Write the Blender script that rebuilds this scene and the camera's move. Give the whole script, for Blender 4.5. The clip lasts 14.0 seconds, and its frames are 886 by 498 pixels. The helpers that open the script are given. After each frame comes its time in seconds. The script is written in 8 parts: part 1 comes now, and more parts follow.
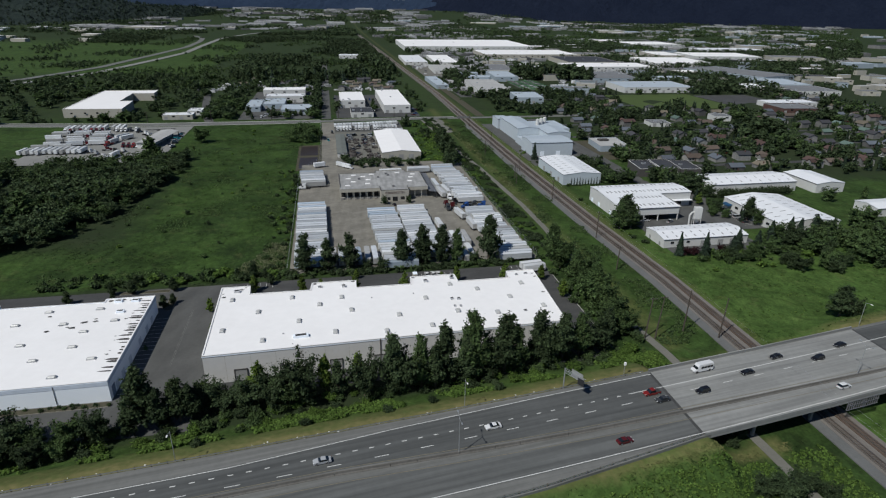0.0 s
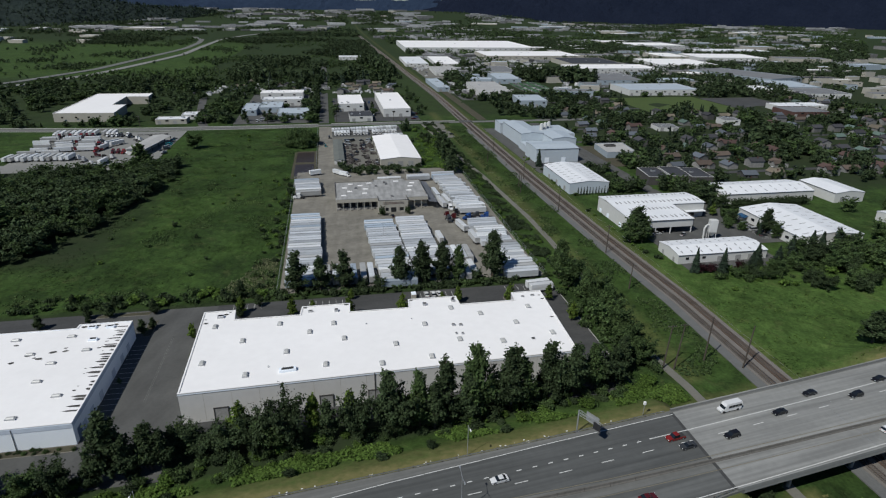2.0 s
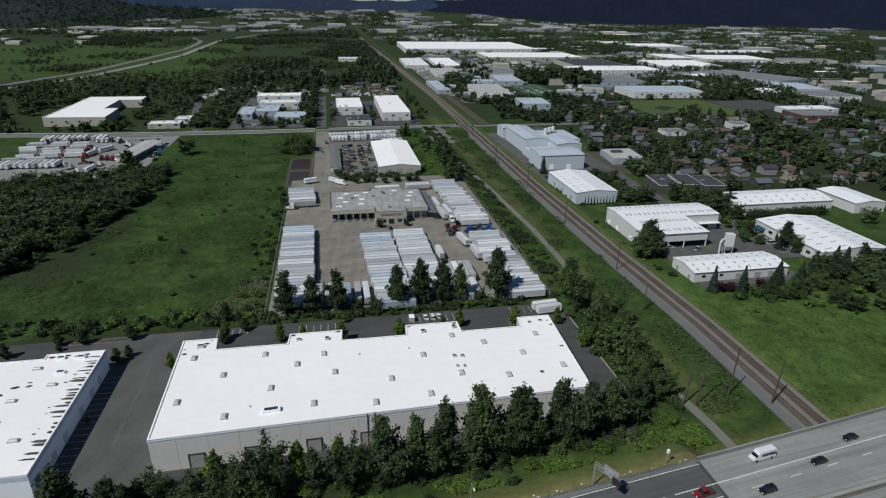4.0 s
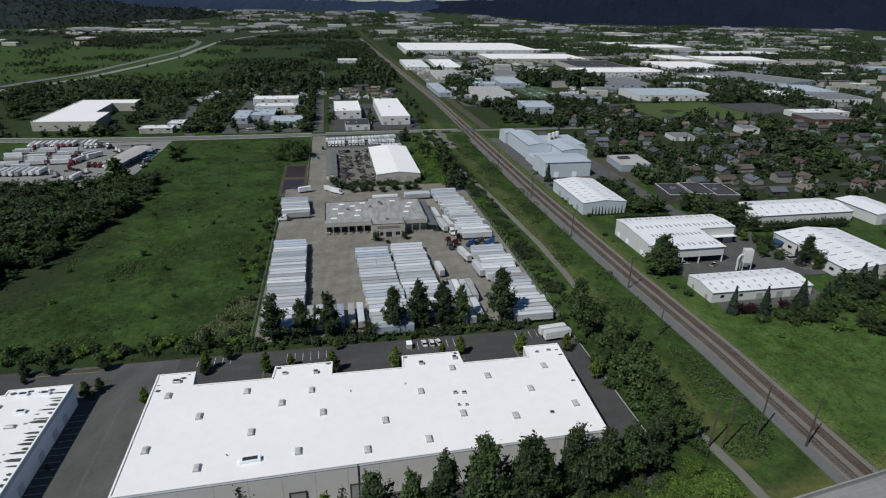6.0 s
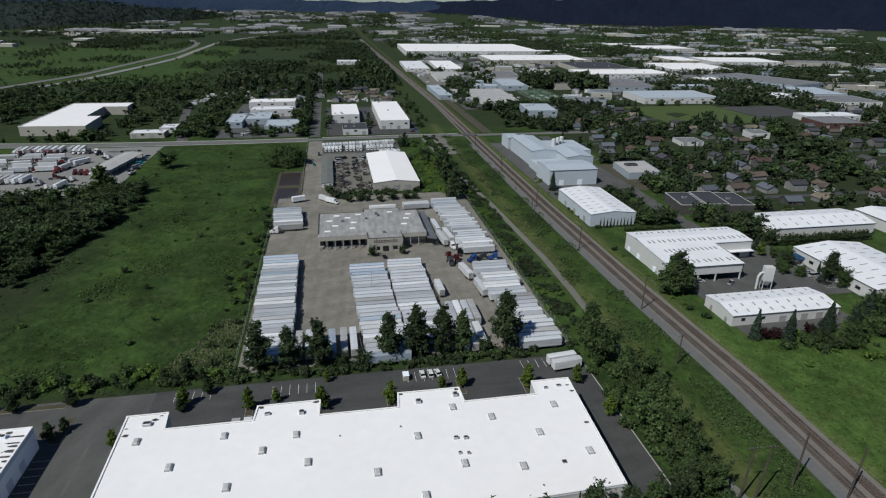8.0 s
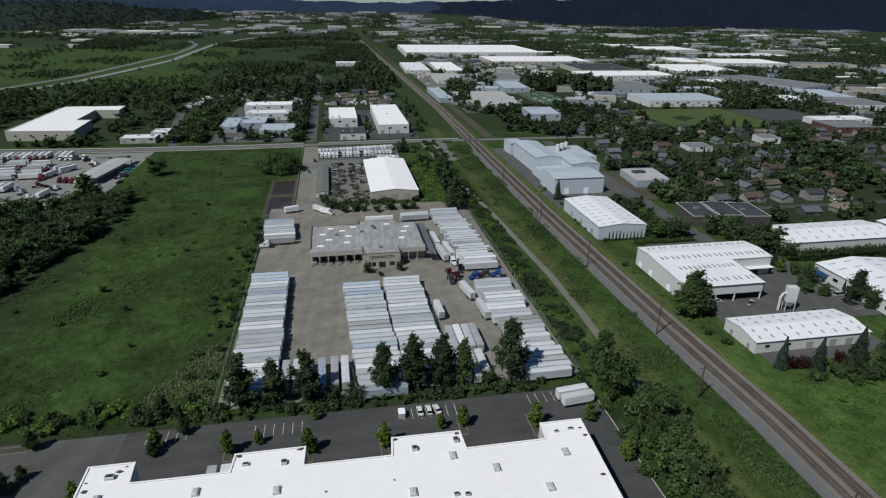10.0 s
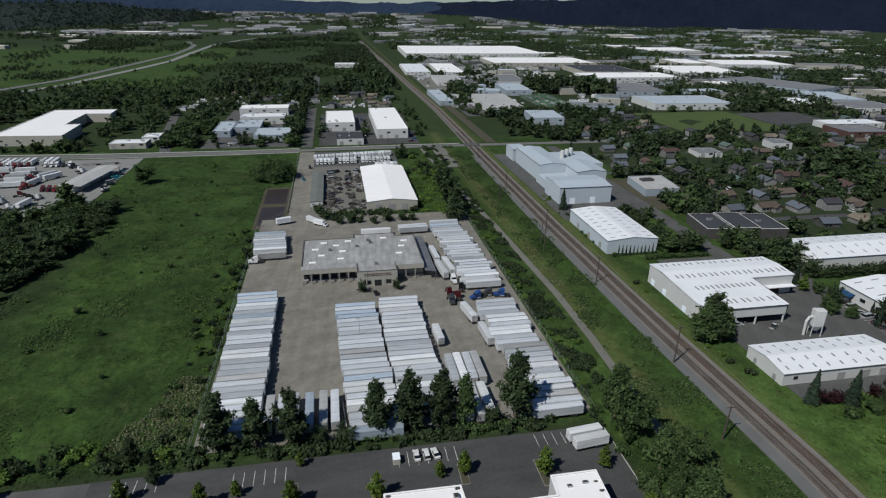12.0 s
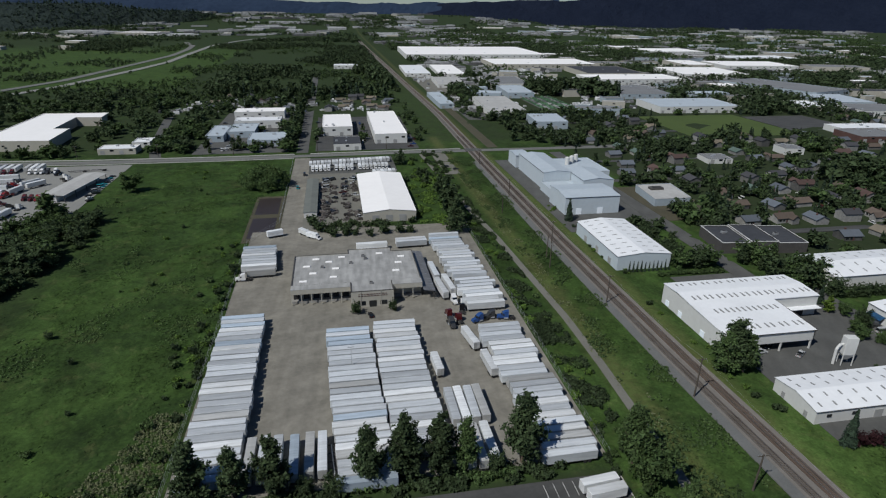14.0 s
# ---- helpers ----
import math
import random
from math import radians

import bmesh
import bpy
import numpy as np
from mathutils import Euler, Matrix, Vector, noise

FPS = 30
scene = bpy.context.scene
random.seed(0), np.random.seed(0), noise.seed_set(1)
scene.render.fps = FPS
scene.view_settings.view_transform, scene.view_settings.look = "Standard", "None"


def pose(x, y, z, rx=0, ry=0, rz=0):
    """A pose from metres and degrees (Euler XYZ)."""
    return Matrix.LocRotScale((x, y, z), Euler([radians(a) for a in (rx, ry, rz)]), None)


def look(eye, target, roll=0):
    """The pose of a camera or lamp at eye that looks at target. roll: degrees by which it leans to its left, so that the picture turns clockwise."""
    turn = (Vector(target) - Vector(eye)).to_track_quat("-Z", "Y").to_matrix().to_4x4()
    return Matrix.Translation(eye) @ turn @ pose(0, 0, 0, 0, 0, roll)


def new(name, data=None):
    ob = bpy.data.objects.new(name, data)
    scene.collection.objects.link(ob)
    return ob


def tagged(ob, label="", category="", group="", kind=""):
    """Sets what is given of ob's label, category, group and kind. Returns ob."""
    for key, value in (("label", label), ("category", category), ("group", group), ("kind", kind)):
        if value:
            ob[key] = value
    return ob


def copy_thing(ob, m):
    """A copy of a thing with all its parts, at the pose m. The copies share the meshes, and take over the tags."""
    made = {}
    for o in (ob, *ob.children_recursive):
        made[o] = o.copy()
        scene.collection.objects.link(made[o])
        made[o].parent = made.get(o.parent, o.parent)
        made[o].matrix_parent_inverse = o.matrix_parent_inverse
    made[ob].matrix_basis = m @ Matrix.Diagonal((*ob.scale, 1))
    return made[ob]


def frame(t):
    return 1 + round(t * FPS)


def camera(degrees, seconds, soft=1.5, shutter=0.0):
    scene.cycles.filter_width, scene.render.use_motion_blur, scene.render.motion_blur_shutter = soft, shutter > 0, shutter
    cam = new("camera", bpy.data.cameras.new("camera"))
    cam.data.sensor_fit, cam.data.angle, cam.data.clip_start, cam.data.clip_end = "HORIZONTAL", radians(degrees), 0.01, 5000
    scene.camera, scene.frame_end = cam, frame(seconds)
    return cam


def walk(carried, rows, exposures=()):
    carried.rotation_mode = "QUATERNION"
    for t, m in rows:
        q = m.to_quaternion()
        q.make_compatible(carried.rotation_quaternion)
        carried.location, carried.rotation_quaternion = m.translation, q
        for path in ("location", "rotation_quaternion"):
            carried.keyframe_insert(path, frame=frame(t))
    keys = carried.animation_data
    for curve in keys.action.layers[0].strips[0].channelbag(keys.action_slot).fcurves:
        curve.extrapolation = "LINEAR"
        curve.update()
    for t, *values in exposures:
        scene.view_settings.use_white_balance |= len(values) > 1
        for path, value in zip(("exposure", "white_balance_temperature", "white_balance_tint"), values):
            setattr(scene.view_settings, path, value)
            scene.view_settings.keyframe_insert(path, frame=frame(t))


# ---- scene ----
cam = camera(73.76, 14.0, soft=1.2)
PATH = [
    (0.0, 0.00, 0.00, 116.64, 67.374, 0.799, -11.000),
    (1.0, 1.91, 9.49, 116.77, 67.400, 0.779, -10.932),
    (2.0, 3.82, 18.96, 116.90, 67.426, 0.761, -10.870),
    (3.0, 5.73, 28.41, 117.02, 67.453, 0.744, -10.814),
    (4.0, 7.64, 37.85, 117.13, 67.479, 0.729, -10.762),
    (5.0, 9.55, 47.29, 117.24, 67.506, 0.715, -10.715),
    (6.0, 11.45, 56.72, 117.34, 67.531, 0.703, -10.673),
    (7.0, 13.36, 66.15, 117.46, 67.556, 0.693, -10.633),
    (8.0, 15.26, 75.58, 117.57, 67.579, 0.685, -10.597),
    (9.0, 17.16, 85.01, 117.70, 67.601, 0.679, -10.564),
    (10.0, 19.06, 94.46, 117.83, 67.621, 0.675, -10.532),
    (11.0, 20.96, 103.91, 117.98, 67.639, 0.673, -10.503),
    (12.0, 22.86, 113.37, 118.15, 67.656, 0.674, -10.474),
    (13.0, 24.76, 122.85, 118.33, 67.669, 0.678, -10.446),
    (14.0, 26.66, 132.35, 118.53, 67.680, 0.684, -10.418),
]
walk(cam, [(t, pose(x, y, z, 90, 0, yaw) @ pose(0, 0, 0, pitch - 90, 0, 0) @ pose(0, 0, 0, 0, 0, lean)) for t, x, y, z, pitch, lean, yaw in PATH],
     [(0.0, 0.0, 6410, 7.4), (14.0, 0.0, 6410, 7.4)])

# ---- light ----
SUN_AZ, SUN_EL = radians(235.0), radians(50.0)
SUN_WAY = Vector((math.sin(SUN_AZ) * math.cos(SUN_EL), math.cos(SUN_AZ) * math.cos(SUN_EL), math.sin(SUN_EL)))
world = bpy.data.worlds.new("sky")
scene.world = world
world.use_nodes = True
wn = world.node_tree
sky = wn.nodes.new("ShaderNodeTexSky")
sky.sky_type, sky.sun_disc = "NISHITA", False
sky.sun_elevation, sky.sun_rotation = SUN_EL, SUN_AZ
sky.air_density, sky.dust_density, sky.ozone_density, sky.altitude = 1.0, 0.0, 3.0, 600
clear = wn.nodes.new("ShaderNodeMix")
clear.data_type, clear.blend_type, clear.inputs["Factor"].default_value = "RGBA", "MULTIPLY", 1.0
clear.inputs["B"].default_value = (0.82, 0.98, 1.2, 1)
wn.links.new(sky.outputs["Color"], clear.inputs["A"])
wn.links.new(clear.outputs["Result"], wn.nodes["Background"].inputs["Color"])
wn.nodes["Background"].inputs["Strength"].default_value = 0.04
sun = new("sun", bpy.data.lights.new("sun", "SUN"))
sun.data.energy, sun.data.angle, sun.data.color = 3.75, radians(0.53), (1.0, 0.975, 0.94)
sun.matrix_world = look(SUN_WAY * 900, (0, 0, 0))

# ---- materials ----
MATS = {}


def mat(name, a, b, rough=0.8, metal=0.0, fine=4.0, coarse=0.15, bump=0.2, each=0.0, island=0.0, spec=0.3, mix=0.5, depth=0.05):
    """A surface of two colours mixed at two scales (fine, coarse: per metre), with relief; each and island: how far
    the tone goes from object to object and from piece to piece."""
    if name in MATS:
        return MATS[name]
    m = bpy.data.materials.new(name)
    m.use_nodes = True
    nt = m.node_tree
    nd, ln = nt.nodes, nt.links
    bs = nd["Principled BSDF"]
    geo = nd.new("ShaderNodeNewGeometry")
    n1, n2 = nd.new("ShaderNodeTexNoise"), nd.new("ShaderNodeTexNoise")
    for n, s, d in ((n1, fine, 4), (n2, coarse, 3)):
        n.inputs["Scale"].default_value, n.inputs["Detail"].default_value, n.inputs["Roughness"].default_value = s, d, 0.6
        ln.new(geo.outputs["Position"], n.inputs["Vector"])
    add = nd.new("ShaderNodeMath")
    add.operation = "MULTIPLY_ADD"
    add.inputs[1].default_value = 0.5
    ln.new(n1.outputs["Fac"], add.inputs[0])
    half = nd.new("ShaderNodeMath")
    half.operation, half.inputs[1].default_value = "MULTIPLY", 0.5
    ln.new(n2.outputs["Fac"], half.inputs[0])
    ln.new(half.outputs[0], add.inputs[2])
    ramp = nd.new("ShaderNodeMapRange")
    ramp.inputs["From Min"].default_value, ramp.inputs["From Max"].default_value = 0.5 - 0.26 * mix, 0.5 + 0.26 * mix
    ln.new(add.outputs[0], ramp.inputs["Value"])
    mx = nd.new("ShaderNodeMix")
    mx.data_type = "RGBA"
    ln.new(ramp.outputs["Result"], mx.inputs["Factor"])
    mx.inputs["A"].default_value, mx.inputs["B"].default_value = (*a, 1), (*b, 1)
    out = mx.outputs["Result"]
    for amount, node, sock in ((each, "ShaderNodeObjectInfo", "Random"), (island, None, "Random Per Island")):
        if amount:
            src = nd.new(node) if node else geo
            val = nd.new("ShaderNodeMapRange")
            val.inputs["To Min"].default_value, val.inputs["To Max"].default_value = 1 - amount, 1 + amount
            ln.new(src.outputs[sock], val.inputs["Value"])
            hsv = nd.new("ShaderNodeHueSaturation")
            ln.new(val.outputs["Result"], hsv.inputs["Value"])
            ln.new(out, hsv.inputs["Color"])
            out = hsv.outputs["Color"]
    ln.new(out, bs.inputs["Base Color"])
    bs.inputs["Roughness"].default_value, bs.inputs["Metallic"].default_value = rough, metal
    bs.inputs["Specular IOR Level"].default_value = spec
    if bump:
        bp = nd.new("ShaderNodeBump")
        bp.inputs["Strength"].default_value, bp.inputs["Distance"].default_value = bump, depth
        ln.new(n1.outputs["Fac"], bp.inputs["Height"])
        ln.new(bp.outputs["Normal"], bs.inputs["Normal"])
    MATS[name] = m
    return m


def leafy(name, a, b, through_light=0.25):
    """Foliage: tone from leaf to leaf and tree to tree, some light passes through."""
    m = mat(name, a, b, rough=0.7, fine=0.9, coarse=0.12, bump=0, each=0.22, island=0.52, spec=0.12, mix=0.8)
    nt = m.node_tree
    bs = nt.nodes["Principled BSDF"]
    col = bs.inputs["Base Color"].links[0].from_socket
    tr, sh = nt.nodes.new("ShaderNodeBsdfTranslucent"), nt.nodes.new("ShaderNodeMixShader")
    nt.links.new(col, tr.inputs["Color"])
    sh.inputs["Fac"].default_value = through_light
    nt.links.new(bs.outputs[0], sh.inputs[1])
    nt.links.new(tr.outputs[0], sh.inputs[2])
    nt.links.new(sh.outputs[0], nt.nodes["Material Output"].inputs["Surface"])
    return m


def glossy_glass(name, tint):
    m = mat(name, tint, tint, rough=0.06, fine=2, bump=0, spec=0.8)
    return m


LEAF_DARK = leafy("leaf_dark", (0.028, 0.045, 0.021), (0.066, 0.094, 0.042), 0.3)
LEAF_MID = leafy("leaf_mid", (0.037, 0.066, 0.024), (0.092, 0.136, 0.049), 0.3)
LEAF_LIGHT = leafy("leaf_light", (0.07, 0.115, 0.02), (0.12, 0.17, 0.035))
LEAF_CONIFER = leafy("leaf_conifer", (0.018, 0.031, 0.021), (0.038, 0.058, 0.034), 0.15)
LEAF_RED = leafy("leaf_red", (0.024, 0.010, 0.012), (0.046, 0.018, 0.02))
LEAF_SCRUB = leafy("leaf_scrub", (0.055, 0.1, 0.02), (0.105, 0.165, 0.036))
BARK = mat("bark", (0.07, 0.055, 0.04), (0.14, 0.11, 0.085), 0.95, fine=6)
CONCRETE = mat("concrete_yard", (0.146, 0.138, 0.117), (0.23, 0.216, 0.184), 0.9, fine=0.5, coarse=0.035, mix=0.7, bump=0.3)
ASPHALT = mat("asphalt_lot", (0.042, 0.043, 0.043), (0.074, 0.074, 0.072), 0.9, fine=0.8, coarse=0.05, mix=1.0, bump=0.3)
ASPHALT_OLD = mat("asphalt_old", (0.066, 0.067, 0.064), (0.098, 0.098, 0.093), 0.9, fine=0.9, coarse=0.06, mix=1.0)
HIGHWAY_DARK = mat("highway_asphalt", (0.068, 0.071, 0.069), (0.095, 0.098, 0.095), 0.85, fine=0.5, coarse=0.04, mix=1.0)
HIGHWAY_SHOULDER = mat("highway_shoulder", (0.115, 0.117, 0.11), (0.165, 0.165, 0.155), 0.9, fine=0.6, coarse=0.05, mix=1.0)
HIGHWAY_WORN = mat("highway_worn", (0.088, 0.091, 0.088), (0.122, 0.125, 0.12), 0.85, fine=0.5, coarse=0.04, mix=1.0)
ROAD_PALE = mat("road_pale", (0.17, 0.17, 0.16), (0.25, 0.248, 0.23), 0.9, fine=0.6, coarse=0.05, mix=1.0)
HIGHWAY_CONCRETE = mat("bridge_concrete", (0.185, 0.187, 0.178), (0.265, 0.266, 0.252), 0.85, fine=0.5, coarse=0.05, mix=1.0)
BARRIER = mat("barrier_concrete", (0.085, 0.08, 0.07), (0.17, 0.16, 0.145), 0.9, fine=1.2, coarse=0.1, mix=0.9)
def streaked(m, low, high, turn=7.5, size=(60, 1.6, 1)):
    """Long wear marks that run along the carriageway."""
    nt = m.node_tree
    nd, ln = nt.nodes, nt.links
    bs = nd["Principled BSDF"]
    col = bs.inputs["Base Color"].links[0].from_socket
    geo, mp, n = nd.new("ShaderNodeNewGeometry"), nd.new("ShaderNodeMapping"), nd.new("ShaderNodeTexNoise")
    mp.vector_type = "TEXTURE"
    mp.inputs["Rotation"].default_value, mp.inputs["Scale"].default_value = (0, 0, radians(turn)), size
    n.inputs["Scale"].default_value, n.inputs["Detail"].default_value = 1.0, 4
    ln.new(geo.outputs["Position"], mp.inputs["Vector"])
    ln.new(mp.outputs["Vector"], n.inputs["Vector"])
    r = nd.new("ShaderNodeMapRange")
    r.inputs["From Min"].default_value, r.inputs["From Max"].default_value = 0.35, 0.65
    r.inputs["To Min"].default_value, r.inputs["To Max"].default_value = low, high
    ln.new(n.outputs["Fac"], r.inputs["Value"])
    h = nd.new("ShaderNodeHueSaturation")
    ln.new(r.outputs["Result"], h.inputs["Value"])
    ln.new(col, h.inputs["Color"])
    ln.new(h.outputs["Color"], bs.inputs["Base Color"])


for m in (HIGHWAY_DARK, HIGHWAY_WORN, HIGHWAY_SHOULDER, HIGHWAY_CONCRETE):
    streaked(m, 0.8, 1.2)
streaked(CONCRETE, 0.93, 1.06, 86, (34, 3.0, 1))
streaked(CONCRETE, 0.84, 1.1, 20, (9, 7, 1))
streaked(ASPHALT_OLD, 0.88, 1.12, 70, (14, 6, 1))
streaked(ASPHALT, 0.88, 1.14, 4, (16, 5, 1))
KERB_PALE = mat("kerb_concrete", (0.26, 0.255, 0.24), (0.36, 0.355, 0.335), 0.9, fine=0.6, coarse=0.06, mix=1.0)
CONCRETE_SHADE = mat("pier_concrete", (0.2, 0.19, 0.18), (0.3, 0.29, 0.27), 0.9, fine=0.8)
PAINT_WHITE = mat("lane_paint", (0.5, 0.5, 0.48), (0.68, 0.68, 0.65), 0.7, fine=2.5, mix=0.9)
PAINT_YELLOW = mat("lane_paint_yellow", (0.15, 0.135, 0.1), (0.2, 0.18, 0.13), 0.75, fine=2.5)
BALLAST_TAN = mat("ballast_tan", (0.125, 0.113, 0.1), (0.195, 0.18, 0.16), 0.95, fine=2.5, coarse=0.15, mix=0.9, bump=0.8)
BALLAST_PALE = mat("ballast_pale", (0.098, 0.1, 0.096), (0.155, 0.157, 0.152), 0.95, fine=2.0, coarse=0.1, mix=0.9, bump=0.8)
BALLAST_BROWN = mat("ballast_brown", (0.07, 0.048, 0.036), (0.12, 0.086, 0.066), 0.95, fine=3, coarse=0.2, mix=0.9, bump=0.8)
BALLAST_GREY = mat("ballast_grey", (0.09, 0.083, 0.076), (0.14, 0.13, 0.118), 0.95, fine=3, coarse=0.15, mix=0.9, bump=0.8)
GRAVEL = mat("gravel_path", (0.12, 0.118, 0.1), (0.175, 0.17, 0.148), 0.95, fine=1.5, coarse=0.1, mix=0.9)
STEEL = mat("rail_steel", (0.2, 0.17, 0.15), (0.36, 0.33, 0.3), 0.4, 0.8, fine=3)
GALV = mat("galvanised_steel", (0.38, 0.39, 0.4), (0.5, 0.51, 0.52), 0.45, 0.6, fine=3)
SLEEPER = mat("sleeper", (0.07, 0.055, 0.045), (0.12, 0.1, 0.085), 0.95)
WOOD_POLE = mat("pole_wood", (0.05, 0.042, 0.034), (0.095, 0.08, 0.066), 0.95, fine=4)
ROOF_WHITE = mat("roof_membrane", (0.77, 0.755, 0.74), (0.88, 0.865, 0.85), 0.7, fine=0.35, coarse=0.05, mix=1.2, bump=0.15)
ROOF_METAL = mat("roof_metal_white", (0.66, 0.67, 0.68), (0.8, 0.81, 0.82), 0.5, fine=0.5, coarse=0.08, mix=1.1)
ROOF_BLUE = mat("roof_metal_bluish", (0.36, 0.41, 0.45), (0.47, 0.52, 0.56), 0.5, fine=0.5, coarse=0.07, mix=1.0)
ROOF_GREY = mat("roof_gravel_grey", (0.29, 0.288, 0.28), (0.46, 0.455, 0.44), 0.9, fine=0.35, coarse=0.08, mix=1.0)
ROOF_GRAVEL = mat("roof_gravel_stained", (0.225, 0.225, 0.22), (0.37, 0.368, 0.358), 0.9, fine=0.3, coarse=0.1, mix=1.0)
ROOF_SHED = mat("roof_dull_green", (0.105, 0.115, 0.105), (0.165, 0.175, 0.16), 0.85, fine=0.4, coarse=0.08, mix=1.0)
SCRAP = mat("scrap_metal", (0.034, 0.031, 0.03), (0.1, 0.088, 0.08), 0.8, fine=1.5, coarse=0.2, mix=1.0, island=0.8)
ROOF_DULL = mat("roof_dull_grey", (0.13, 0.135, 0.14), (0.21, 0.215, 0.22), 0.9, fine=0.4, coarse=0.06, mix=1.0)
ROOF_TAR = mat("roof_tar", (0.032, 0.034, 0.04), (0.06, 0.063, 0.07), 0.9, fine=0.5, coarse=0.1, mix=1.0)
WALL_GREY = mat("wall_grey_concrete", (0.5, 0.495, 0.475), (0.6, 0.59, 0.57), 0.9, fine=0.5, coarse=0.08, mix=1.0, bump=0.1)
WALL_PALE = mat("wall_pale_blue_grey", (0.76, 0.82, 0.88), (0.83, 0.88, 0.93), 0.85, fine=0.5, coarse=0.08, mix=1.0, bump=0.1)
WALL_BAND = mat("wall_blue_band", (0.48, 0.54, 0.62), (0.56, 0.62, 0.7), 0.85, fine=0.6)
WALL_WHITE = mat("wall_white_metal", (0.5, 0.5, 0.48), (0.6, 0.6, 0.58), 0.6, fine=0.6, coarse=0.1, mix=1.0)
WALL_BLUE = mat("wall_bluish_metal", (0.26, 0.31, 0.35), (0.34, 0.39, 0.43), 0.6, fine=0.5, coarse=0.08, mix=1.0)
PLANT_WALL = mat("wall_plant_metal", (0.41, 0.46, 0.5), (0.49, 0.54, 0.575), 0.6, fine=0.5, coarse=0.08, mix=1.0)
WALL_TAN = mat("wall_tan_block", (0.33, 0.31, 0.265), (0.42, 0.4, 0.345), 0.9, fine=0.6, coarse=0.1, mix=1.0)
WALL_HOUSE = mat("house_siding", (0.13, 0.13, 0.125), (0.22, 0.215, 0.205), 0.8, fine=0.8, each=0.6)
TRIM_DARK = mat("trim_dark", (0.05, 0.048, 0.046), (0.085, 0.08, 0.075), 0.7)
# Near-black: the shade inside open docks and bays is put into the colour.
OPENING_SHADE = mat("unlit_interior", (0.02, 0.02, 0.021), (0.035, 0.034, 0.034), 0.9)
DOOR_GREY = mat("dock_door", (0.24, 0.24, 0.235), (0.33, 0.33, 0.32), 0.7, fine=1.5)
DOOR_BLUE = mat("painted_door_blue", (0.1, 0.16, 0.24), (0.15, 0.21, 0.3), 0.6)
SKYLIGHT = mat("skylight_dome", (0.4, 0.4, 0.385), (0.52, 0.52, 0.5), 0.35, fine=2)
STAIN = mat("roof_debris", (0.032, 0.031, 0.03), (0.1, 0.095, 0.088), 0.95, fine=3)
GLASS = glossy_glass("dark_glass", (0.012, 0.015, 0.018))
RUBBER = mat("rubber", (0.018, 0.018, 0.018), (0.032, 0.031, 0.03), 0.9)
CHASSIS = mat("chassis_black", (0.025, 0.024, 0.024), (0.05, 0.048, 0.046), 0.7)
CANOPY_GREY = mat("canopy_metal", (0.15, 0.152, 0.158), (0.22, 0.222, 0.228), 0.5, 0.3, fine=0.7)
BRICK_RED = mat("wall_brick", (0.075, 0.042, 0.036), (0.11, 0.06, 0.05), 0.9, fine=1.5)
WATER = mat("pond_mud", (0.03, 0.024, 0.022), (0.05, 0.038, 0.034), 0.35, fine=0.3, coarse=0.05, mix=1.0)
DIRT = mat("dirt", (0.045, 0.045, 0.028), (0.085, 0.075, 0.05), 0.95, fine=0.8, coarse=0.1, mix=1.0)
FIELD = mat("playing_field", (0.045, 0.07, 0.018), (0.07, 0.1, 0.025), 0.95, fine=0.3, coarse=0.03, mix=1.0)
SHINGLES = [mat("shingle_" + n, a, tuple(1.5 * c for c in a), 0.9, fine=2.0, coarse=0.3, mix=1.0, each=0.25)
            for n, a in (("charcoal", (0.04, 0.04, 0.044)), ("brown", (0.075, 0.058, 0.047)), ("slate", (0.075, 0.085, 0.1)),
                         ("red", (0.062, 0.04, 0.035)), ("green", (0.07, 0.1, 0.085)), ("tan", (0.11, 0.095, 0.072)))]
BODY = {n: mat("trailer_" + n, a, tuple(min(0.9, 1.18 * c) for c in a), 0.45, 0.15, fine=0.6, coarse=0.1, mix=1.2, each=0.26)
        for n, a in (("white", (0.62, 0.63, 0.63)), ("silver", (0.475, 0.495, 0.512)), ("blue", (0.385, 0.45, 0.515)), ("grey", (0.36, 0.36, 0.35)),
                     ("deep_blue", (0.04, 0.125, 0.25)))}
CAR = {n: mat("car_paint_" + n, a, a, 0.25, 0.1, fine=1, bump=0, spec=0.6)
       for n, a in (("white", (0.7, 0.7, 0.69)), ("black", (0.012, 0.012, 0.014)), ("red", (0.2, 0.018, 0.016)), ("silver", (0.4, 0.41, 0.42)),
                    ("grey", (0.045, 0.047, 0.05)), ("blue", (0.025, 0.07, 0.22)), ("maroon", (0.09, 0.012, 0.014)), ("teal", (0.02, 0.3, 0.35)))}
LAMP_RED = mat("tail_lamp", (0.25, 0.01, 0.01), (0.3, 0.02, 0.02), 0.3)
LAMP_CLEAR = mat("headlamp", (0.7, 0.7, 0.68), (0.8, 0.8, 0.78), 0.15)
SIGN_GREEN = mat("sign_back_metal", (0.3, 0.31, 0.31), (0.42, 0.43, 0.43), 0.5, 0.5)
SIGN_DARK = mat("sign_dark", (0.015, 0.016, 0.018), (0.03, 0.03, 0.032), 0.6)

streaked(ROOF_GRAVEL, 0.82, 1.12, 88, (11, 2.2, 1))
for m in BODY.values():
    streaked(m, 0.86, 1.07, 2, (10, 0.8, 1))

# ---- mesh helpers ----


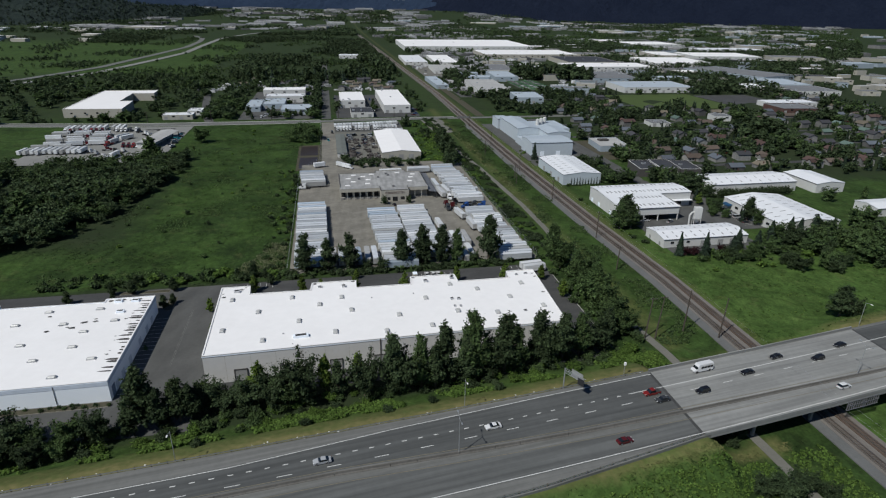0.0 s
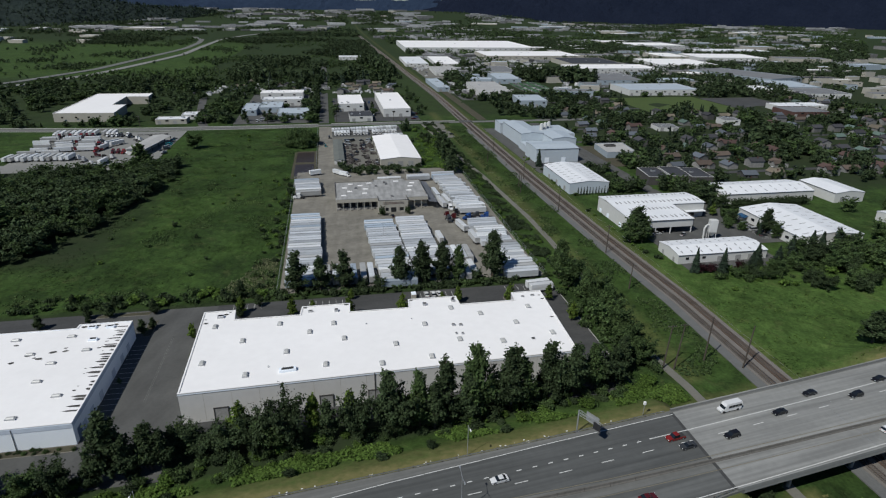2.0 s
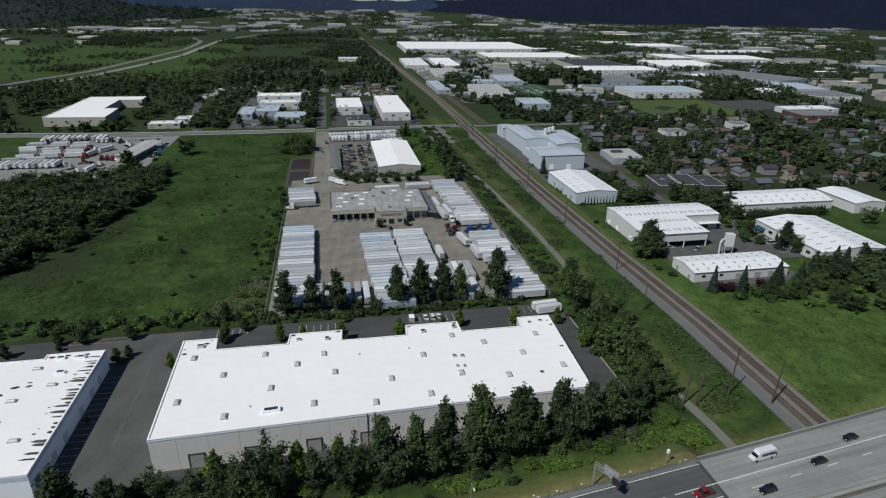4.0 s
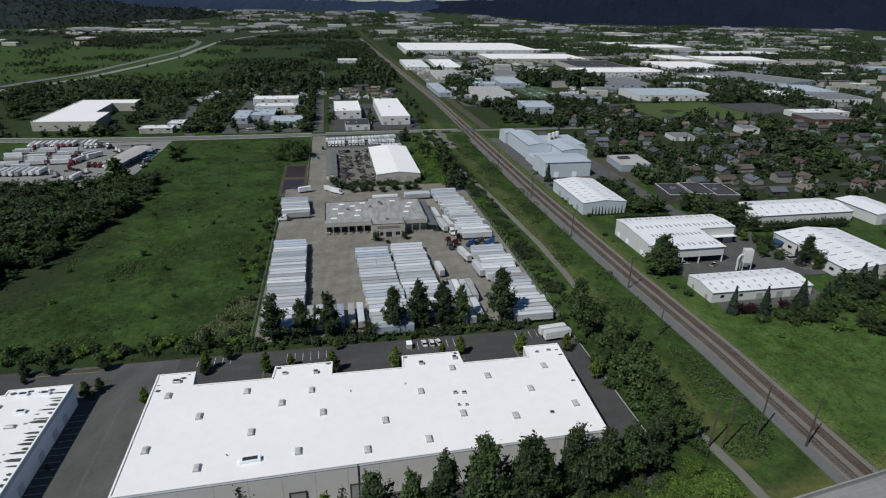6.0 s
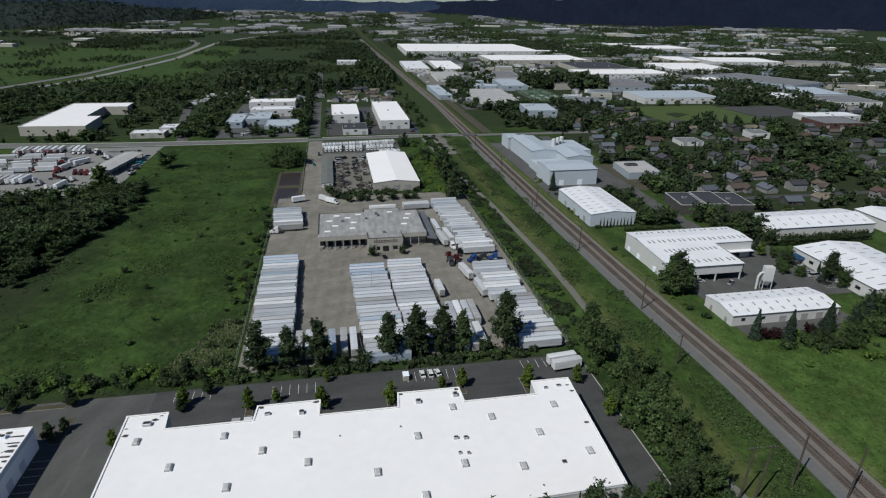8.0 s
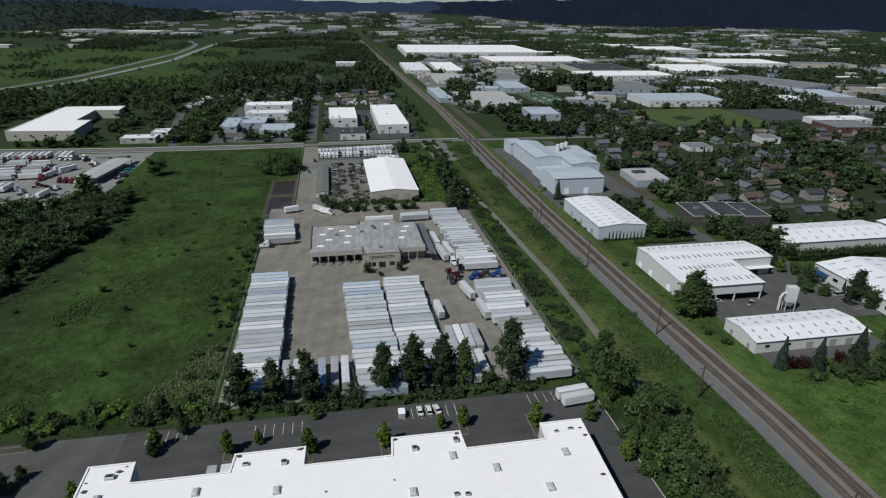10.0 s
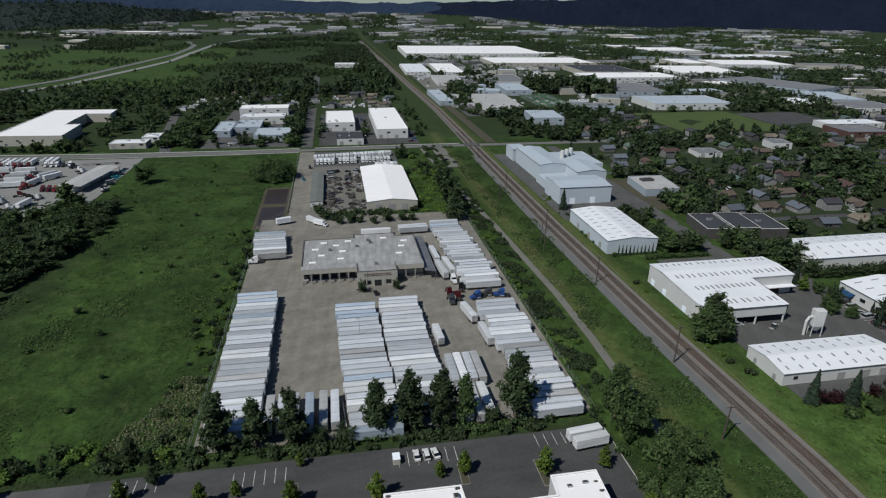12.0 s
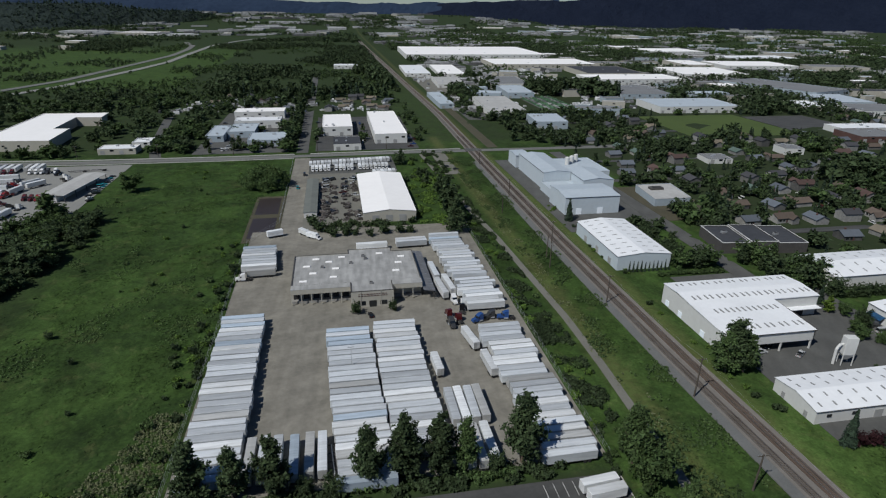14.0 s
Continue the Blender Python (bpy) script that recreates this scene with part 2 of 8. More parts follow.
class Geo:
    """Collects boxes, tubes and prisms into one mesh."""

    def __init__(self):
        self.v, self.f = [], []

    def add(self, verts, faces):
        n = len(self.v)
        self.v += [tuple(p) for p in verts]
        self.f += [tuple(i + n for i in q) for q in faces]
        return self

    def box(self, x0, y0, z0, x1, y1, z1, c=0.0):
        """A box; c: chamfer of its upright and top edges."""
        if not c:
            return self.add([(x0, y0, z0), (x1, y0, z0), (x1, y1, z0), (x0, y1, z0), (x0, y0, z1), (x1, y0, z1), (x1, y1, z1), (x0, y1, z1)],
                            [(0, 3, 2, 1), (4, 5, 6, 7), (0, 1, 5, 4), (1, 2, 6, 5), (2, 3, 7, 6), (3, 0, 4, 7)])
        ring = lambda d, z: [(x0 + c, y0 + d, z), (x1 - c, y0 + d, z), (x1 - d, y0 + c, z), (x1 - d, y1 - c, z),
                             (x1 - c, y1 - d, z), (x0 + c, y1 - d, z), (x0 + d, y1 - c, z), (x0 + d, y0 + c, z)]
        top = [(x0 + c, y0 + c, z1), (x1 - c, y0 + c, z1), (x1 - c, y0 + c, z1), (x1 - c, y1 - c, z1),
               (x1 - c, y1 - c, z1), (x0 + c, y1 - c, z1), (x0 + c, y1 - c, z1), (x0 + c, y0 + c, z1)]
        rows = ring(0, z0) + ring(0, z1 - c)
        fs = [tuple(range(7, -1, -1))]
        fs += [(i, (i + 1) % 8, 8 + (i + 1) % 8, 8 + i) for i in range(8)]
        rows += [top[0], top[1], top[3], top[5]]
        fs += [(8, 9, 17, 16), (9, 10, 17), (10, 11, 18, 17), (11, 12, 18), (12, 13, 19, 18), (13, 14, 19), (14, 15, 16, 19), (15, 8, 16), (16, 17, 18, 19)]
        return self.add(rows, fs)

    def tube(self, a, b, r, r2=None, n=8):
        """A capped tube from a to b."""
        a, b = Vector(a), Vector(b)
        q = (b - a).to_track_quat("Z", "Y")
        r2 = r if r2 is None else r2
        vs = []
        for p, rr in ((a, r), (b, r2)):
            vs += [p + q @ Vector((rr * math.cos(2 * math.pi * i / n), rr * math.sin(2 * math.pi * i / n), 0)) for i in range(n)]
        return self.add(vs, [(i, (i + 1) % n, n + (i + 1) % n, n + i) for i in range(n)] + [tuple(range(n - 1, -1, -1)), tuple(range(n, 2 * n))])

    def prism(self, outline, z0, z1):
        """An upright prism over a plan outline (anticlockwise)."""
        n = len(outline)
        return self.add([(x, y, z0) for x, y in outline] + [(x, y, z1) for x, y in outline],
                        [tuple(range(n - 1, -1, -1)), tuple(range(n, 2 * n))] + [(i, (i + 1) % n, n + (i + 1) % n, n + i) for i in range(n)])

    def profile(self, pts, w, inset=()):
        """A side outline in x, z drawn out across y to width w; inset: by how much each point's width is drawn in."""
        n = len(pts)
        ins = list(inset) or [0] * n
        vs = [(x, -w / 2 + d, z) for (x, z), d in zip(pts, ins)] + [(x, w / 2 - d, z) for (x, z), d in zip(pts, ins)]
        return self.add(vs, [tuple(range(n)), tuple(range(2 * n - 1, n - 1, -1))] + [((i + 1) % n, i, n + i, n + (i + 1) % n) for i in range(n)])

    def strip(self, xs, ya, yb, za, zb):
        """A band along x between two edges, functions of x."""
        vs = []
        for x in xs:
            vs += [(x, ya(x), za(x)), (x, yb(x), zb(x))]
        return self.add(vs, [(2 * i, 2 * i + 2, 2 * i + 3, 2 * i + 1) for i in range(len(xs) - 1)])

    def mesh(self, name, m):
        me = bpy.data.meshes.new(name)
        me.from_pydata(self.v, [], self.f)
        me.materials.append(m)
        me.update()
        return me


def surfaced(name, geo, m):
    """The mesh of geo, with its material."""
    me = geo.mesh(name, m) if isinstance(geo, Geo) else geo
    if not me.materials:
        me.materials.append(m)
    return me


def part(name, geo, m, parent, label=""):
    """Links geo as one mesh object under its thing."""
    ob = new(name, surfaced(name, geo, m))
    ob.parent = parent
    return tagged(ob, label)


def thing(name, label, category, group="", at=None):
    ob = new(name)
    ob.empty_display_size = 0.5
    if at is not None:
        ob.matrix_basis = at
    return tagged(ob, label, category, group)


def setting(name, geo, m, label=""):
    ob = new(name, surfaced(name, geo, m))
    return tagged(ob, label, kind="structure")


KEPT = {}


def again(key, make, m):
    """Builds a thing at its first place and copies it to the others."""
    if key in KEPT:
        return copy_thing(KEPT[key], m)
    ob = make()
    ob.matrix_basis = pose(*m.translation, 0, 0, math.degrees(m.to_euler().z))
    KEPT[key] = ob
    return ob


# ---- highway's line and the lie of the land ----
DECK = 8.0


def hw_north(x):
    """The highway's northern edge."""
    x = max(-420.0, min(520.0, x))
    return 1.1435e-4 * x * x + 0.11616 * x + 132.6


def smooth(a, b, v):
    v = max(0.0, min(1.0, (v - a) / (b - a)))
    return v * v * (3 - 2 * v)


FLAT = [(-165, 147, 97, 250), (-24, 250, 99, 640), (-240, 506, -130, 630), (-600, 625, 260, 652), (-245, 483, -150, 510), (156, 425, 262, 610), (130, -100, 158, 2600), (106, 90, 122, 560),
        (160, 252, 262, 346), (160, 346, 215, 610), (235, 255, 350, 370), (-300, 655, -15, 870), (5, 650, 100, 830)]


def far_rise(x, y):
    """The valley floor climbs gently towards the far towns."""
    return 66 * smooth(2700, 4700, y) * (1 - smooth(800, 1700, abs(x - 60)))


def land(x, y):
    """Height of the ground."""
    off = hw_north(x) - y
    gap = max(0.0, -off, off - 34.5)
    bank = 7.3 * (1 - smooth(0.5, 23.0 if off < 0 else 15.0, gap))
    bank *= 1 - smooth(97.0, 106.0, x) * (1 - smooth(176.0, 186.0, x))
    keep = 1.0
    for x0, y0, x1, y1 in FLAT:
        dx, dy = max(x0 - x, x - x1, 0.0), max(y0 - y, y - y1, 0.0)
        keep = min(keep, smooth(0.0, 7.0, math.hypot(dx, dy)))
    far = smooth(900, 1500, abs(x) + max(0, y - 300))
    rough = 0.55 * noise.noise((x * 0.035, y * 0.035, 1)) + 0.35 * noise.noise((x * 0.13, y * 0.13, 5))
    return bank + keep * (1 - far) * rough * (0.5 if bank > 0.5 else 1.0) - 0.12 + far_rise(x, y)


def lines(fine0, fine1, step, low, high):
    """Grid lines: fine in the middle, coarser outwards."""
    a = list(np.arange(fine0, fine1 + 0.1, step))
    d, v = step, fine1
    while v < high:
        d *= 1.25
        v += d
        a.append(min(v, high))
    d, v = step, fine0
    while v > low:
        d *= 1.25
        v -= d
        a.insert(0, max(v, low))
    return a


gx, gy = lines(-260, 360, 3.5, -4900, 4900), lines(60, 660, 3.5, -600, 4950)
gv = [(x, y, land(x, y)) for y in gy for x in gx]
nx = len(gx)
gf = [(j * nx + i, j * nx + i + 1, (j + 1) * nx + i + 1, (j + 1) * nx + i) for j in range(len(gy) - 1) for i in range(nx - 1)]
gme = bpy.data.meshes.new("ground")
gme.from_pydata(gv, [], gf)
gme.polygons.foreach_set("use_smooth", [True] * len(gf))


def zone_dry(x, y):
    off = hw_north(x) - y
    a = max(1.1 * smooth(-7, -3.0, off), 0.45 * smooth(-13, -9, off)) * (1 - smooth(0, 2, off)) + 0.6 * smooth(30.5, 32, off) * (1 - smooth(34.5, 37.5, off)) * (x < 125)
    return max(a, 0.3 * smooth(150, 153, x) * (1 - smooth(155, 158, x)) * (y > 165), 0.28 * smooth(113, 117, x) * (1 - smooth(120, 127, x)) * (y > 165) * (y < 700))


def zone_wood_shade(x, y):
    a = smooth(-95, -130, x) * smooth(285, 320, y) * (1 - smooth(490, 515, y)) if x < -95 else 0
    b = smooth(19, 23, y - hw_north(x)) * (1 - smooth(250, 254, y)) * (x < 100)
    # lawns among the houses: shade put into a darker ground colour
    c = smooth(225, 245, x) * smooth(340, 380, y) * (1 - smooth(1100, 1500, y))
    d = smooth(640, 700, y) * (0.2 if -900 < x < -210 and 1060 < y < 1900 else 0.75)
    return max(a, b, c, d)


def zone_lush_lit(x, y):
    # Lusher grass; the railway verge past 655 has its sunlight put into the colour.
    return (0.08 + 0.92 * smooth(140, 152, x) * (1 - 0.85 * smooth(258, 275, y))) * smooth(98, 104, x) * (1 - smooth(600, 660, y)) * (1 - smooth(330, 360, x)) + (0.9 * smooth(655, 670, y) * (1 - smooth(1100, 1250, y)) if 100 < x < 164 else 0.0) + (0.6 if -900 < x < -210 and 1060 < y < 1900 else 0.0) + (1 - smooth(115, 130, y)) * smooth(-30, 30, x) * (x < 98) + 0.8 * (x < 98) * (y > hw_north(x)) * (1 - smooth(16, 22, y - hw_north(x)))


for zone, fn in (("dry", zone_dry), ("wood", zone_wood_shade), ("lush", zone_lush_lit)):
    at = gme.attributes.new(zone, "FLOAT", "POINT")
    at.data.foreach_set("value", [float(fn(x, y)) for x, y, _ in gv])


def ground_material():
    m = mat("ground_cover", (0.019, 0.04, 0.011), (0.04, 0.069, 0.018), 0.95, fine=0.55, coarse=0.025, mix=1.1, bump=0.5, depth=0.2, spec=0.1)
    nt = m.node_tree
    nd, ln = nt.nodes, nt.links
    bs = nd["Principled BSDF"]
    col = bs.inputs["Base Color"].links[0].from_socket
    geo = nd.new("ShaderNodeNewGeometry")
    def lay(col, zone, a, b, scale):
        n = nd.new("ShaderNodeTexNoise")
        n.inputs["Scale"].default_value, n.inputs["Detail"].default_value = scale, 5
        ln.new(geo.outputs["Position"], n.inputs["Vector"])
        c = nd.new("ShaderNodeMix")
        c.data_type = "RGBA"
        c.inputs["A"].default_value, c.inputs["B"].default_value = (*a, 1), (*b, 1)
        ln.new(n.outputs["Fac"], c.inputs["Factor"])
        attr = nd.new("ShaderNodeAttribute")
        attr.attribute_name = zone
        edge = nd.new("ShaderNodeMath")
        edge.operation = "MULTIPLY_ADD"
        edge.inputs[1].default_value = 0.9
        sub = nd.new("ShaderNodeMath")
        sub.operation, sub.inputs[1].default_value = "SUBTRACT", 0.5
        ln.new(n.outputs["Fac"], sub.inputs[0])
        mul = nd.new("ShaderNodeMath")
        mul.operation = "MULTIPLY"
        ln.new(sub.outputs[0], mul.inputs[0])
        ln.new(attr.outputs["Fac"], mul.inputs[1])
        ln.new(mul.outputs[0], edge.inputs[0])
        ln.new(attr.outputs["Fac"], edge.inputs[2])
        edge.use_clamp = True
        mx = nd.new("ShaderNodeMix")
        mx.data_type = "RGBA"
        ln.new(edge.outputs[0], mx.inputs["Factor"])
        ln.new(col, mx.inputs["A"])
        ln.new(c.outputs["Result"], mx.inputs["B"])
        col = mx.outputs["Result"]
        return col

    def patches(col, scale, low, tone, most):
        n = nd.new("ShaderNodeTexNoise")
        n.inputs["Scale"].default_value, n.inputs["Detail"].default_value, n.inputs["Roughness"].default_value, n.inputs["Distortion"].default_value = scale, 7, 0.7, 0.8
        ln.new(geo.outputs["Position"], n.inputs["Vector"])
        r = nd.new("ShaderNodeMapRange")
        r.inputs["From Min"].default_value, r.inputs["From Max"].default_value, r.inputs["To Max"].default_value = low, low + 0.14, most
        ln.new(n.outputs["Fac"], r.inputs["Value"])
        mx = nd.new("ShaderNodeMix")
        mx.data_type = "RGBA"
        ln.new(r.outputs["Result"], mx.inputs["Factor"])
        ln.new(col, mx.inputs["A"])
        mx.inputs["B"].default_value = (*tone, 1)
        return mx.outputs["Result"]

    def mottled(col, scale, low, high, stretch):
        mp, n = nd.new("ShaderNodeMapping"), nd.new("ShaderNodeTexNoise")
        mp.inputs["Scale"].default_value = stretch
        n.inputs["Scale"].default_value, n.inputs["Detail"].default_value, n.inputs["Roughness"].default_value, n.inputs["Distortion"].default_value = scale, 6, 0.65, 0.6
        ln.new(geo.outputs["Position"], mp.inputs["Vector"])
        ln.new(mp.outputs["Vector"], n.inputs["Vector"])
        r = nd.new("ShaderNodeMapRange")
        r.inputs["From Min"].default_value, r.inputs["From Max"].default_value = 0.33, 0.67
        r.inputs["To Min"].default_value, r.inputs["To Max"].default_value = low, high
        ln.new(n.outputs["Fac"], r.inputs["Value"])
        h = nd.new("ShaderNodeHueSaturation")
        ln.new(r.outputs["Result"], h.inputs["Value"])
        ln.new(col, h.inputs["Color"])
        return h.outputs["Color"]

    for scale, low, tone in ((0.07, 0.5, (0.02, 0.034, 0.012)), (0.03, 0.48, (0.042, 0.077, 0.018)), (0.024, 0.6, (0.058, 0.056, 0.025))):
        col = patches(col, scale, low, tone, 0.75)
    col = patches(col, 0.0105, 0.5, (0.046, 0.084, 0.02), 0.6)
    # lusher green, with the far verge's painted sunlight
    col = lay(col, "lush", (0.03, 0.064, 0.014), (0.08, 0.13, 0.033), 0.085)
    col = patches(col, 0.12, 0.55, (0.1, 0.11, 0.042), 0.4)
    col = mottled(col, 0.05, 0.72, 1.22, (1, 1, 1))
    col = mottled(col, 0.3, 0.7, 1.26, (1, 0.7, 1))
    col = mottled(col, 1.1, 0.75, 1.22, (1, 1, 1))
    # woodland floor, and the shade painted into the estate's lawns
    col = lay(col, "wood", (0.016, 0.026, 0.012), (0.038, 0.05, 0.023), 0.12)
    col = lay(col, "dry", (0.09, 0.1, 0.034), (0.225, 0.195, 0.088), 0.5)
    ln.new(col, bs.inputs["Base Color"])
    return m


GROUND = ground_material()
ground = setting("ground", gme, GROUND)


def slab(name, x0, y0, x1, y1, m, top=0.06, c=0.0):
    return setting(name, Geo().box(x0, y0, -0.4, x1, y1, top, c), m)


def ribbon(name, pts, w, top, m, thick=0.4):
    """A paved band along a line of points."""
    g = Geo()
    vs = []
    for i, p in enumerate(pts):
        a, b = Vector(pts[max(0, i - 1)]), Vector(pts[min(len(pts) - 1, i + 1)])
        n = Vector((-(b - a).y, (b - a).x)).normalized() * (w / 2)
        for s, z in ((1, top), (-1, top), (-1, top - thick), (1, top - thick)):
            vs.append((p[0] + s * n.x, p[1] + s * n.y, z))
    fs = []
    for i in range(len(pts) - 1):
        a, b = 4 * i, 4 * i + 4
        fs += [(a, a + 1, b + 1, b), (a + 1, a + 2, b + 2, b + 1), (a + 3, a, b, b + 3)]
    g.add(vs, fs)
    return setting(name, g, m)


# paved ground
slab("pavement_warehouse_lot", -165, 166, -83, 249, ASPHALT)
slab("pavement_drive", -83, 150, -46.3, 249, ASPHALT_OLD, 0.07)
slab("pavement_parking", -46.3, 166, 98, 249.2, ASPHALT, 0.06)
slab("pavement_south", -165, 152, -83, 166, ASPHALT_OLD, 0.05)
slab("pavement_yard", -22.5, 256, 98, 456, CONCRETE, 0.07)
slab("pavement_yard_drive", -8, 456, 4.5, 630, CONCRETE, 0.06)
slab("pavement_salvage", 4.5, 456, 40, 578, GRAVEL, 0.05)
slab("pavement_gravel_lane", 107, 564, 119, 635, GRAVEL, 0.05)
slab("pavement_trade_lots", 166, 985, 255, 1235, GRAVEL, 0.05)
slab("pavement_depot_yard", 176, 792, 256, 985, ASPHALT_OLD, 0.045)
slab("dirt_crossing_strip", 162, 650, 172, 985, DIRT, 0.02)
slab("pavement_plant", 156, 430, 211.7, 602, ASPHALT_OLD, 0.045)
slab("pavement_truck_yard_south", -245, 483, -151, 506, ROAD_PALE, 0.05)
slab("dirt_flats", 222.3, 440, 262, 512, DIRT, 0.03)
slab("pavement_van_lot", 2, 578, 72, 629, ASPHALT_OLD, 0.055)
slab("pavement_truck_yard", -240, 506, -133, 626, ROAD_PALE, 0.05)
slab("pavement_east_yard", 170, 277, 242, 346, ASPHALT_OLD, 0.05)
slab("pavement_east_strip", 169, 249.5, 222, 277, ASPHALT_OLD, 0.045)
slab("pavement_car_park", 180, 346.3, 211.7, 365, ASPHALT_OLD, 0.045)
slab("pavement_side_street", 212, 346, 222, 625, ASPHALT_OLD, 0.04)
slab("pavement_offices", -95, 655, -15, 866, ASPHALT_OLD, 0.04)
slab("pavement_workshops", 8, 655, 100, 826, ASPHALT, 0.04)
slab("pavement_north_street", -8, 650, 2, 1250, ASPHALT_OLD, 0.05)
ribbon("road_cross", [(-700, 690), (-450, 668), (-235, 641), (-170, 637), (-63, 636), (-9, 638), (87, 641), (140, 641), (260, 640), (700, 650)], 9, 0.09, HIGHWAY_SHOULDER)
ribbon("road_west_street", [(-120, 640), (-135, 700), (-150, 800), (-165, 900)], 9, 0.08, ASPHALT_OLD)
ribbon("pavement_kerb_walk", [(-450, 676), (-235, 649.5), (-170, 645), (-63, 643.5), (-9, 645.5)], 2.4, 0.2, KERB_PALE)
ribbon("pavement_kerb_walk_south", [(-450, 660.5), (-235, 633.5), (-170, 629.8), (-63, 629), (-9, 631)], 1.6, 0.18, KERB_PALE)
ribbon("pavement_kerb_walk_east", [(4, 645.8), (87, 648.6), (136, 648.6)], 2.4, 0.2, KERB_PALE)
ribbon("road_far_highway", [(-560, 840), (-456, 1041), (-433, 1121), (-405, 1217), (-375, 1539), (-358, 1742), (-366, 1962), (-385, 2125), (-440, 2300)], 15, 0.6, HIGHWAY_SHOULDER, 1.0)
ribbon("road_far_carriageway", [(-520, 860), (-436, 997), (-407, 1056), (-379, 1139), (-341, 1401), (-324, 1551), (-328, 1802), (-330, 2126), (-286, 2395), (-200, 2680)], 15, 0.65, ROAD_PALE, 1.0)
ribbon("path_trail", [(118, 60), (117.5, 110), (115.5, 165), (112, 195), (114.5, 250), (116, 300), (116, 336), (114, 376), (111.5, 429), (107, 480), (102, 560), (98, 632)], 3.2, 0.1, GRAVEL)
slab("dirt_strip", -27, 440, -8.2, 524, DIRT, 0.02)
slab("pond", -25, 446, -11, 480, WATER, 0.05)
slab("pond_bed", -25, 487, -11, 520, WATER, 0.05)
slab("pavement_ball_court", 508, 690, 590, 775, ASPHALT, 0.05)
slab("pavement_storage_yard", 284, 848, 332, 962, ASPHALT_OLD, 0.05)
slab("field", 380, 668, 505, 790, FIELD, 0.06)

# railway: two tracks on their beds
rail_x = [(-100, 149.5), (165, 150.4), (222, 151.5), (300, 148.8), (420, 147.2), (600, 148.2), (840, 150.8), (1120, 146), (1400, 143), (1900, 136), (2600, 130)]


def track(dx, name, bed, top, w):
    pts = [(x + dx, y) for y, x in rail_x]
    ribbon("trackbed_" + name, pts, w, top, bed, 0.7)
    ob = thing("railway_track", "pair of worn steel rails on sleepers in stone ballast", "railway track", "railway tracks")
    for s in (-0.75, 0.75):
        g = Geo()
        for (xa, ya), (xb, yb) in zip(pts, pts[1:]):
            g.add([(xa + s - 0.06, ya, top + 0.34), (xa + s + 0.06, ya, top + 0.34), (xb + s + 0.06, yb, top + 0.34), (xb + s - 0.06, yb, top + 0.34),
                   (xa + s - 0.06, ya, top + 0.1), (xa + s + 0.06, ya, top + 0.1), (xb + s + 0.06, yb, top + 0.1), (xb + s - 0.06, yb, top + 0.1)],
                  [(0, 1, 2, 3), (4, 0, 3, 7), (1, 5, 6, 2)])
        part("rail", g, STEEL, ob)
    g = Geo()
    y = 60.0
    while y < 700:
        x = np.interp(y, [p[1] for p in pts], [p[0] for p in pts])
        g.box(x - 1.3, y - 0.12, top - 0.05, x + 1.3, y + 0.12, top + 0.12)
        y += 0.62
    tagged(part("sleeper_bed", g, SLEEPER, ob), kind="stuff")


ribbon("trackbed_shared", [(x - 2.6, y) for y, x in rail_x], 11.2, 0.3, BALLAST_TAN, 0.7)
ribbon("trackbed_apron", [(x - 10.0, y) for y, x in rail_x[:6]], 3.8, 0.24, BALLAST_PALE, 0.6)
track(-0.6, "main", BALLAST_BROWN, 0.5, 3.2)
track(-5.7, "siding", BALLAST_GREY, 0.42, 2.9)
slab("level_crossing", 139, 636, 153, 646, ASPHALT_OLD, 0.72)

# ---- highway ----


def south_edge(x):
    return float(np.interp(x, [-50, 45, 70, 95, 165], [36, 35, 33, 31, 31.5]))


def middle(x):
    return float(np.interp(x, [-120, -30, -3, 46, 68, 92, 135, 173, 320], [15.2, 15.3, 15.6, 18.6, 19.8, 20.6, 21.9, 23.4, 26]))


def band(name, x0, x1, oa, ob, z, m, step=6.0):
    """A band of the carriageway between two offsets from the northern edge."""
    fa = oa if callable(oa) else (lambda x: oa)
    fb = ob if callable(ob) else (lambda x: ob)
    xs = list(np.linspace(x0, x1, max(2, int((x1 - x0) / step) + 1)))
    g = Geo().strip(xs, lambda x: hw_north(x) - fb(x), lambda x: hw_north(x) - fa(x), lambda x: z, lambda x: z)
    return setting(name, g, m)


JOINT_W, JOINT_E = 96.0, 184.0
g = Geo()
xs = list(np.linspace(-420, 520, 160))
g.strip(xs, lambda x: hw_north(x) - south_edge(x), lambda x: hw_north(x) + 0.3, lambda x: DECK, lambda x: DECK)
g.strip(xs, lambda x: hw_north(x) + 0.3, lambda x: hw_north(x) + 0.3, lambda x: DECK, lambda x: DECK - 1.1)
g.strip(xs, lambda x: hw_north(x) - south_edge(x), lambda x: hw_north(x) - south_edge(x), lambda x: DECK - 1.1, lambda x: DECK)
g.strip(xs, lambda x: hw_north(x) + 0.3, lambda x: hw_north(x) - south_edge(x), lambda x: DECK - 1.1, lambda x: DECK - 1.1)
setting("road_highway", g, HIGHWAY_SHOULDER)
white_n = lambda x: float(np.interp(x, [-120, -30, 13, 57, 83, 96], [6.2, 5.6, 2.9, 1.6, 1.4, 1.4]))
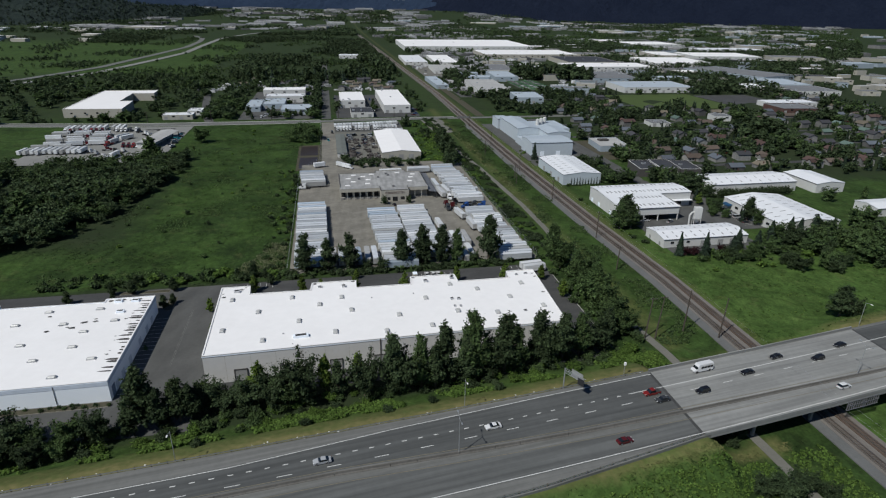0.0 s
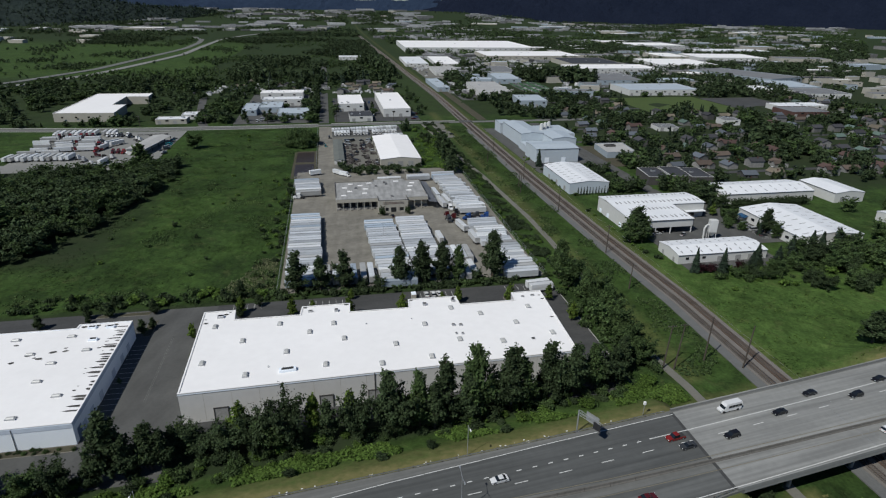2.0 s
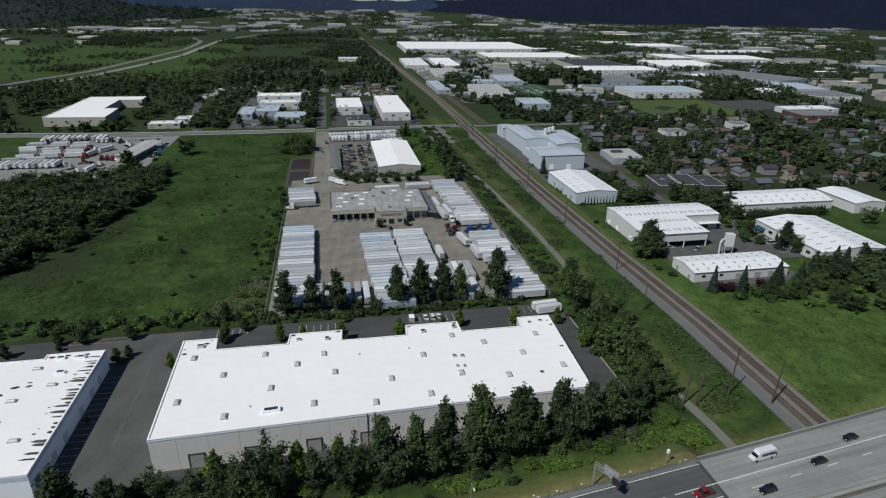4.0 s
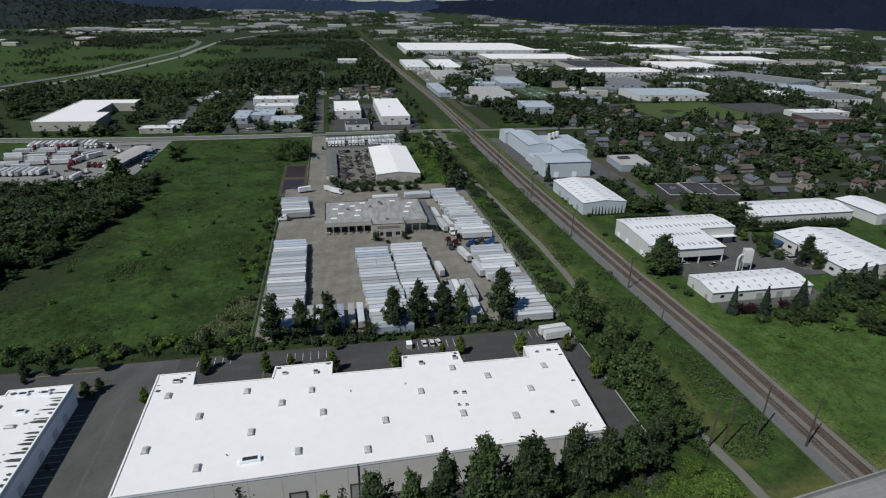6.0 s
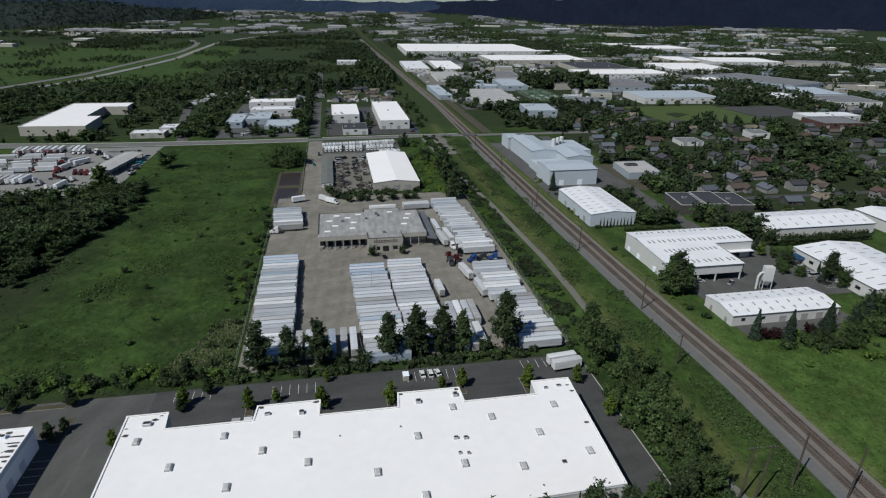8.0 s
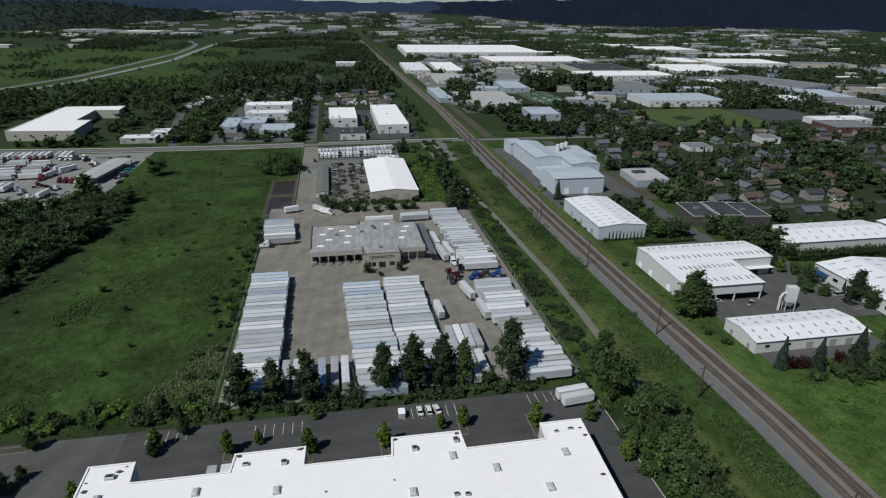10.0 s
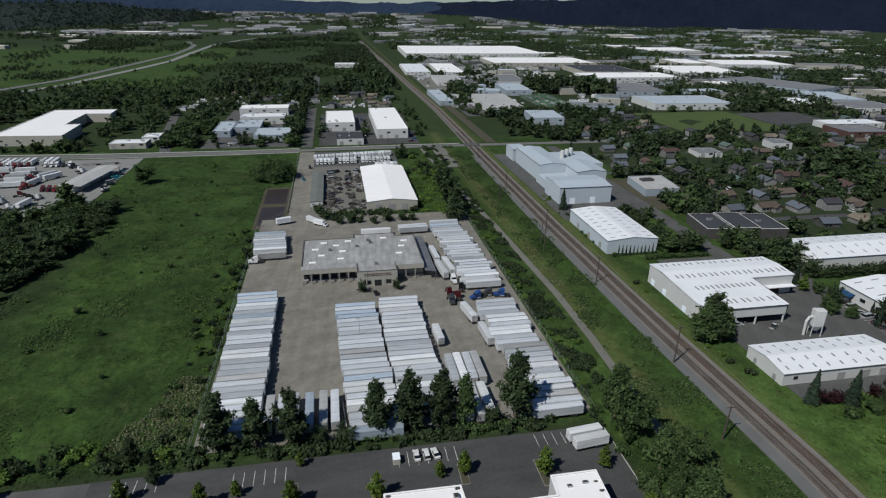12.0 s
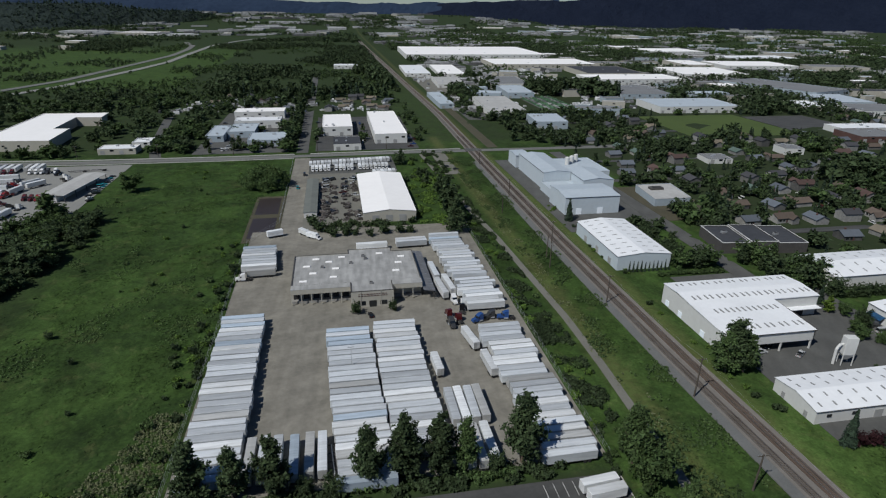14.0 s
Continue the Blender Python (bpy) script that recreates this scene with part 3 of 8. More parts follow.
for n, a, b in (("west", -420, JOINT_W), ("east", JOINT_E, 520)):
    band("road_lanes_north_" + n, a, b, lambda x: white_n(x) - 0.3, lambda x: middle(x) - 1.6, DECK + 0.015, HIGHWAY_DARK)
    band("road_lanes_south_" + n, a, b, lambda x: middle(x) + 2.6, lambda x: min(30.2, south_edge(x) - 0.6), DECK + 0.015, HIGHWAY_WORN)
band("road_bridge_deck", JOINT_W, JOINT_E, 0.5, lambda x: south_edge(x) - 0.5, DECK + 0.012, HIGHWAY_CONCRETE)
for n, a, b in (("west", JOINT_W - 0.5, JOINT_W + 0.5), ("east", JOINT_E - 0.5, JOINT_E + 0.5)):
    band("road_joint_" + n, a, b, 0.6, lambda x: south_edge(x) - 0.6, DECK + 0.022, ASPHALT)


def marking(name, off, x0, x1, w, m, dash=0, gap=0):
    """Painted lane lines: one long line, or dashes."""
    f = off if callable(off) else (lambda x: off)
    g = Geo()
    if not dash:
        g.strip(list(np.arange(x0, x1 + 1, 6.0)), lambda x: hw_north(x) - f(x) - w / 2, lambda x: hw_north(x) - f(x) + w / 2,
                lambda x: DECK + 0.034, lambda x: DECK + 0.034)
    else:
        x = x0
        while x < x1:
            g.strip([x, x + dash], lambda x: hw_north(x) - f(x) - w / 2, lambda x: hw_north(x) - f(x) + w / 2, lambda x: DECK + 0.034, lambda x: DECK + 0.034)
            x += dash + gap
    return setting(name, g, m)


marking("marking_edge_north", white_n, -300, 96, 0.22, PAINT_WHITE)
marking("marking_lane_short", 8.4, -140, 84, 0.28, PAINT_WHITE, 1.3, 3.1)
marking("marking_lane_solid", lambda x: 8.3 - 0.05 * 0, 84, 330, 0.26, PAINT_WHITE)
marking("marking_lane_long", 12.3, -140, 330, 0.22, PAINT_WHITE, 3.6, 8.6)
marking("marking_median_north", lambda x: middle(x) - 1.9, -300, 330, 0.2, PAINT_YELLOW)
marking("marking_median_south", lambda x: middle(x) + 2.9, -300, 330, 0.2, PAINT_YELLOW)
marking("marking_edge_south", lambda x: min(29.8, south_edge(x) - 1.2), -300, 330, 0.24, PAINT_WHITE)

barrier = thing("median_barrier", "weathered concrete median barrier of cast segments", "barrier")
jersey = [(-0.42, 0.0), (0.42, 0.0), (0.42, 0.1), (0.2, 0.38), (0.12, 0.95), (-0.12, 0.95), (-0.2, 0.38), (-0.42, 0.1)]
for x in np.arange(-200, 330, 7.0):
    g = Geo()
    vs = []
    for xx in (x + 0.04, x + 6.96):
        vs += [(xx, hw_north(xx) - middle(xx) + a, DECK + b) for a, b in jersey]
    g.add(vs, [(i, (i + 1) % 8, 8 + (i + 1) % 8, 8 + i) for i in range(8)] + [tuple(range(7, -1, -1)), tuple(range(8, 16))])
    part("barrier_segment", g, BARRIER, barrier)


def guard_rail(off, x0, x1, label):
    ob = thing("guardrail", label, "guardrail", "guardrails along the highway")
    f = off if callable(off) else (lambda x: off)
    g = Geo()
    xs = list(np.linspace(x0, x1, int((x1 - x0) / 6)))
    for za, zb, d in ((0.45, 0.6, 0.0), (0.6, 0.76, 0.03), (0.76, 0.45, -0.06)):
        g.strip(xs, lambda x: hw_north(x) - f(x) + d, lambda x: hw_north(x) - f(x) + d * 0.5, lambda x: DECK + za, lambda x: DECK + zb)
    part("rail", g, GALV, ob)
    post = Geo().box(-0.1, -0.1, -0.5, 0.1, 0.1, 0.82).mesh("post", SLEEPER)
    for x in np.arange(x0, x1, 3.8):
        p = part("post", post, SLEEPER, ob)
        p.location = (x, hw_north(x) - f(x) + 0.15, DECK)
    return ob


guard_rail(-0.05, -110, 94, "galvanised steel guardrail on dark posts beside grass verge")
guard_rail(lambda x: south_edge(x) - 0.3, -10, 95, "galvanised steel guardrail on posts above the grass bank")

bridge = thing("highway_bridge", "concrete highway bridge on round piers over the railway", "bridge")
for off, nm in ((lambda x: -0.1, "parapet"), (lambda x: south_edge(x) - 0.2, "parapet")):
    g = Geo()
    xs = list(np.linspace(JOINT_W, JOINT_E, 16))
    a, b = (lambda x: hw_north(x) - off(x) - 0.22), (lambda x: hw_north(x) - off(x) + 0.22)
    lo, hi = (lambda x: DECK - 1.2), (lambda x: DECK + 0.85)
    g.strip(xs, a, b, hi, hi).strip(xs, a, a, lo, hi).strip(xs, b, b, hi, lo).strip(xs, b, a, lo, lo)
    part(nm, g, HIGHWAY_CONCRETE, bridge)
for o in (1.5, 7, 12.5, 18, 23.5, 29):
    g = Geo()
    a, b = (lambda x: hw_north(x) - o - 0.5), (lambda x: hw_north(x) - o + 0.5)
    xs = list(np.linspace(JOINT_W, JOINT_E, 8))
    lo, hi = (lambda x: DECK - 2.6), (lambda x: DECK - 1.05)
    g.strip(xs, a, a, lo, hi).strip(xs, b, b, hi, lo).strip(xs, b, a, lo, lo)
    part("girder", g, CONCRETE_SHADE, bridge)
for x in (117, 139.2, 161.5):
    y0 = hw_north(x) - 31
    part("pier_cap", Geo().box(x - 0.8, y0 + 2.2, DECK - 3.7, x + 0.8, y0 + 29, DECK - 2.55, 0.1), CONCRETE_SHADE, bridge)
    for k in range(5):
        part("pier", Geo().tube((x, y0 + 3.4 + 6.0 * k, -0.4), (x, y0 + 3.4 + 6.0 * k, DECK - 3.6), 0.6, n=12), CONCRETE_SHADE, bridge)
for x in (JOINT_W + 0.5, JOINT_E - 1.5):
    y0 = hw_north(x)
    part("abutment", Geo().box(x, y0 - 31.3, -0.4, x + 1.0, y0 + 0.3, DECK - 1.1), CONCRETE_SHADE, bridge)


rack = thing("bridge_sign_frame", "slatted steel sign frame hung on the bridge edge", "road sign")
for k in range(14):
    x = 147.6 + k * 0.95
    y = hw_north(x) - south_edge(x) - 0.9
    part("slat", Geo().box(x - 0.13, y - 0.08, 5.0, x + 0.13, y + 0.08, 8.4), CANOPY_GREY, rack)
for z in (5.1, 6.7, 8.25):
    xa, xb = 147.4, 160.2
    ya, yb = hw_north(xa) - south_edge(xa) - 1.05, hw_north(xb) - south_edge(xb) - 1.05
    part("beam", Geo().tube((xa, ya, z), (xb, yb, z), 0.09, n=6), CANOPY_GREY, rack)
for x in (149, 154, 159):
    y = hw_north(x) - south_edge(x)
    part("bracket", Geo().box(x - 0.1, y - 1.1, 7.0, x + 0.1, y + 0.1, 7.25), CANOPY_GREY, rack)


def highway_lamp(x):
    y = hw_north(x) - middle(x)
    ob = thing("street_lamp", "tall grey steel lamp post with two arms on the median", "street lamp", "highway lamps", pose(x, y, DECK))
    part("pole", Geo().tube((0, 0, 0), (0, 0, 11.5), 0.13, 0.08), GALV, ob)
    for s in (-1, 1):
        part("arm", Geo().tube((0, 0, 11.2), (0, 2.6 * s, 11.9), 0.06, 0.05, 6), GALV, ob)
        part("lamp_head", Geo().box(-0.16, 2.5 * s - 0.4, 11.82, 0.16, 2.5 * s + 0.4, 12.0, 0.05), GALV, ob)
    part("base", Geo().tube((0, 0, 0), (0, 0, 0.9), 0.34, 0.3), BARRIER, ob)


for x in (-78, 28, 161, 250):
    highway_lamp(x)


def verge_lamp(x):
    y = hw_north(x) + 1.6
    ob = thing("street_lamp", "slim steel lamp post with one arm beside the guardrail", "street lamp", "verge lamps", pose(x, y, DECK - 0.8))
    part("pole", Geo().tube((0, 0, -0.3), (0, 0, 9.6), 0.1, 0.07), GALV, ob)
    part("arm", Geo().tube((0, 0, 9.5), (0, -2.2, 10.0), 0.05, 0.04, 6), GALV, ob)
    part("lamp_head", Geo().box(-0.18, -2.9, 9.95, 0.18, -2.0, 10.12, 0.05), LAMP_CLEAR, ob)


for x in (-44, 34, 190):
    verge_lamp(x)

lr = random.Random(77)
g = Geo()
for k in range(70):
    x = lr.uniform(-100, 94)
    y, q = hw_north(x) + lr.uniform(0.8, 2.6), lr.uniform(0.07, 0.22)
    z = land(x, y)
    g.box(x - q, y - q * 0.7, z - 0.3, x + q, y + q * 0.7, z + 0.12)
tagged(new("verge_litter", g.mesh("verge_litter", LAMP_CLEAR)), "pale litter scattered along the highway verge", "litter", kind="stuff")

gantry = thing("sign_gantry", "cantilevered steel sign gantry seen from behind", "road sign", at=pose(66, hw_north(66) + 1.2, DECK - 0.6, 0, 0, -62))
part("post", Geo().tube((0, 0, -0.4), (0, 0, 7.2), 0.22, 0.18, 10), GALV, gantry)
for z in (6.0, 7.0):
    for d in (-0.35, 0.35):
        part("chord", Geo().tube((0, d, z), (7.6, d, z), 0.07, n=6), GALV, gantry)
for i in range(6):
    part("brace", Geo().tube((0.4 + i * 1.2, 0.35, 6.0), (1.0 + i * 1.2, 0.35, 7.0), 0.045, n=5), GALV, gantry)
part("sign_panel", Geo().box(5.4, -0.62, 4.9, 7.7, -0.52, 7.1), SIGN_DARK, gantry, "dark face of the sign panel")
part("sign_panel", Geo().box(2.2, 0.45, 5.4, 6.4, 0.52, 8.0), SIGN_GREEN, gantry, "bare aluminium back of the sign panel")
for x in (5.6, 6.5, 7.4):
    part("bracket", Geo().box(x - 0.06, -0.5, 5.0, x + 0.06, -0.36, 7.8), GALV, gantry)
gauge = thing("traffic_camera_pole", "short steel pole with a small white cabinet", "camera pole", at=pose(88, hw_north(88) + 2.0, DECK - 0.9))
part("pole", Geo().tube((0, 0, -0.3), (0, 0, 4.6), 0.09, n=8), GALV, gauge)
part("cabinet", Geo().box(-0.35, -0.3, 3.7, 0.35, 0.3, 4.7, 0.06), LAMP_CLEAR, gauge)

# ---- vehicles ----


def wheel(ob, x, y, r, w, rim=None):
    """A tyre with its rim."""
    t = part("wheel", Geo().tube((0, -w / 2, 0), (0, w / 2, 0), r, n=12), RUBBER, ob)
    t.location = (x, y, r)
    if rim:
        part("rim", Geo().tube((0, -w / 2 - 0.012, 0), (0, w / 2 + 0.012, 0), r * 0.58, n=10), rim, t)
    return t


def car(paint, style, near=True):
    """A car along x, its nose at +x."""
    words = {"black": "black", "white": "white", "red": "red", "silver": "silver", "grey": "dark grey", "blue": "blue", "maroon": "dark red", "teal": "teal"}[paint]
    ob = thing("car", f"{words} {style} with dark windows on grey tarmac", "car", "cars")
    L, W, H = {"saloon": (4.6, 1.82, 1.42), "estate car": (4.6, 1.86, 1.66), "pickup": (5.5, 1.95, 1.8), "van": (5.4, 2.0, 2.3)}[style]
    h = L / 2
    low = [(-h, 0.32), (h - 0.1, 0.28), (h, 0.5), (h - 0.08, 0.72), (h - 1.1, 0.92), (-h + 0.5, 0.96), (-h + 0.02, 0.88), (-h - 0.02, 0.55)]
    if style == "van":
        low = [(-h, 0.32), (h - 0.1, 0.28), (h, 0.55), (h - 0.1, 0.95), (h - 0.9, 1.2), (-h, 1.2)]
    part("body", Geo().profile(low, W, [0.06, 0.06, 0.12, 0.1, 0.05, 0.05, 0.1, 0.08][:len(low)]), CAR[paint], ob)
    top = {"saloon": [(h - 1.35, 0.9), (h - 2.0, H - 0.05), (-h + 1.3, H - 0.04), (-h + 0.55, 0.94)],
           "estate car": [(h - 1.25, 0.9), (h - 1.9, H - 0.05), (-h + 0.45, H - 0.05), (-h + 0.1, 0.94)],
           "pickup": [(h - 1.5, 0.9), (h - 2.1, H - 0.05), (-h + 2.0, H - 0.05), (-h + 1.8, 0.94)],
           "van": [(h - 0.85, 1.18), (h - 1.3, H - 0.05), (-h + 0.1, H - 0.05), (-h + 0.03, 1.18)]}[style]
    part("window", Geo().profile(top, W - 0.08, [0.04, 0.2, 0.2, 0.04]), GLASS, ob, "dark tinted windows")
    (xa, _), (xb, zb), (xc, _), _ = top
    part("roof", Geo().profile([(xb + 0.03, zb - 0.02), (xb - 0.12, zb + 0.05), (xc + 0.12, zb + 0.05), (xc - 0.03, zb - 0.02)], W - 0.42, [0, 0.08, 0.08, 0]), CAR[paint], ob)
    if style == "pickup":
        part("bed_floor", Geo().box(-h + 0.1, -W / 2 + 0.12, 0.965, -h + 1.7, W / 2 - 0.12, 0.98), CHASSIS, ob)
    if not near:
        for x in (-h + 0.85, h - 0.9):
            part("axle", Geo().tube((x, -W / 2, 0.34), (x, -W / 2 + 0.24, 0.34), 0.34, n=10).tube((x, W / 2 - 0.24, 0.34), (x, W / 2, 0.34), 0.34, n=10).tube((x, -0.7, 0.34), (x, 0.7, 0.34), 0.06, n=5), RUBBER, ob)
        return ob
    for x in (-h + 0.85, h - 0.9):
        for y in (-W / 2 + 0.12, W / 2 - 0.12):
            wheel(ob, x, y, 0.34, 0.24, GALV if near else None)
    for y in (-W / 2 + 0.32, W / 2 - 0.32) if near else ():
        part("headlight", Geo().box(h - 0.14, y - 0.2, 0.6, h - 0.0, y + 0.2, 0.72), LAMP_CLEAR, ob)
        part("tail_light", Geo().box(-h - 0.015, y - 0.18, 0.68, -h + 0.1, y + 0.18, 0.84), LAMP_RED, ob)
    return ob


def put_car(paint, style, x, y, z, turn):
    near = y < 360
    return again(("car", paint, style, near), lambda: car(paint, style, near), pose(x, y, z, 0, 0, turn))


def hw_angle(x):
    return math.degrees(math.atan(2.287e-4 * x + 0.11616))


Z = DECK + 0.03
for paint, style, x, o, back in (("red", "pickup", 91, 10.3, 1), ("grey", "saloon", 92.5, 14.2, 1), ("black", "saloon", 127, 10.6, 1),
                                 ("black", "estate car", 107, 14.3, 1), ("black", "saloon", 142.5, 6.3, 1), ("black", "estate car", 156, 11.5, 1), ("black", "saloon", 170, 7.6, 1),
                                 ("white", "saloon", 39.5, 10.4, 1), ("maroon", "saloon", 73, 26.4, 0), ("white", "estate car", 152, 24.2 + 2, 0), ("silver", "saloon", -7, 10.3, 1),
                                 ("black", "saloon", -70, 10.4, 1)):
    put_car(paint, style, x, hw_north(x) - o, Z, hw_angle(x) + 180 * back)


def shuttle_bus():
    ob = thing("shuttle_bus", "white shuttle bus with a dark windscreen on the highway", "bus", at=pose(113.4, hw_north(113.4) - 4.6, Z, 0, 0, hw_angle(113) + 180))
    part("body", Geo().profile([(-3.6, 0.4), (2.7, 0.4), (2.75, 1.2), (2.3, 2.1), (1.9, 2.85), (-3.5, 2.9), (-3.62, 2.4)], 2.2, [0.05, 0.05, 0.05, 0.1, 0.18, 0.18, 0.1]), CAR["white"], ob)
    part("bonnet", Geo().profile([(2.6, 0.4), (3.6, 0.4), (3.7, 0.8), (3.5, 1.15), (2.6, 1.35)], 2.0, [0.05, 0.1, 0.15, 0.15, 0.08]), CAR["white"], ob)
    part("windscreen", Geo().profile([(2.78, 1.3), (2.4, 2.1), (2.3, 2.05), (2.68, 1.3)], 1.9), GLASS, ob)
    for y in (-1.08, 1.08):
        for x in (-2.9, -1.7, -0.5, 0.7):
            part("window", Geo().box(x - 0.5, y - 0.02, 1.5, x + 0.5, y + 0.02, 2.25), GLASS, ob)
    for x in (-2.3, 2.6):
        for y in (-0.95, 0.95):
            wheel(ob, x, y, 0.4, 0.28)


shuttle_bus()


def trailer(paint, length=16.15, ribs=True):
    """A box trailer along x, its doors at +x, its nose at -x."""
    words = {"white": "white", "silver": "silver-grey", "blue": "pale blue", "grey": "dull grey", "deep_blue": "blue"}[paint]
    ob = thing("box_trailer", f"{words} box trailer standing on the concrete yard", "trailer", "parked trailers")
    h, m = length / 2, BODY[paint]
    g = Geo().box(-h, -1.28, 1.15, h, 1.28, 4.0, 0.07)
    part("box", g, m, ob)
    r = Geo().add([(-h + 0.02, -1.27, 4.005), (h - 0.02, -1.27, 4.005), (h - 0.02, 0, 4.075), (-h + 0.02, 0, 4.075), (h - 0.02, 1.27, 4.005), (-h + 0.02, 1.27, 4.005)],
                  [(0, 1, 2, 3), (3, 2, 4, 5)])
    part("roof", r, m, ob)
    for s in (-1, 1):
        part("door", Geo().box(h + 0.005, 0.02 if s > 0 else -1.18, 1.25, h + 0.05, 1.18 if s > 0 else -0.02, 3.86), BODY["grey"], ob, "grey rear door leaf")
    part("side_rail", Geo().box(-h + 0.05, -1.3, 1.02, h, 1.3, 1.16), CHASSIS, ob)
    g = Geo().box(h - 5.2, -0.6, 0.62, h - 1.2, 0.6, 1.03).box(-h + 2.6, -0.5, 0.9, -h + 3.0, 0.5, 1.03).box(-h + 2.74, -0.75, 0.55, -h + 2.82, 0.75, 0.63)
    for y in (-0.75, 0.75):
        g.box(-h + 2.7, y - 0.08, 0.0, -h + 2.86, y + 0.08, 1.03).box(-h + 2.6, y - 0.16, 0.0, -h + 2.96, y + 0.16, 0.05)
    g.box(h - 0.1, -1.1, 0.5, h, 1.1, 0.62).box(h - 0.1, -0.6, 0.6, h - 0.02, -0.5, 1.05).box(h - 0.1, 0.5, 0.6, h - 0.02, 0.6, 1.05)
    part("undercarriage", g, CHASSIS, ob)
    for x in (h - 2.3, h - 3.6):
        part("axle", Geo().tube((x, -1.22, 0.5), (x, -0.68, 0.5), 0.5, n=12).tube((x, 0.68, 0.5), (x, 1.22, 0.5), 0.5, n=12).tube((x, -0.7, 0.5), (x, 0.7, 0.5), 0.09, n=6), RUBBER, ob)
    return ob


def put_trailer(paint, x, y, turn, length=16.15, z=0.075):
    return again(("trailer", paint, length), lambda: trailer(paint, length), pose(x, y, z, 0, 0, turn))


rng = random.Random(7)


def trailer_column(x_low, x_high, y0, y1, paints, turn, pitch=3.28, jitter=0.45):
    """A row of parked trailers, side by side, drawn up northwards."""
    n = int((y1 - y0) / pitch)
    for i in range(n):
        p = paints[i] if i < len(paints) else rng.choice(["silver", "white", "silver", "grey", "blue"])
        put_trailer(p, x_low + (x_high - x_low) * i / n + rng.uniform(-jitter, jitter), y0 + (i + 0.5) * pitch, turn + rng.uniform(-0.9, 0.9))


S_, W_, B_, G_, D_ = "silver", "white", "blue", "grey", "deep_blue"
trailer_column(-11.9, -13.5, 259, 353.6, [B_, W_, S_, S_, W_, S_, S_, S_, G_, S_, S_, S_, W_, W_, S_, S_, S_, S_, S_, S_, W_, B_, S_, S_, W_, B_, S_, B_, S_], 180)
trailer_column(30.0, 26.7, 252.5, 336, [B_, S_, S_, G_, W_, S_, W_, W_, B_, S_, S_, S_, S_, G_, S_, S_, S_, S_, S_, S_, S_, B_, B_, S_, B_], 0)
trailer_column(45.9, 44.6, 262, 337.5, [S_, S_, S_, W_, S_, S_, S_, W_, W_, S_, S_, S_, S_, S_, W_, S_, W_, S_, S_, W_, W_, S_, S_], 180)
trailer_column(87.0, 84.2, 253.5, 330.5, [S_, S_, G_, W_, S_, W_, S_, W_, S_, S_, S_, G_, S_, S_, W_, W_, S_, W_, W_, S_, S_, S_, S_], 0, jitter=1.1)
trailer_column(84.3, 84.3, 345.5, 374, [W_, W_, W_, S_, W_, S_, S_, S_], 0, jitter=1.6)
trailer_column(83.5, 81.0, 375, 434, [S_, S_, W_, S_, S_, S_, W_, S_, S_, W_, S_, S_, S_, S_, B_, S_, S_, S_], 0, jitter=1.4)
trailer_column(-13.0, -15.0, 399, 427, [W_, S_, S_, S_, W_, S_, S_, B_], 180)
for p, x, y in ((S_, 57.6, 281.9), (W_, 60.7, 282.2), (S_, 63.9, 282.0), (G_, 66.9, 282.3), (S_, 58.3, 263.6), (G_, 61.6, 263.3), (W_, 65.1, 263.7),
                (G_, -1.8, 267.2), (S_, 1.8, 267.4), (S_, 5.6, 267.2), (B_, 10.2, 266.6), (G_, 14.4, 267.0), (S_, 17.9, 266.9)):
    put_trailer(p, x, y, -90 + rng.uniform(-1, 1))
for p, x, y, a, n in ((W_, 57.0, 306.3, -87, 11.0), (W_, 72.4, 321.9, -80, 13.0), (W_, 75.2, 304.2, -86, 13.0), (W_, 41.8, 421.0, 2, 16.15), (W_, 62.7, 425.0, 3, 16.15),
                      (S_, 62.8, 421.5, 3, 16.15), (S_, 68.4, 384.0, -87, 16.15), (W_, 68.9, 366.0, -84, 16.15), (W_, 72.8, 369.0, -84, 16.15)):
    put_trailer(p, x, y, a, n)
put_trailer(W_, -9.5, 447.0, 20, 8.5)
put_trailer(G_, -11.5, 395.0, 3, 13.0)
sign = put_trailer(W_, 83.2, 400.6, 3, 15.0)
tagged(sign, "white box trailer with dark lettering on its side", "trailer", "parked trailers")
for k, (x, w) in enumerate(((0.8, 0.62), (1.6, 0.55), (2.3, 0.5), (2.95, 0.5), (3.6, 0.3), (4.05, 0.55), (4.75, 0.6), (5.5, 0.5), (6.1, 0.4), (6.9, 0.3))):
    part("letter_bar", Geo().box(x, -1.3, 2.3, x + w, -1.285, 3.3), CHASSIS, sign, "dark lettering in plain bars")
for y in (240.5, 243.9):
    lone = put_trailer(W_, 90.7 - 0.2 * (y - 240), y, 6, 10.5)
    tagged(lone, "dirty white box trailer beside the warehouse drive", "trailer", "trailers by the drive")


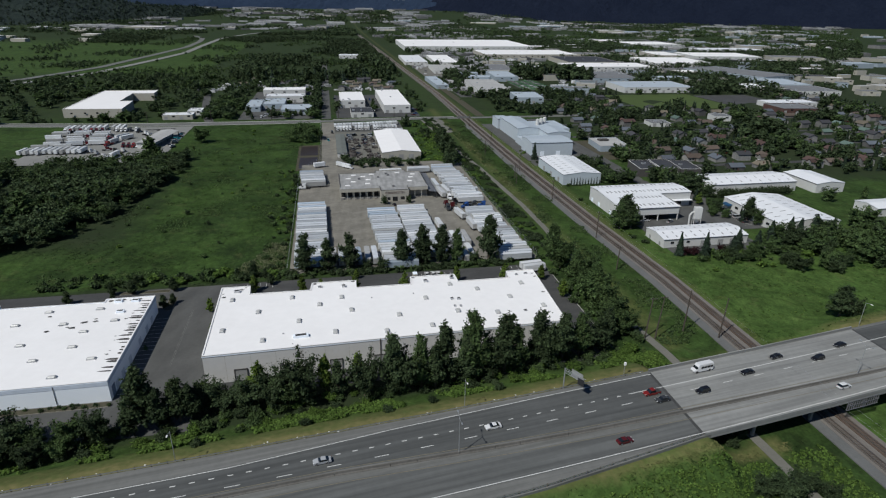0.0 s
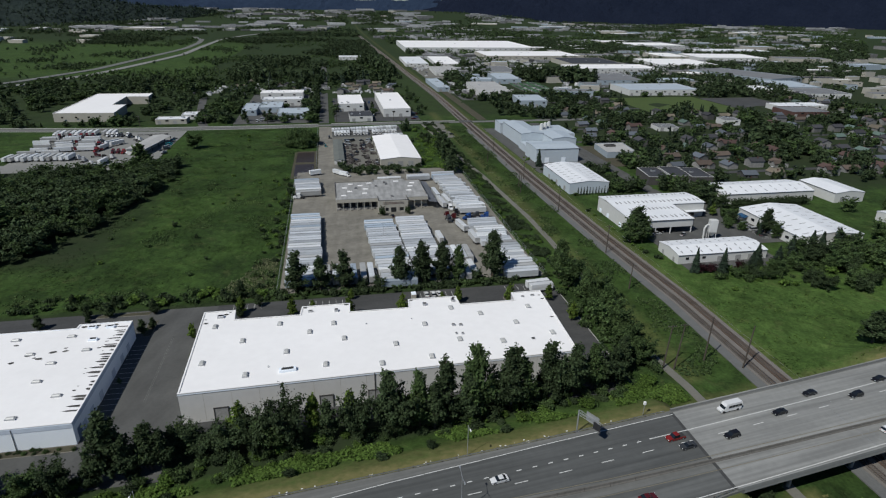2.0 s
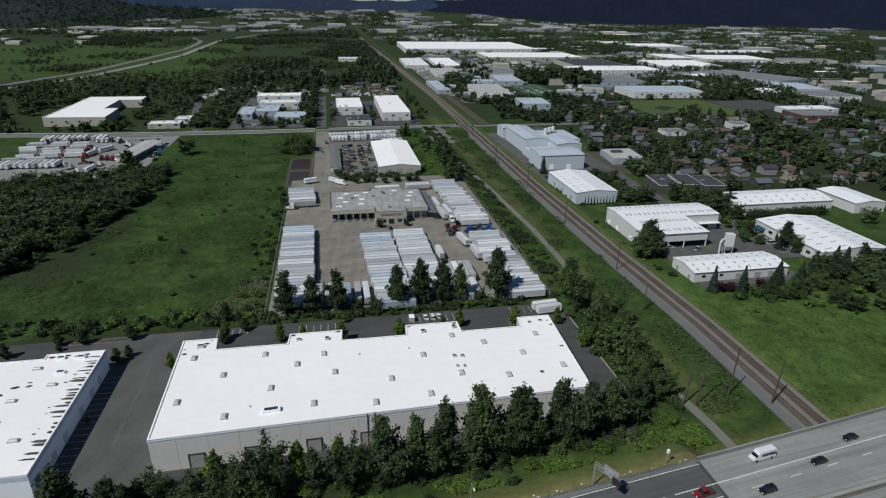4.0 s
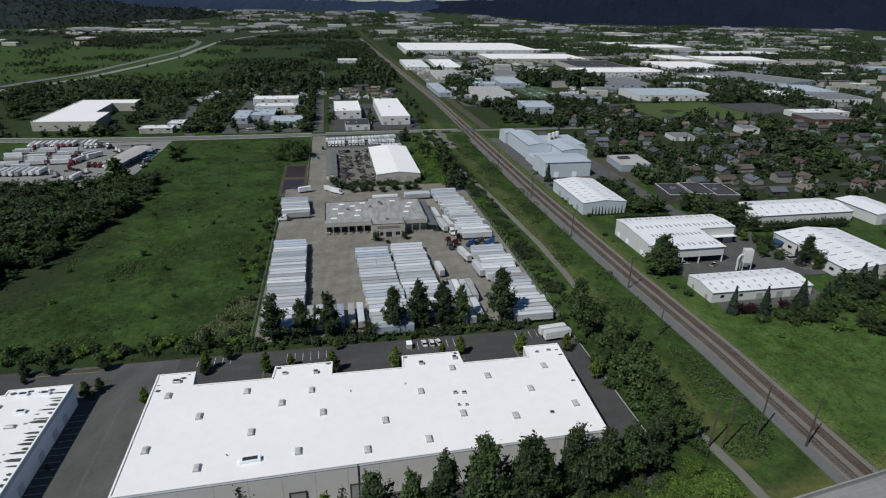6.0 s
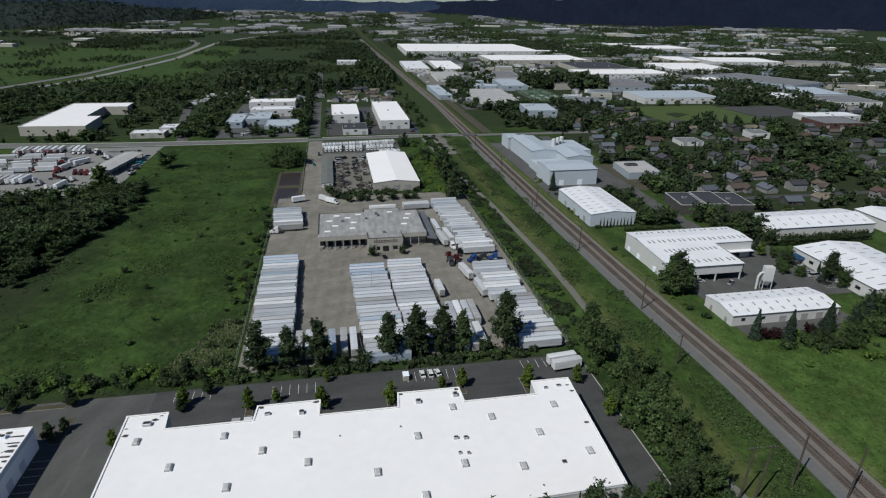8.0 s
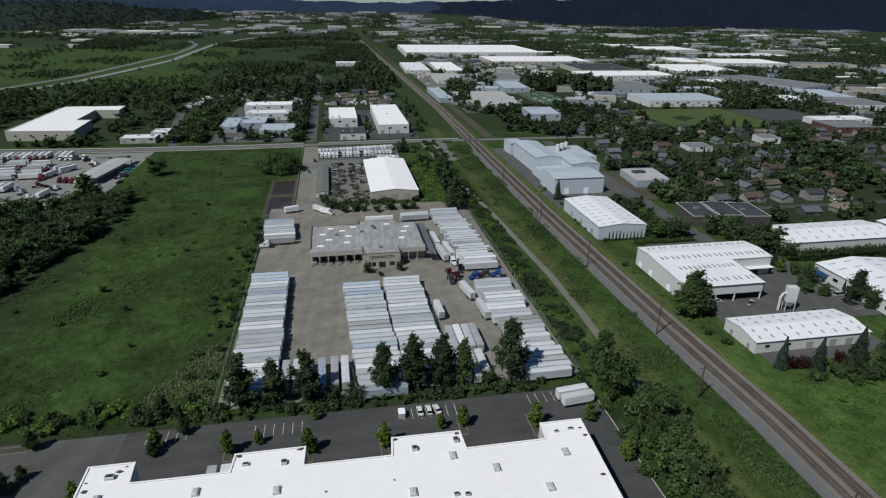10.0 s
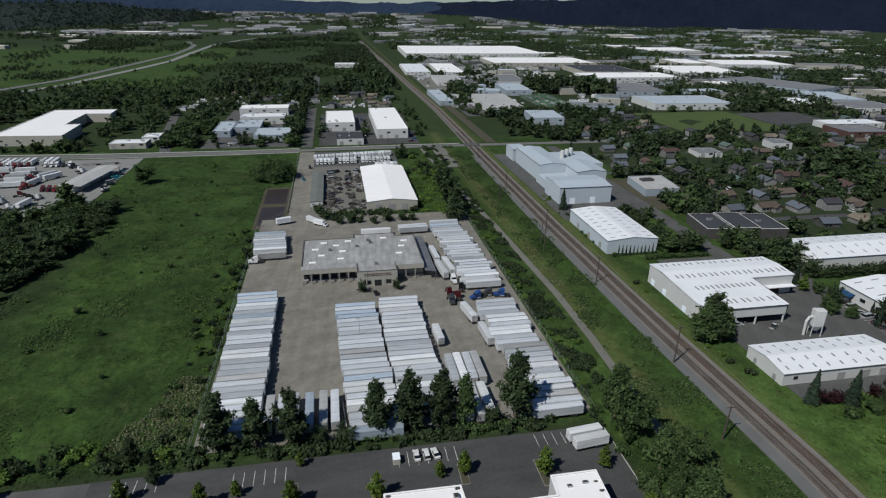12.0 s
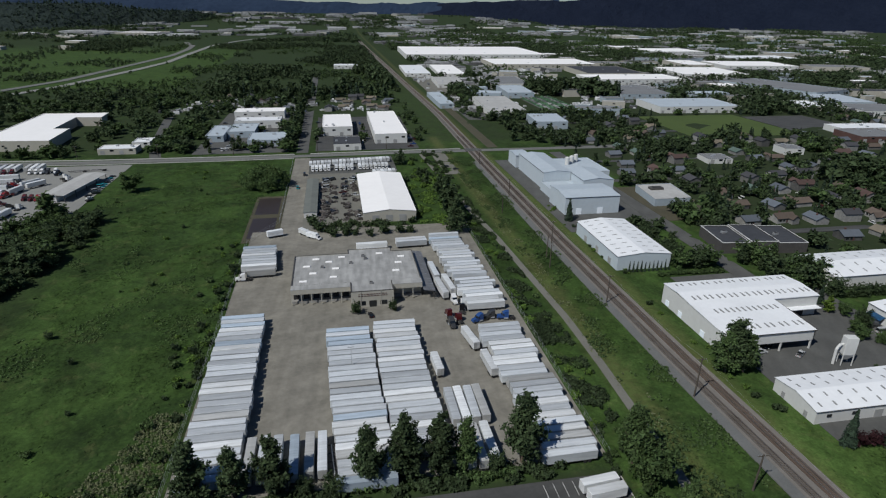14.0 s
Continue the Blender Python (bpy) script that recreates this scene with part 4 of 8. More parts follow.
def flatbed(px, py, turn):
    ob = thing("flatbed_trailer", "empty black skeleton container trailer in the yard", "trailer", at=pose(px, py, 0.075, 0, 0, turn))
    for y in (-0.55, 0.55):
        part("beam", Geo().box(-6.5, y - 0.1, 0.95, 6.5, y + 0.1, 1.25), CHASSIS, ob)
    for x in (-6.3, -3, 0.5, 3.4, 6.3):
        part("crossmember", Geo().box(x - 0.12, -1.2, 1.0, x + 0.12, 1.2, 1.22), CHASSIS, ob)
    part("deck_board", Geo().box(-6.4, -0.4, 1.2, 6.2, -0.05, 1.27), BODY["grey"], ob)
    for x in (3.8, 5.1):
        for y in (-0.95, 0.95):
            wheel(ob, x, y, 0.5, 0.5)


flatbed(20.9, 265.5, -86)


def tractor(paint):
    """A lorry tractor along x, its nose at +x."""
    words = {"white": "white", "red": "red", "blue": "blue", "black": "black", "maroon": "dark red", "grey": "dark grey", "silver": "silver"}[paint]
    ob = thing("tractor_unit", f"{words} lorry tractor parked on concrete", "lorry", "tractor units")
    m = CAR[paint]
    part("bonnet", Geo().profile([(1.2, 0.6), (3.1, 0.55), (3.25, 1.0), (3.0, 1.75), (1.2, 2.0)], 1.9, [0.0, 0.12, 0.15, 0.2, 0.08]), m, ob)
    part("cab", Geo().profile([(-1.6, 0.9), (1.35, 0.9), (1.3, 2.0), (0.85, 2.85), (-0.2, 3.55), (-1.6, 3.75)], 2.3, [0, 0, 0.05, 0.12, 0.2, 0.2]), m, ob)
    part("windscreen", Geo().profile([(1.36, 2.05), (0.94, 2.82), (0.84, 2.78), (1.26, 2.05)], 1.95), GLASS, ob)
    for y in (-1.14, 1.14):
        part("side_window", Geo().box(0.2, y - 0.02, 2.0, 0.95, y + 0.02, 2.6), GLASS, ob)
        part("fuel_tank", Geo().tube((-1.4, y * 0.92, 0.75), (0.3, y * 0.92, 0.75), 0.32, n=10), GALV, ob)
    part("frame", Geo().box(-4.3, -0.45, 0.75, 2.8, 0.45, 0.98), CHASSIS, ob)
    part("fifth_wheel", Geo().box(-3.5, -0.45, 1.0, -2.5, 0.45, 1.14, 0.05), CHASSIS, ob)
    for x, w in ((2.2, 0.3), (-2.5, 0.6), (-3.75, 0.6)):
        for y in (-0.95, 0.95):
            wheel(ob, x, y, 0.5, w)
    return ob


def put_tractor(paint, x, y, turn, z=0.075):
    return again(("tractor", paint), lambda: tractor(paint), pose(x, y, z, 0, 0, turn))


put_tractor("white", 72.8, 355.5, -84)
for p, x, y, a in (("blue", 79.5, 337.5, 200), ("grey", 85.0, 339.5, 185), ("blue", 90.5, 338.2, 170), ("maroon", 68.3, 344.0, 95), ("maroon", 71.6, 340.0, 92), ("grey", 68.0, 335.5, -85),
                   ("black", 74.8, 348.0, 80), ("white", -19.8, 391.8, 184)):
    put_tractor(p, x, y, a)
put_car("black", "saloon", 36.5, 349.0, 0.08, 100)
put_car("teal", "pickup", -1.8, 541.0, 0.08, 95)
put_car("grey", "van", 1.8, 575.0, 0.08, 92)


def box_truck(length=7.5):
    ob = thing("box_truck", "white box truck with a plain white body", "lorry", "white box trucks")
    part("cargo_box", Geo().box(-length + 1.6, -1.2, 0.95, 1.2, 1.2, 3.5, 0.06), BODY["white"], ob)
    part("cab", Geo().profile([(1.25, 0.5), (3.2, 0.5), (3.3, 1.2), (2.5, 1.45), (2.0, 2.3), (1.25, 2.35)], 2.0, [0, 0.05, 0.1, 0.1, 0.15, 0.1]), CAR["white"], ob)
    part("windscreen", Geo().profile([(2.56, 1.5), (2.12, 2.25), (2.02, 2.2), (2.46, 1.5)], 1.7), GLASS, ob)
    part("frame", Geo().box(-length + 1.7, -0.5, 0.6, 2.8, 0.5, 0.94), CHASSIS, ob)
    for x in (2.3, -length + 3.4):
        part("axle", Geo().tube((x, -1.02, 0.42), (x, -0.68, 0.42), 0.42, n=12).tube((x, 0.68, 0.42), (x, 1.02, 0.42), 0.42, n=12).tube((x, -0.7, 0.42), (x, 0.7, 0.42), 0.08, n=6), RUBBER, ob)
    return ob


def put_box_truck(x, y, turn, z=0.075):
    return again("box_truck", box_truck, pose(x, y, z, 0, 0, turn))


put_box_truck(7.5, 446.0, -52)
put_box_truck(12.6, 440.5, -40)
for i in range(22):
    put_box_truck(5.5 + i * 2.95 + rng.uniform(-0.2, 0.2), 604.5 + i * 0.42, 92 + rng.uniform(-2, 2))
for i in range(20):
    if i not in (5, 11):
        put_box_truck(7.5 + i * 3.0 + rng.uniform(-0.2, 0.2), 586.5 + i * 0.15, -88 + rng.uniform(-2, 2))
for i in range(6):
    put_box_truck(53.5 + i * 2.95, 573 + i * 0.15, 92 + rng.uniform(-2, 2))
# lorries in the western yard
for i, x in enumerate((-243, -238.5, -234, -229.5, -225, -220.4, -215.8, -211, -203, -198.6, -194.2)):
    y = 616 + rng.uniform(-1.0, 1.0)
    put_trailer((W_, W_, G_, W_, W_, S_, W_, W_, G_, W_, W_)[i], x, y, 93, 13.0)
    if i not in (2, 8):
        put_tractor(("white", "maroon", "white", "maroon", "white", "red", "maroon", "maroon", "white", "white", "white")[i], x + 0.4, y - 9.6, 273)
for i, (x, y, a) in enumerate([(-203, 577.5, 3), (-223, 576.6, 2), (-241, 576, 3), (-200, 561.5, 3), (-217, 560.6, 3), (-234, 560, 2), (-197, 549, 3), (-214, 548, 4), (-231, 547, 2), (-203, 569.5, 3), (-221, 568.6, 4)]):
    put_trailer((W_, G_, W_, W_, W_, G_, W_, S_, W_, G_, W_)[i], x, y, a, 13.0)
    if i in (0, 1, 3, 6, 7, 9):
        put_tractor(("grey", "maroon", "red", "black", "red", "red", "maroon", "maroon", "red", "red", "white")[i], x + 9.8, y + 0.5, a)
put_trailer(W_, -185.6, 555, 76, 13.0)
put_tractor("red", -188, 544.6, 256)
put_trailer(W_, -169.6, 503, 82, 13.0)
put_tractor("silver", -172, 492.8, 262)
put_tractor("white", -176.5, 500, 70)
for p, x, y, a in (("maroon", -168.6, 537, 262), ("red", -164.4, 536, 258), ("maroon", -173, 538, 266), ("white", -160.5, 536, 250), ("silver", -186, 512, 80), ("white", -192, 520, 40)):
    put_tractor(p, x, y, a)
for i, x in enumerate(np.arange(-243, -196, 4.4)):
    put_trailer((W_, G_, W_, W_, S_, W_)[i % 6], x, 521 + rng.uniform(-1.5, 1.5), 86 + rng.uniform(-2, 2), 13.0)
for i, (x, y, a) in enumerate([(-222, 589, 4), (-240, 588, 3), (-205, 590, 5), (-222, 593.5, 4), (-240, 592.5, 3), (-219, 537, 3), (-236, 536, 4), (-184, 573, 55), (-179, 569, 55)]):
    put_trailer((W_, G_, W_, S_, W_, W_, G_, W_, W_)[i], x, y, a, 13.0)
for p, x, y, a in (("white", -190, 606, 270), ("grey", -186, 606, 268), ("white", -181, 607, 272), ("black", -177, 600, 250), ("white", -168, 590, 60), ("white", -164, 584, 60), ("black", -174, 520, 80), ("white", -168, 519, 85), ("maroon", -182, 527, 20)):
    put_tractor(p, x, y, a)
for x, y in ((-166, 607), (-153, 609)):
    flatbed(x, y, 6)
for i in range(12):
    put_car(rng.choice(["white", "silver", "teal", "grey", "black", "white"]), rng.choice(["saloon", "pickup", "van"]), -134.5 + rng.uniform(-2.5, 2.5) - 0.04 * i * i * 0.2, 531 + i * 5.3, 0.08, rng.uniform(20, 60))
# cars in the marked bays
for x, s in ((40.2, "saloon"), (43.0, "estate car"), (45.6, "saloon")):
    put_car("white", s, x, 244.6, 0.08, 92 + (x > 45) * 8)

# ---- buildings ----


def inset_outline(pts, d):
    """A rectilinear outline drawn in by d."""
    n, out = len(pts), []
    for i in range(n):
        p, a, b = Vector(pts[i]), Vector(pts[i - 1]), Vector(pts[(i + 1) % n])
        e1, e2 = (p - a).normalized(), (b - p).normalized()
        n1, n2 = Vector((-e1.y, e1.x)), Vector((-e2.y, e2.x))
        out.append(tuple(p + d * (n1 + n2)))
    return out


def shell(ob, outline, h, wall_m, roof_m, lip=0.45, cap_m=None, capped=True):
    """Walls with a parapet, a roof behind it and the parapet's capping."""
    n = len(outline)
    ins = inset_outline(outline, 0.35)
    part("wall", Geo().add([(x, y, -0.3) for x, y in outline] + [(x, y, h) for x, y in outline] + [(x, y, h) for x, y in ins] + [(x, y, h - lip - 0.05) for x, y in ins],
                           [(k * n + i, k * n + (i + 1) % n, (k + 1) * n + (i + 1) % n, (k + 1) * n + i) for k in range(3) for i in range(n)]), wall_m, ob)
    part("roof", Geo().prism(ins, h - lip - 0.01, h - lip + 0.02), roof_m, ob)
    if not capped:
        return
    cap = Geo()
    out = inset_outline(outline, -0.06)
    inn = inset_outline(outline, 0.42)
    cap.add([(x, y, h + 0.06) for x, y in out] + [(x, y, h + 0.06) for x, y in inn] + [(x, y, h - 0.12) for x, y in out],
            [(i, (i + 1) % n, n + (i + 1) % n, n + i) for i in range(n)] + [(2 * n + i, 2 * n + (i + 1) % n, (i + 1) % n, i) for i in range(n)])
    part("parapet_cap", cap, cap_m or roof_m, ob)




def skylight(ob, x, y, z, w=1.5, d=2.4):
    """A curb with a raised plastic dome."""
    k = part("skylight", Geo().box(x - w / 2, y - d / 2, z, x + w / 2, y + d / 2, z + 0.35), GALV, ob)
    part("dome", Geo().box(x - w / 2 + 0.1, y - d / 2 + 0.1, z + 0.35, x + w / 2 - 0.1, y + d / 2 - 0.1, z + 0.75, 0.3), SKYLIGHT, k)


def roof_unit(ob, x, y, z, w, d, h, m=GALV, turn=0, grille=True):
    u = part("roof_unit", Geo().box(-w / 2, -d / 2, 0, w / 2, d / 2, h, 0.08), m, ob)
    u.location, u.rotation_euler = (x, y, z), (0, 0, radians(turn))
    if grille:
        part("vent_grille", Geo().box(-w * 0.35, -d * 0.35, h, w * 0.35, d * 0.35, h + 0.06), CHASSIS, u)


def debris(ob, x, y, z, seed, size=1.2):
    """A dark ragged patch of dirt on a roof."""
    r = random.Random(seed)
    n = 9
    part("stain", Geo().add([(x + size * r.uniform(0.5, 1) * math.cos(6.283 * i / n), y + 0.6 * size * r.uniform(0.5, 1) * math.sin(6.283 * i / n), z) for i in range(n)],
                            [tuple(range(n))]), STAIN, ob)


wh = thing("warehouse", "long grey concrete warehouse with a white membrane roof", "warehouse")
WO = [(-44.8, 173.0), (80.2, 176.2), (82.4, 220.6), (70.4, 220.6), (69.8, 214.3), (48.2, 214.3), (47.9, 221.2), (29.2, 221.4), (28.6, 214.8), (6.6, 215.0), (6.9, 221.8), (-10.9, 221.8),
      (-11.5, 215.6), (-34.4, 215.8), (-35.0, 223.0), (-46.0, 223.0)]
shell(wh, WO, 11.0, WALL_GREY, ROOF_WHITE, lip=0.2)
RZ = 10.83
for x, y in ((-40.4, 211.4), (-18.2, 210.0), (-7.7, 202.6), (0.6, 207.4), (-29.8, 200.2), (4.0, 196.4), (-14.9, 191.0), (21.0, 190.0), (32.6, 201.5), (-2.2, 181.5), (-40.7, 188.3), (-26.5, 179.6),
             (15.4, 179.1), (31.7, 180.5), (42.9, 189.4), (54.2, 206.0), (65.4, 197.6), (57.3, 186.0), (76.0, 188.5), (73.4, 208.5), (44.2, 212.0)):
    skylight(wh, x, y, RZ, 1.7, 2.6)
for x, y, w, d, hh in ((42.5, 199.0, 1.2, 0.9, 0.7), (45.1, 198.6, 1.2, 0.9, 0.7), (42.4, 193.2, 0.8, 0.7, 0.6), (44.6, 192.8, 0.8, 0.7, 0.6), (1.7, 216.5, 1.4, 1.4, 0.9), (-7.7, 217.5, 1.6, 1.0, 0.6),
                       (34.8, 216.0, 1.5, 1.5, 0.9), (46.0, 217.5, 1.3, 1.6, 0.9), (-39.5, 218.2, 2.2, 1.4, 0.9), (73.8, 216.5, 1.2, 0.8, 0.5), (78.0, 217.0, 1.5, 0.8, 0.5),
                       (28.4, 206.0, 0.4, 0.4, 0.4), (-20.0, 183.0, 0.4, 0.4, 0.4), (60.0, 179.0, 0.4, 0.4, 0.4), (12.0, 205.0, 0.4, 0.4, 0.4), (68.0, 186.0, 1.3, 1.3, 0.12)):
    roof_unit(wh, x, y, RZ, w, d, hh)
roof_unit(wh, -13.9, 180.1, RZ, 5.2, 1.7, 0.9, WALL_PALE, 4)
for i, (x, y) in enumerate([(-44.6, 217.5), (-44.0, 214.6), (-38.0, 220.3), (-36.6, 221.8), (-9.8, 221.0), (5.6, 221.0), (30.2, 220.6), (46.8, 220.4), (81.2, 214.0), (80.8, 217.0), (81.6, 205.0), (79.6, 199.5)]):
    debris(wh, x, y, RZ + 0.03, i, rng.uniform(0.5, 1.3))
for x in (12.6, 47.5, 68.0):
    ys = 173.0 + (x + 44.8) * 3.2 / 125.0
    part("downpipe", Geo().box(x - 0.14, ys - 0.2, 0.1, x + 0.14, ys - 0.01, 10.9), TRIM_DARK, wh)
for x in (-33.5, -19, -2.5, 12.5, 34, 50, 61, 69.8, 77):
    ys = 173.0 + (x + 44.8) * 3.2 / 125.0
    d = part("door", Geo().box(x - 1.9, ys - 0.1, 0.05, x + 1.9, ys + 0.05, 4.4), DOOR_GREY, wh)
    part("door_surround", Geo().box(x - 2.15, ys - 0.22, 0.05, x - 1.9, ys + 0.05, 4.75).box(x + 1.9, ys - 0.22, 0.05, x + 2.15, ys + 0.05, 4.75).box(x - 2.15, ys - 0.22, 4.45, x + 2.15, ys + 0.05, 4.75), TRIM_DARK, d)
for x in np.arange(-38, 79, 8.0):
    ys = 173.0 + (x + 44.8) * 3.2 / 125.0
    part("panel_joint", Geo().box(x - 0.04, ys - 0.02, 0.1, x + 0.04, ys + 0.02, 10.5), WALL_TAN, wh)
part("wall_coping", Geo().add([(-44.9, 172.85, 10.35), (80.3, 176.05, 10.35), (80.3, 176.05, 10.75), (-44.9, 172.85, 10.75)], [(0, 1, 2, 3)]), WALL_PALE, wh)
for x, y in ((-22, 215.4), (-17, 215.4), (12, 214.8), (20, 214.8), (54, 214.2), (62, 214.2)):
    part("dock_door", Geo().box(x - 1.5, y - 0.05, 0.9, x + 1.5, y + 0.3, 4.2), DOOR_GREY, wh)

w2 = thing("warehouse", "white roofed warehouse with pale blue walls and dark streaks", "warehouse")
W2O = [(-170, 169.0), (-72.3, 169.0), (-72.3, 227.2), (-90.2, 227.2), (-90.2, 224.6), (-127.6, 224.6), (-127.6, 227.2), (-170, 227.2)]
W2H, W2Z = 7.6, 7.43
shell(w2, W2O, W2H, WALL_PALE, ROOF_WHITE, lip=0.2)
for x, y in ((-89.8, 218.8), (-81.7, 208.7), (-98.9, 208.5), (-90.0, 201.8), (-90.1, 191.6), (-81.3, 183.0), (-99.4, 184.5), (-89.6, 173.7), (-115.2, 210.0), (-107.5, 219), (-107.5, 195.2), (-114.7, 182.8), (-124, 201.4)):
    skylight(w2, x, y, W2Z, 2.8, 1.4)
for x, y in ((-81.7, 215.2), (-84.8, 224), (-78.6, 223.6)):
    roof_unit(w2, x, y, W2Z, 2.8, 1.4, 0.8, WALL_PALE)
y = 174.5
while y < 225:
    d, far = rng.uniform(0.6, 1.5), rng.uniform(1.0, 5.0)
    part("scupper_stain", Geo().add([(-72.9, y, W2Z + 0.03), (-72.9, y + d, W2Z + 0.03), (-72.9 - 0.6 * far, y + d * 1.1, W2Z + 0.03), (-72.9 - far, y + d * 0.7, W2Z + 0.03), (-72.9 - 0.7 * far, y + 0.25 * d, W2Z + 0.03)], [(0, 1, 2, 3, 4)]), STAIN, w2)
    if rng.random() < 0.5:
        debris(w2, -75.4 - rng.uniform(0, 3), y + 0.5, W2Z + 0.035, int(y * 7), rng.uniform(0.3, 0.8))
    y += d + rng.uniform(0.15, 2.4)
for i in range(9):
    debris(w2, -95 + rng.uniform(-14, 8), 208.5 + rng.uniform(-5, 9), W2Z + 0.03, 50 + i, rng.uniform(0.7, 1.6))
for x, y in ((-86, 225.4), (-83.5, 225.8), (-80, 225.0), (-77.5, 225.6), (-88, 225.3)):
    debris(w2, x, y, W2Z + 0.03, int(-x * 3), 1.4)
part("wall_band", Geo().box(-72.26, 169.2, 6.1, -72.2, 227.0, 7.2), WALL_BAND, w2)
part("wall_band", Geo().box(-170, 168.92, 5.9, -72.2, 168.97, 7.2), WALL_BAND, w2)
for x in (-87.8, -112, -136):
    part("downpipe", Geo().box(x - 0.07, 168.82, 0.1, x + 0.07, 168.92, 7.2), TRIM_DARK, w2)
for y in (176, 182, 190, 202, 211, 218):
    part("door", Geo().box(-72.28, y - 1.4, 0.1, -72.2, y + 1.4, 3.2), WALL_BAND, w2)
part("dock_door", Geo().box(-72.29, 171.0, 0.1, -72.19, 173.6, 4.0), DOOR_BLUE, w2, "dark blue roller door")

# freight depot
dep = thing("freight_depot", "low tan block freight depot with a grey gravel roof", "depot")
DO = [(4.0, 366.6), (29.0, 366.6), (29.0, 357.2), (47.0, 357.2), (47.0, 366.0), (60.0, 366.0), (60.0, 400.0), (50.0, 400.0), (50.0, 404.5), (29.0, 404.5), (29.0, 400.0), (4.0, 400.0)]
shell(dep, DO, 7.5, WALL_TAN, ROOF_GRAVEL, lip=0.3, cap_m=TRIM_DARK)
for x0, x1, y0 in ((4.0, 29.0, 362.6), (47.0, 60.0, 362.2)):
    part("dock_canopy", Geo().box(x0, y0, 5.3, x1, 366.7, 7.46), WALL_TAN, dep)
    part("canopy_roof", Geo().box(x0 + 0.02, y0 - 0.03, 7.46, x1, 366.9, 7.57), ROOF_GRAVEL, dep)
    part("dock_platform", Geo().box(x0, 364.6, 0, x1, 366.6, 1.2), CONCRETE_SHADE, dep)
    n = int((x1 - x0) / 4.0)
    for i in range(n):
        x = x0 + (i + 0.5) * (x1 - x0) / n
        # flat dark panel in place of the shaded dock opening
        part("dock_door", Geo().box(x - 1.3, 366.45, 1.2, x + 1.3, 366.64, 4.2), OPENING_SHADE, dep)
        part("column", Geo().box(x0 + i * (x1 - x0) / n - 0.0, y0 + 0.1, 0, x0 + i * (x1 - x0) / n + 0.35, y0 + 0.45, 5.32), WALL_TAN, dep)
for x in (33.5, 38.0, 42.6):
    part("window", Geo().box(x - 1.5, 357.1, 1.0, x + 1.5, 357.24, 2.9), GLASS, dep)
part("entrance", Geo().box(36.6, 357.05, 0.05, 39.6, 357.25, 3.0), GLASS, dep)
for k, z in enumerate((5.9, 5.1)):
    x = 32.0
    while x < 44.0:
        w = rng.uniform(0.5, 1.4)
        part("letter_bar", Geo().box(x, 357.08, z, min(x + w, 44.2), 357.2, z + 0.34), BRICK_RED, dep, "unreadable dark brown lettering")
        x += w + 0.35
for x in (33.0, 41.5):
    part("pilaster", Geo().box(x - 0.2, 357.02, 0.0, x + 0.2, 357.25, 7.3), WALL_TAN, dep)
for x, y in ((9, 371), (13, 379), (10, 387), (14, 395), (22, 374), (23, 383), (20, 391), (26, 396), (50, 377), (52, 386), (54, 393), (44, 398)):
    part("skylight", Geo().box(x - 1.6, y - 0.7, 7.2, x + 1.6, y + 0.7, 7.62, 0.12), ROOF_WHITE, dep)
for x, y in ((38, 365), (37, 392), (36, 395.5), (17, 385), (30, 388)):
    roof_unit(dep, x, y, 7.2, 1.6, 1.2, 0.9, CANOPY_GREY)
dk = thing("dock_canopy_building", "dark grey metal canopy along the depot wall", "canopy")
part("roof", Geo().add([(60.2, 359.5, 5.2), (65.4, 359.5, 4.4), (65.4, 404.5, 4.4), (60.2, 404.5, 5.2), (60.2, 359.5, 5.0), (65.4, 359.5, 4.2), (65.4, 404.5, 4.2), (60.2, 404.5, 5.0)],
                       [(0, 1, 2, 3), (4, 7, 6, 5), (0, 4, 5, 1), (1, 5, 6, 2), (2, 6, 7, 3)]), CANOPY_GREY, dk)
for i in range(9):
    part("rib", Geo().add([(60.2, 361 + i * 5.3, 5.26), (65.4, 361 + i * 5.3, 4.46), (65.4, 361.15 + i * 5.3, 4.46), (60.2, 361.15 + i * 5.3, 5.26)], [(0, 1, 2, 3)]), GALV, dk)
    part("post", Geo().box(65.0, 359.7 + i * 5.5, 0, 65.25, 359.95 + i * 5.5, 4.3), TRIM_DARK, dk)


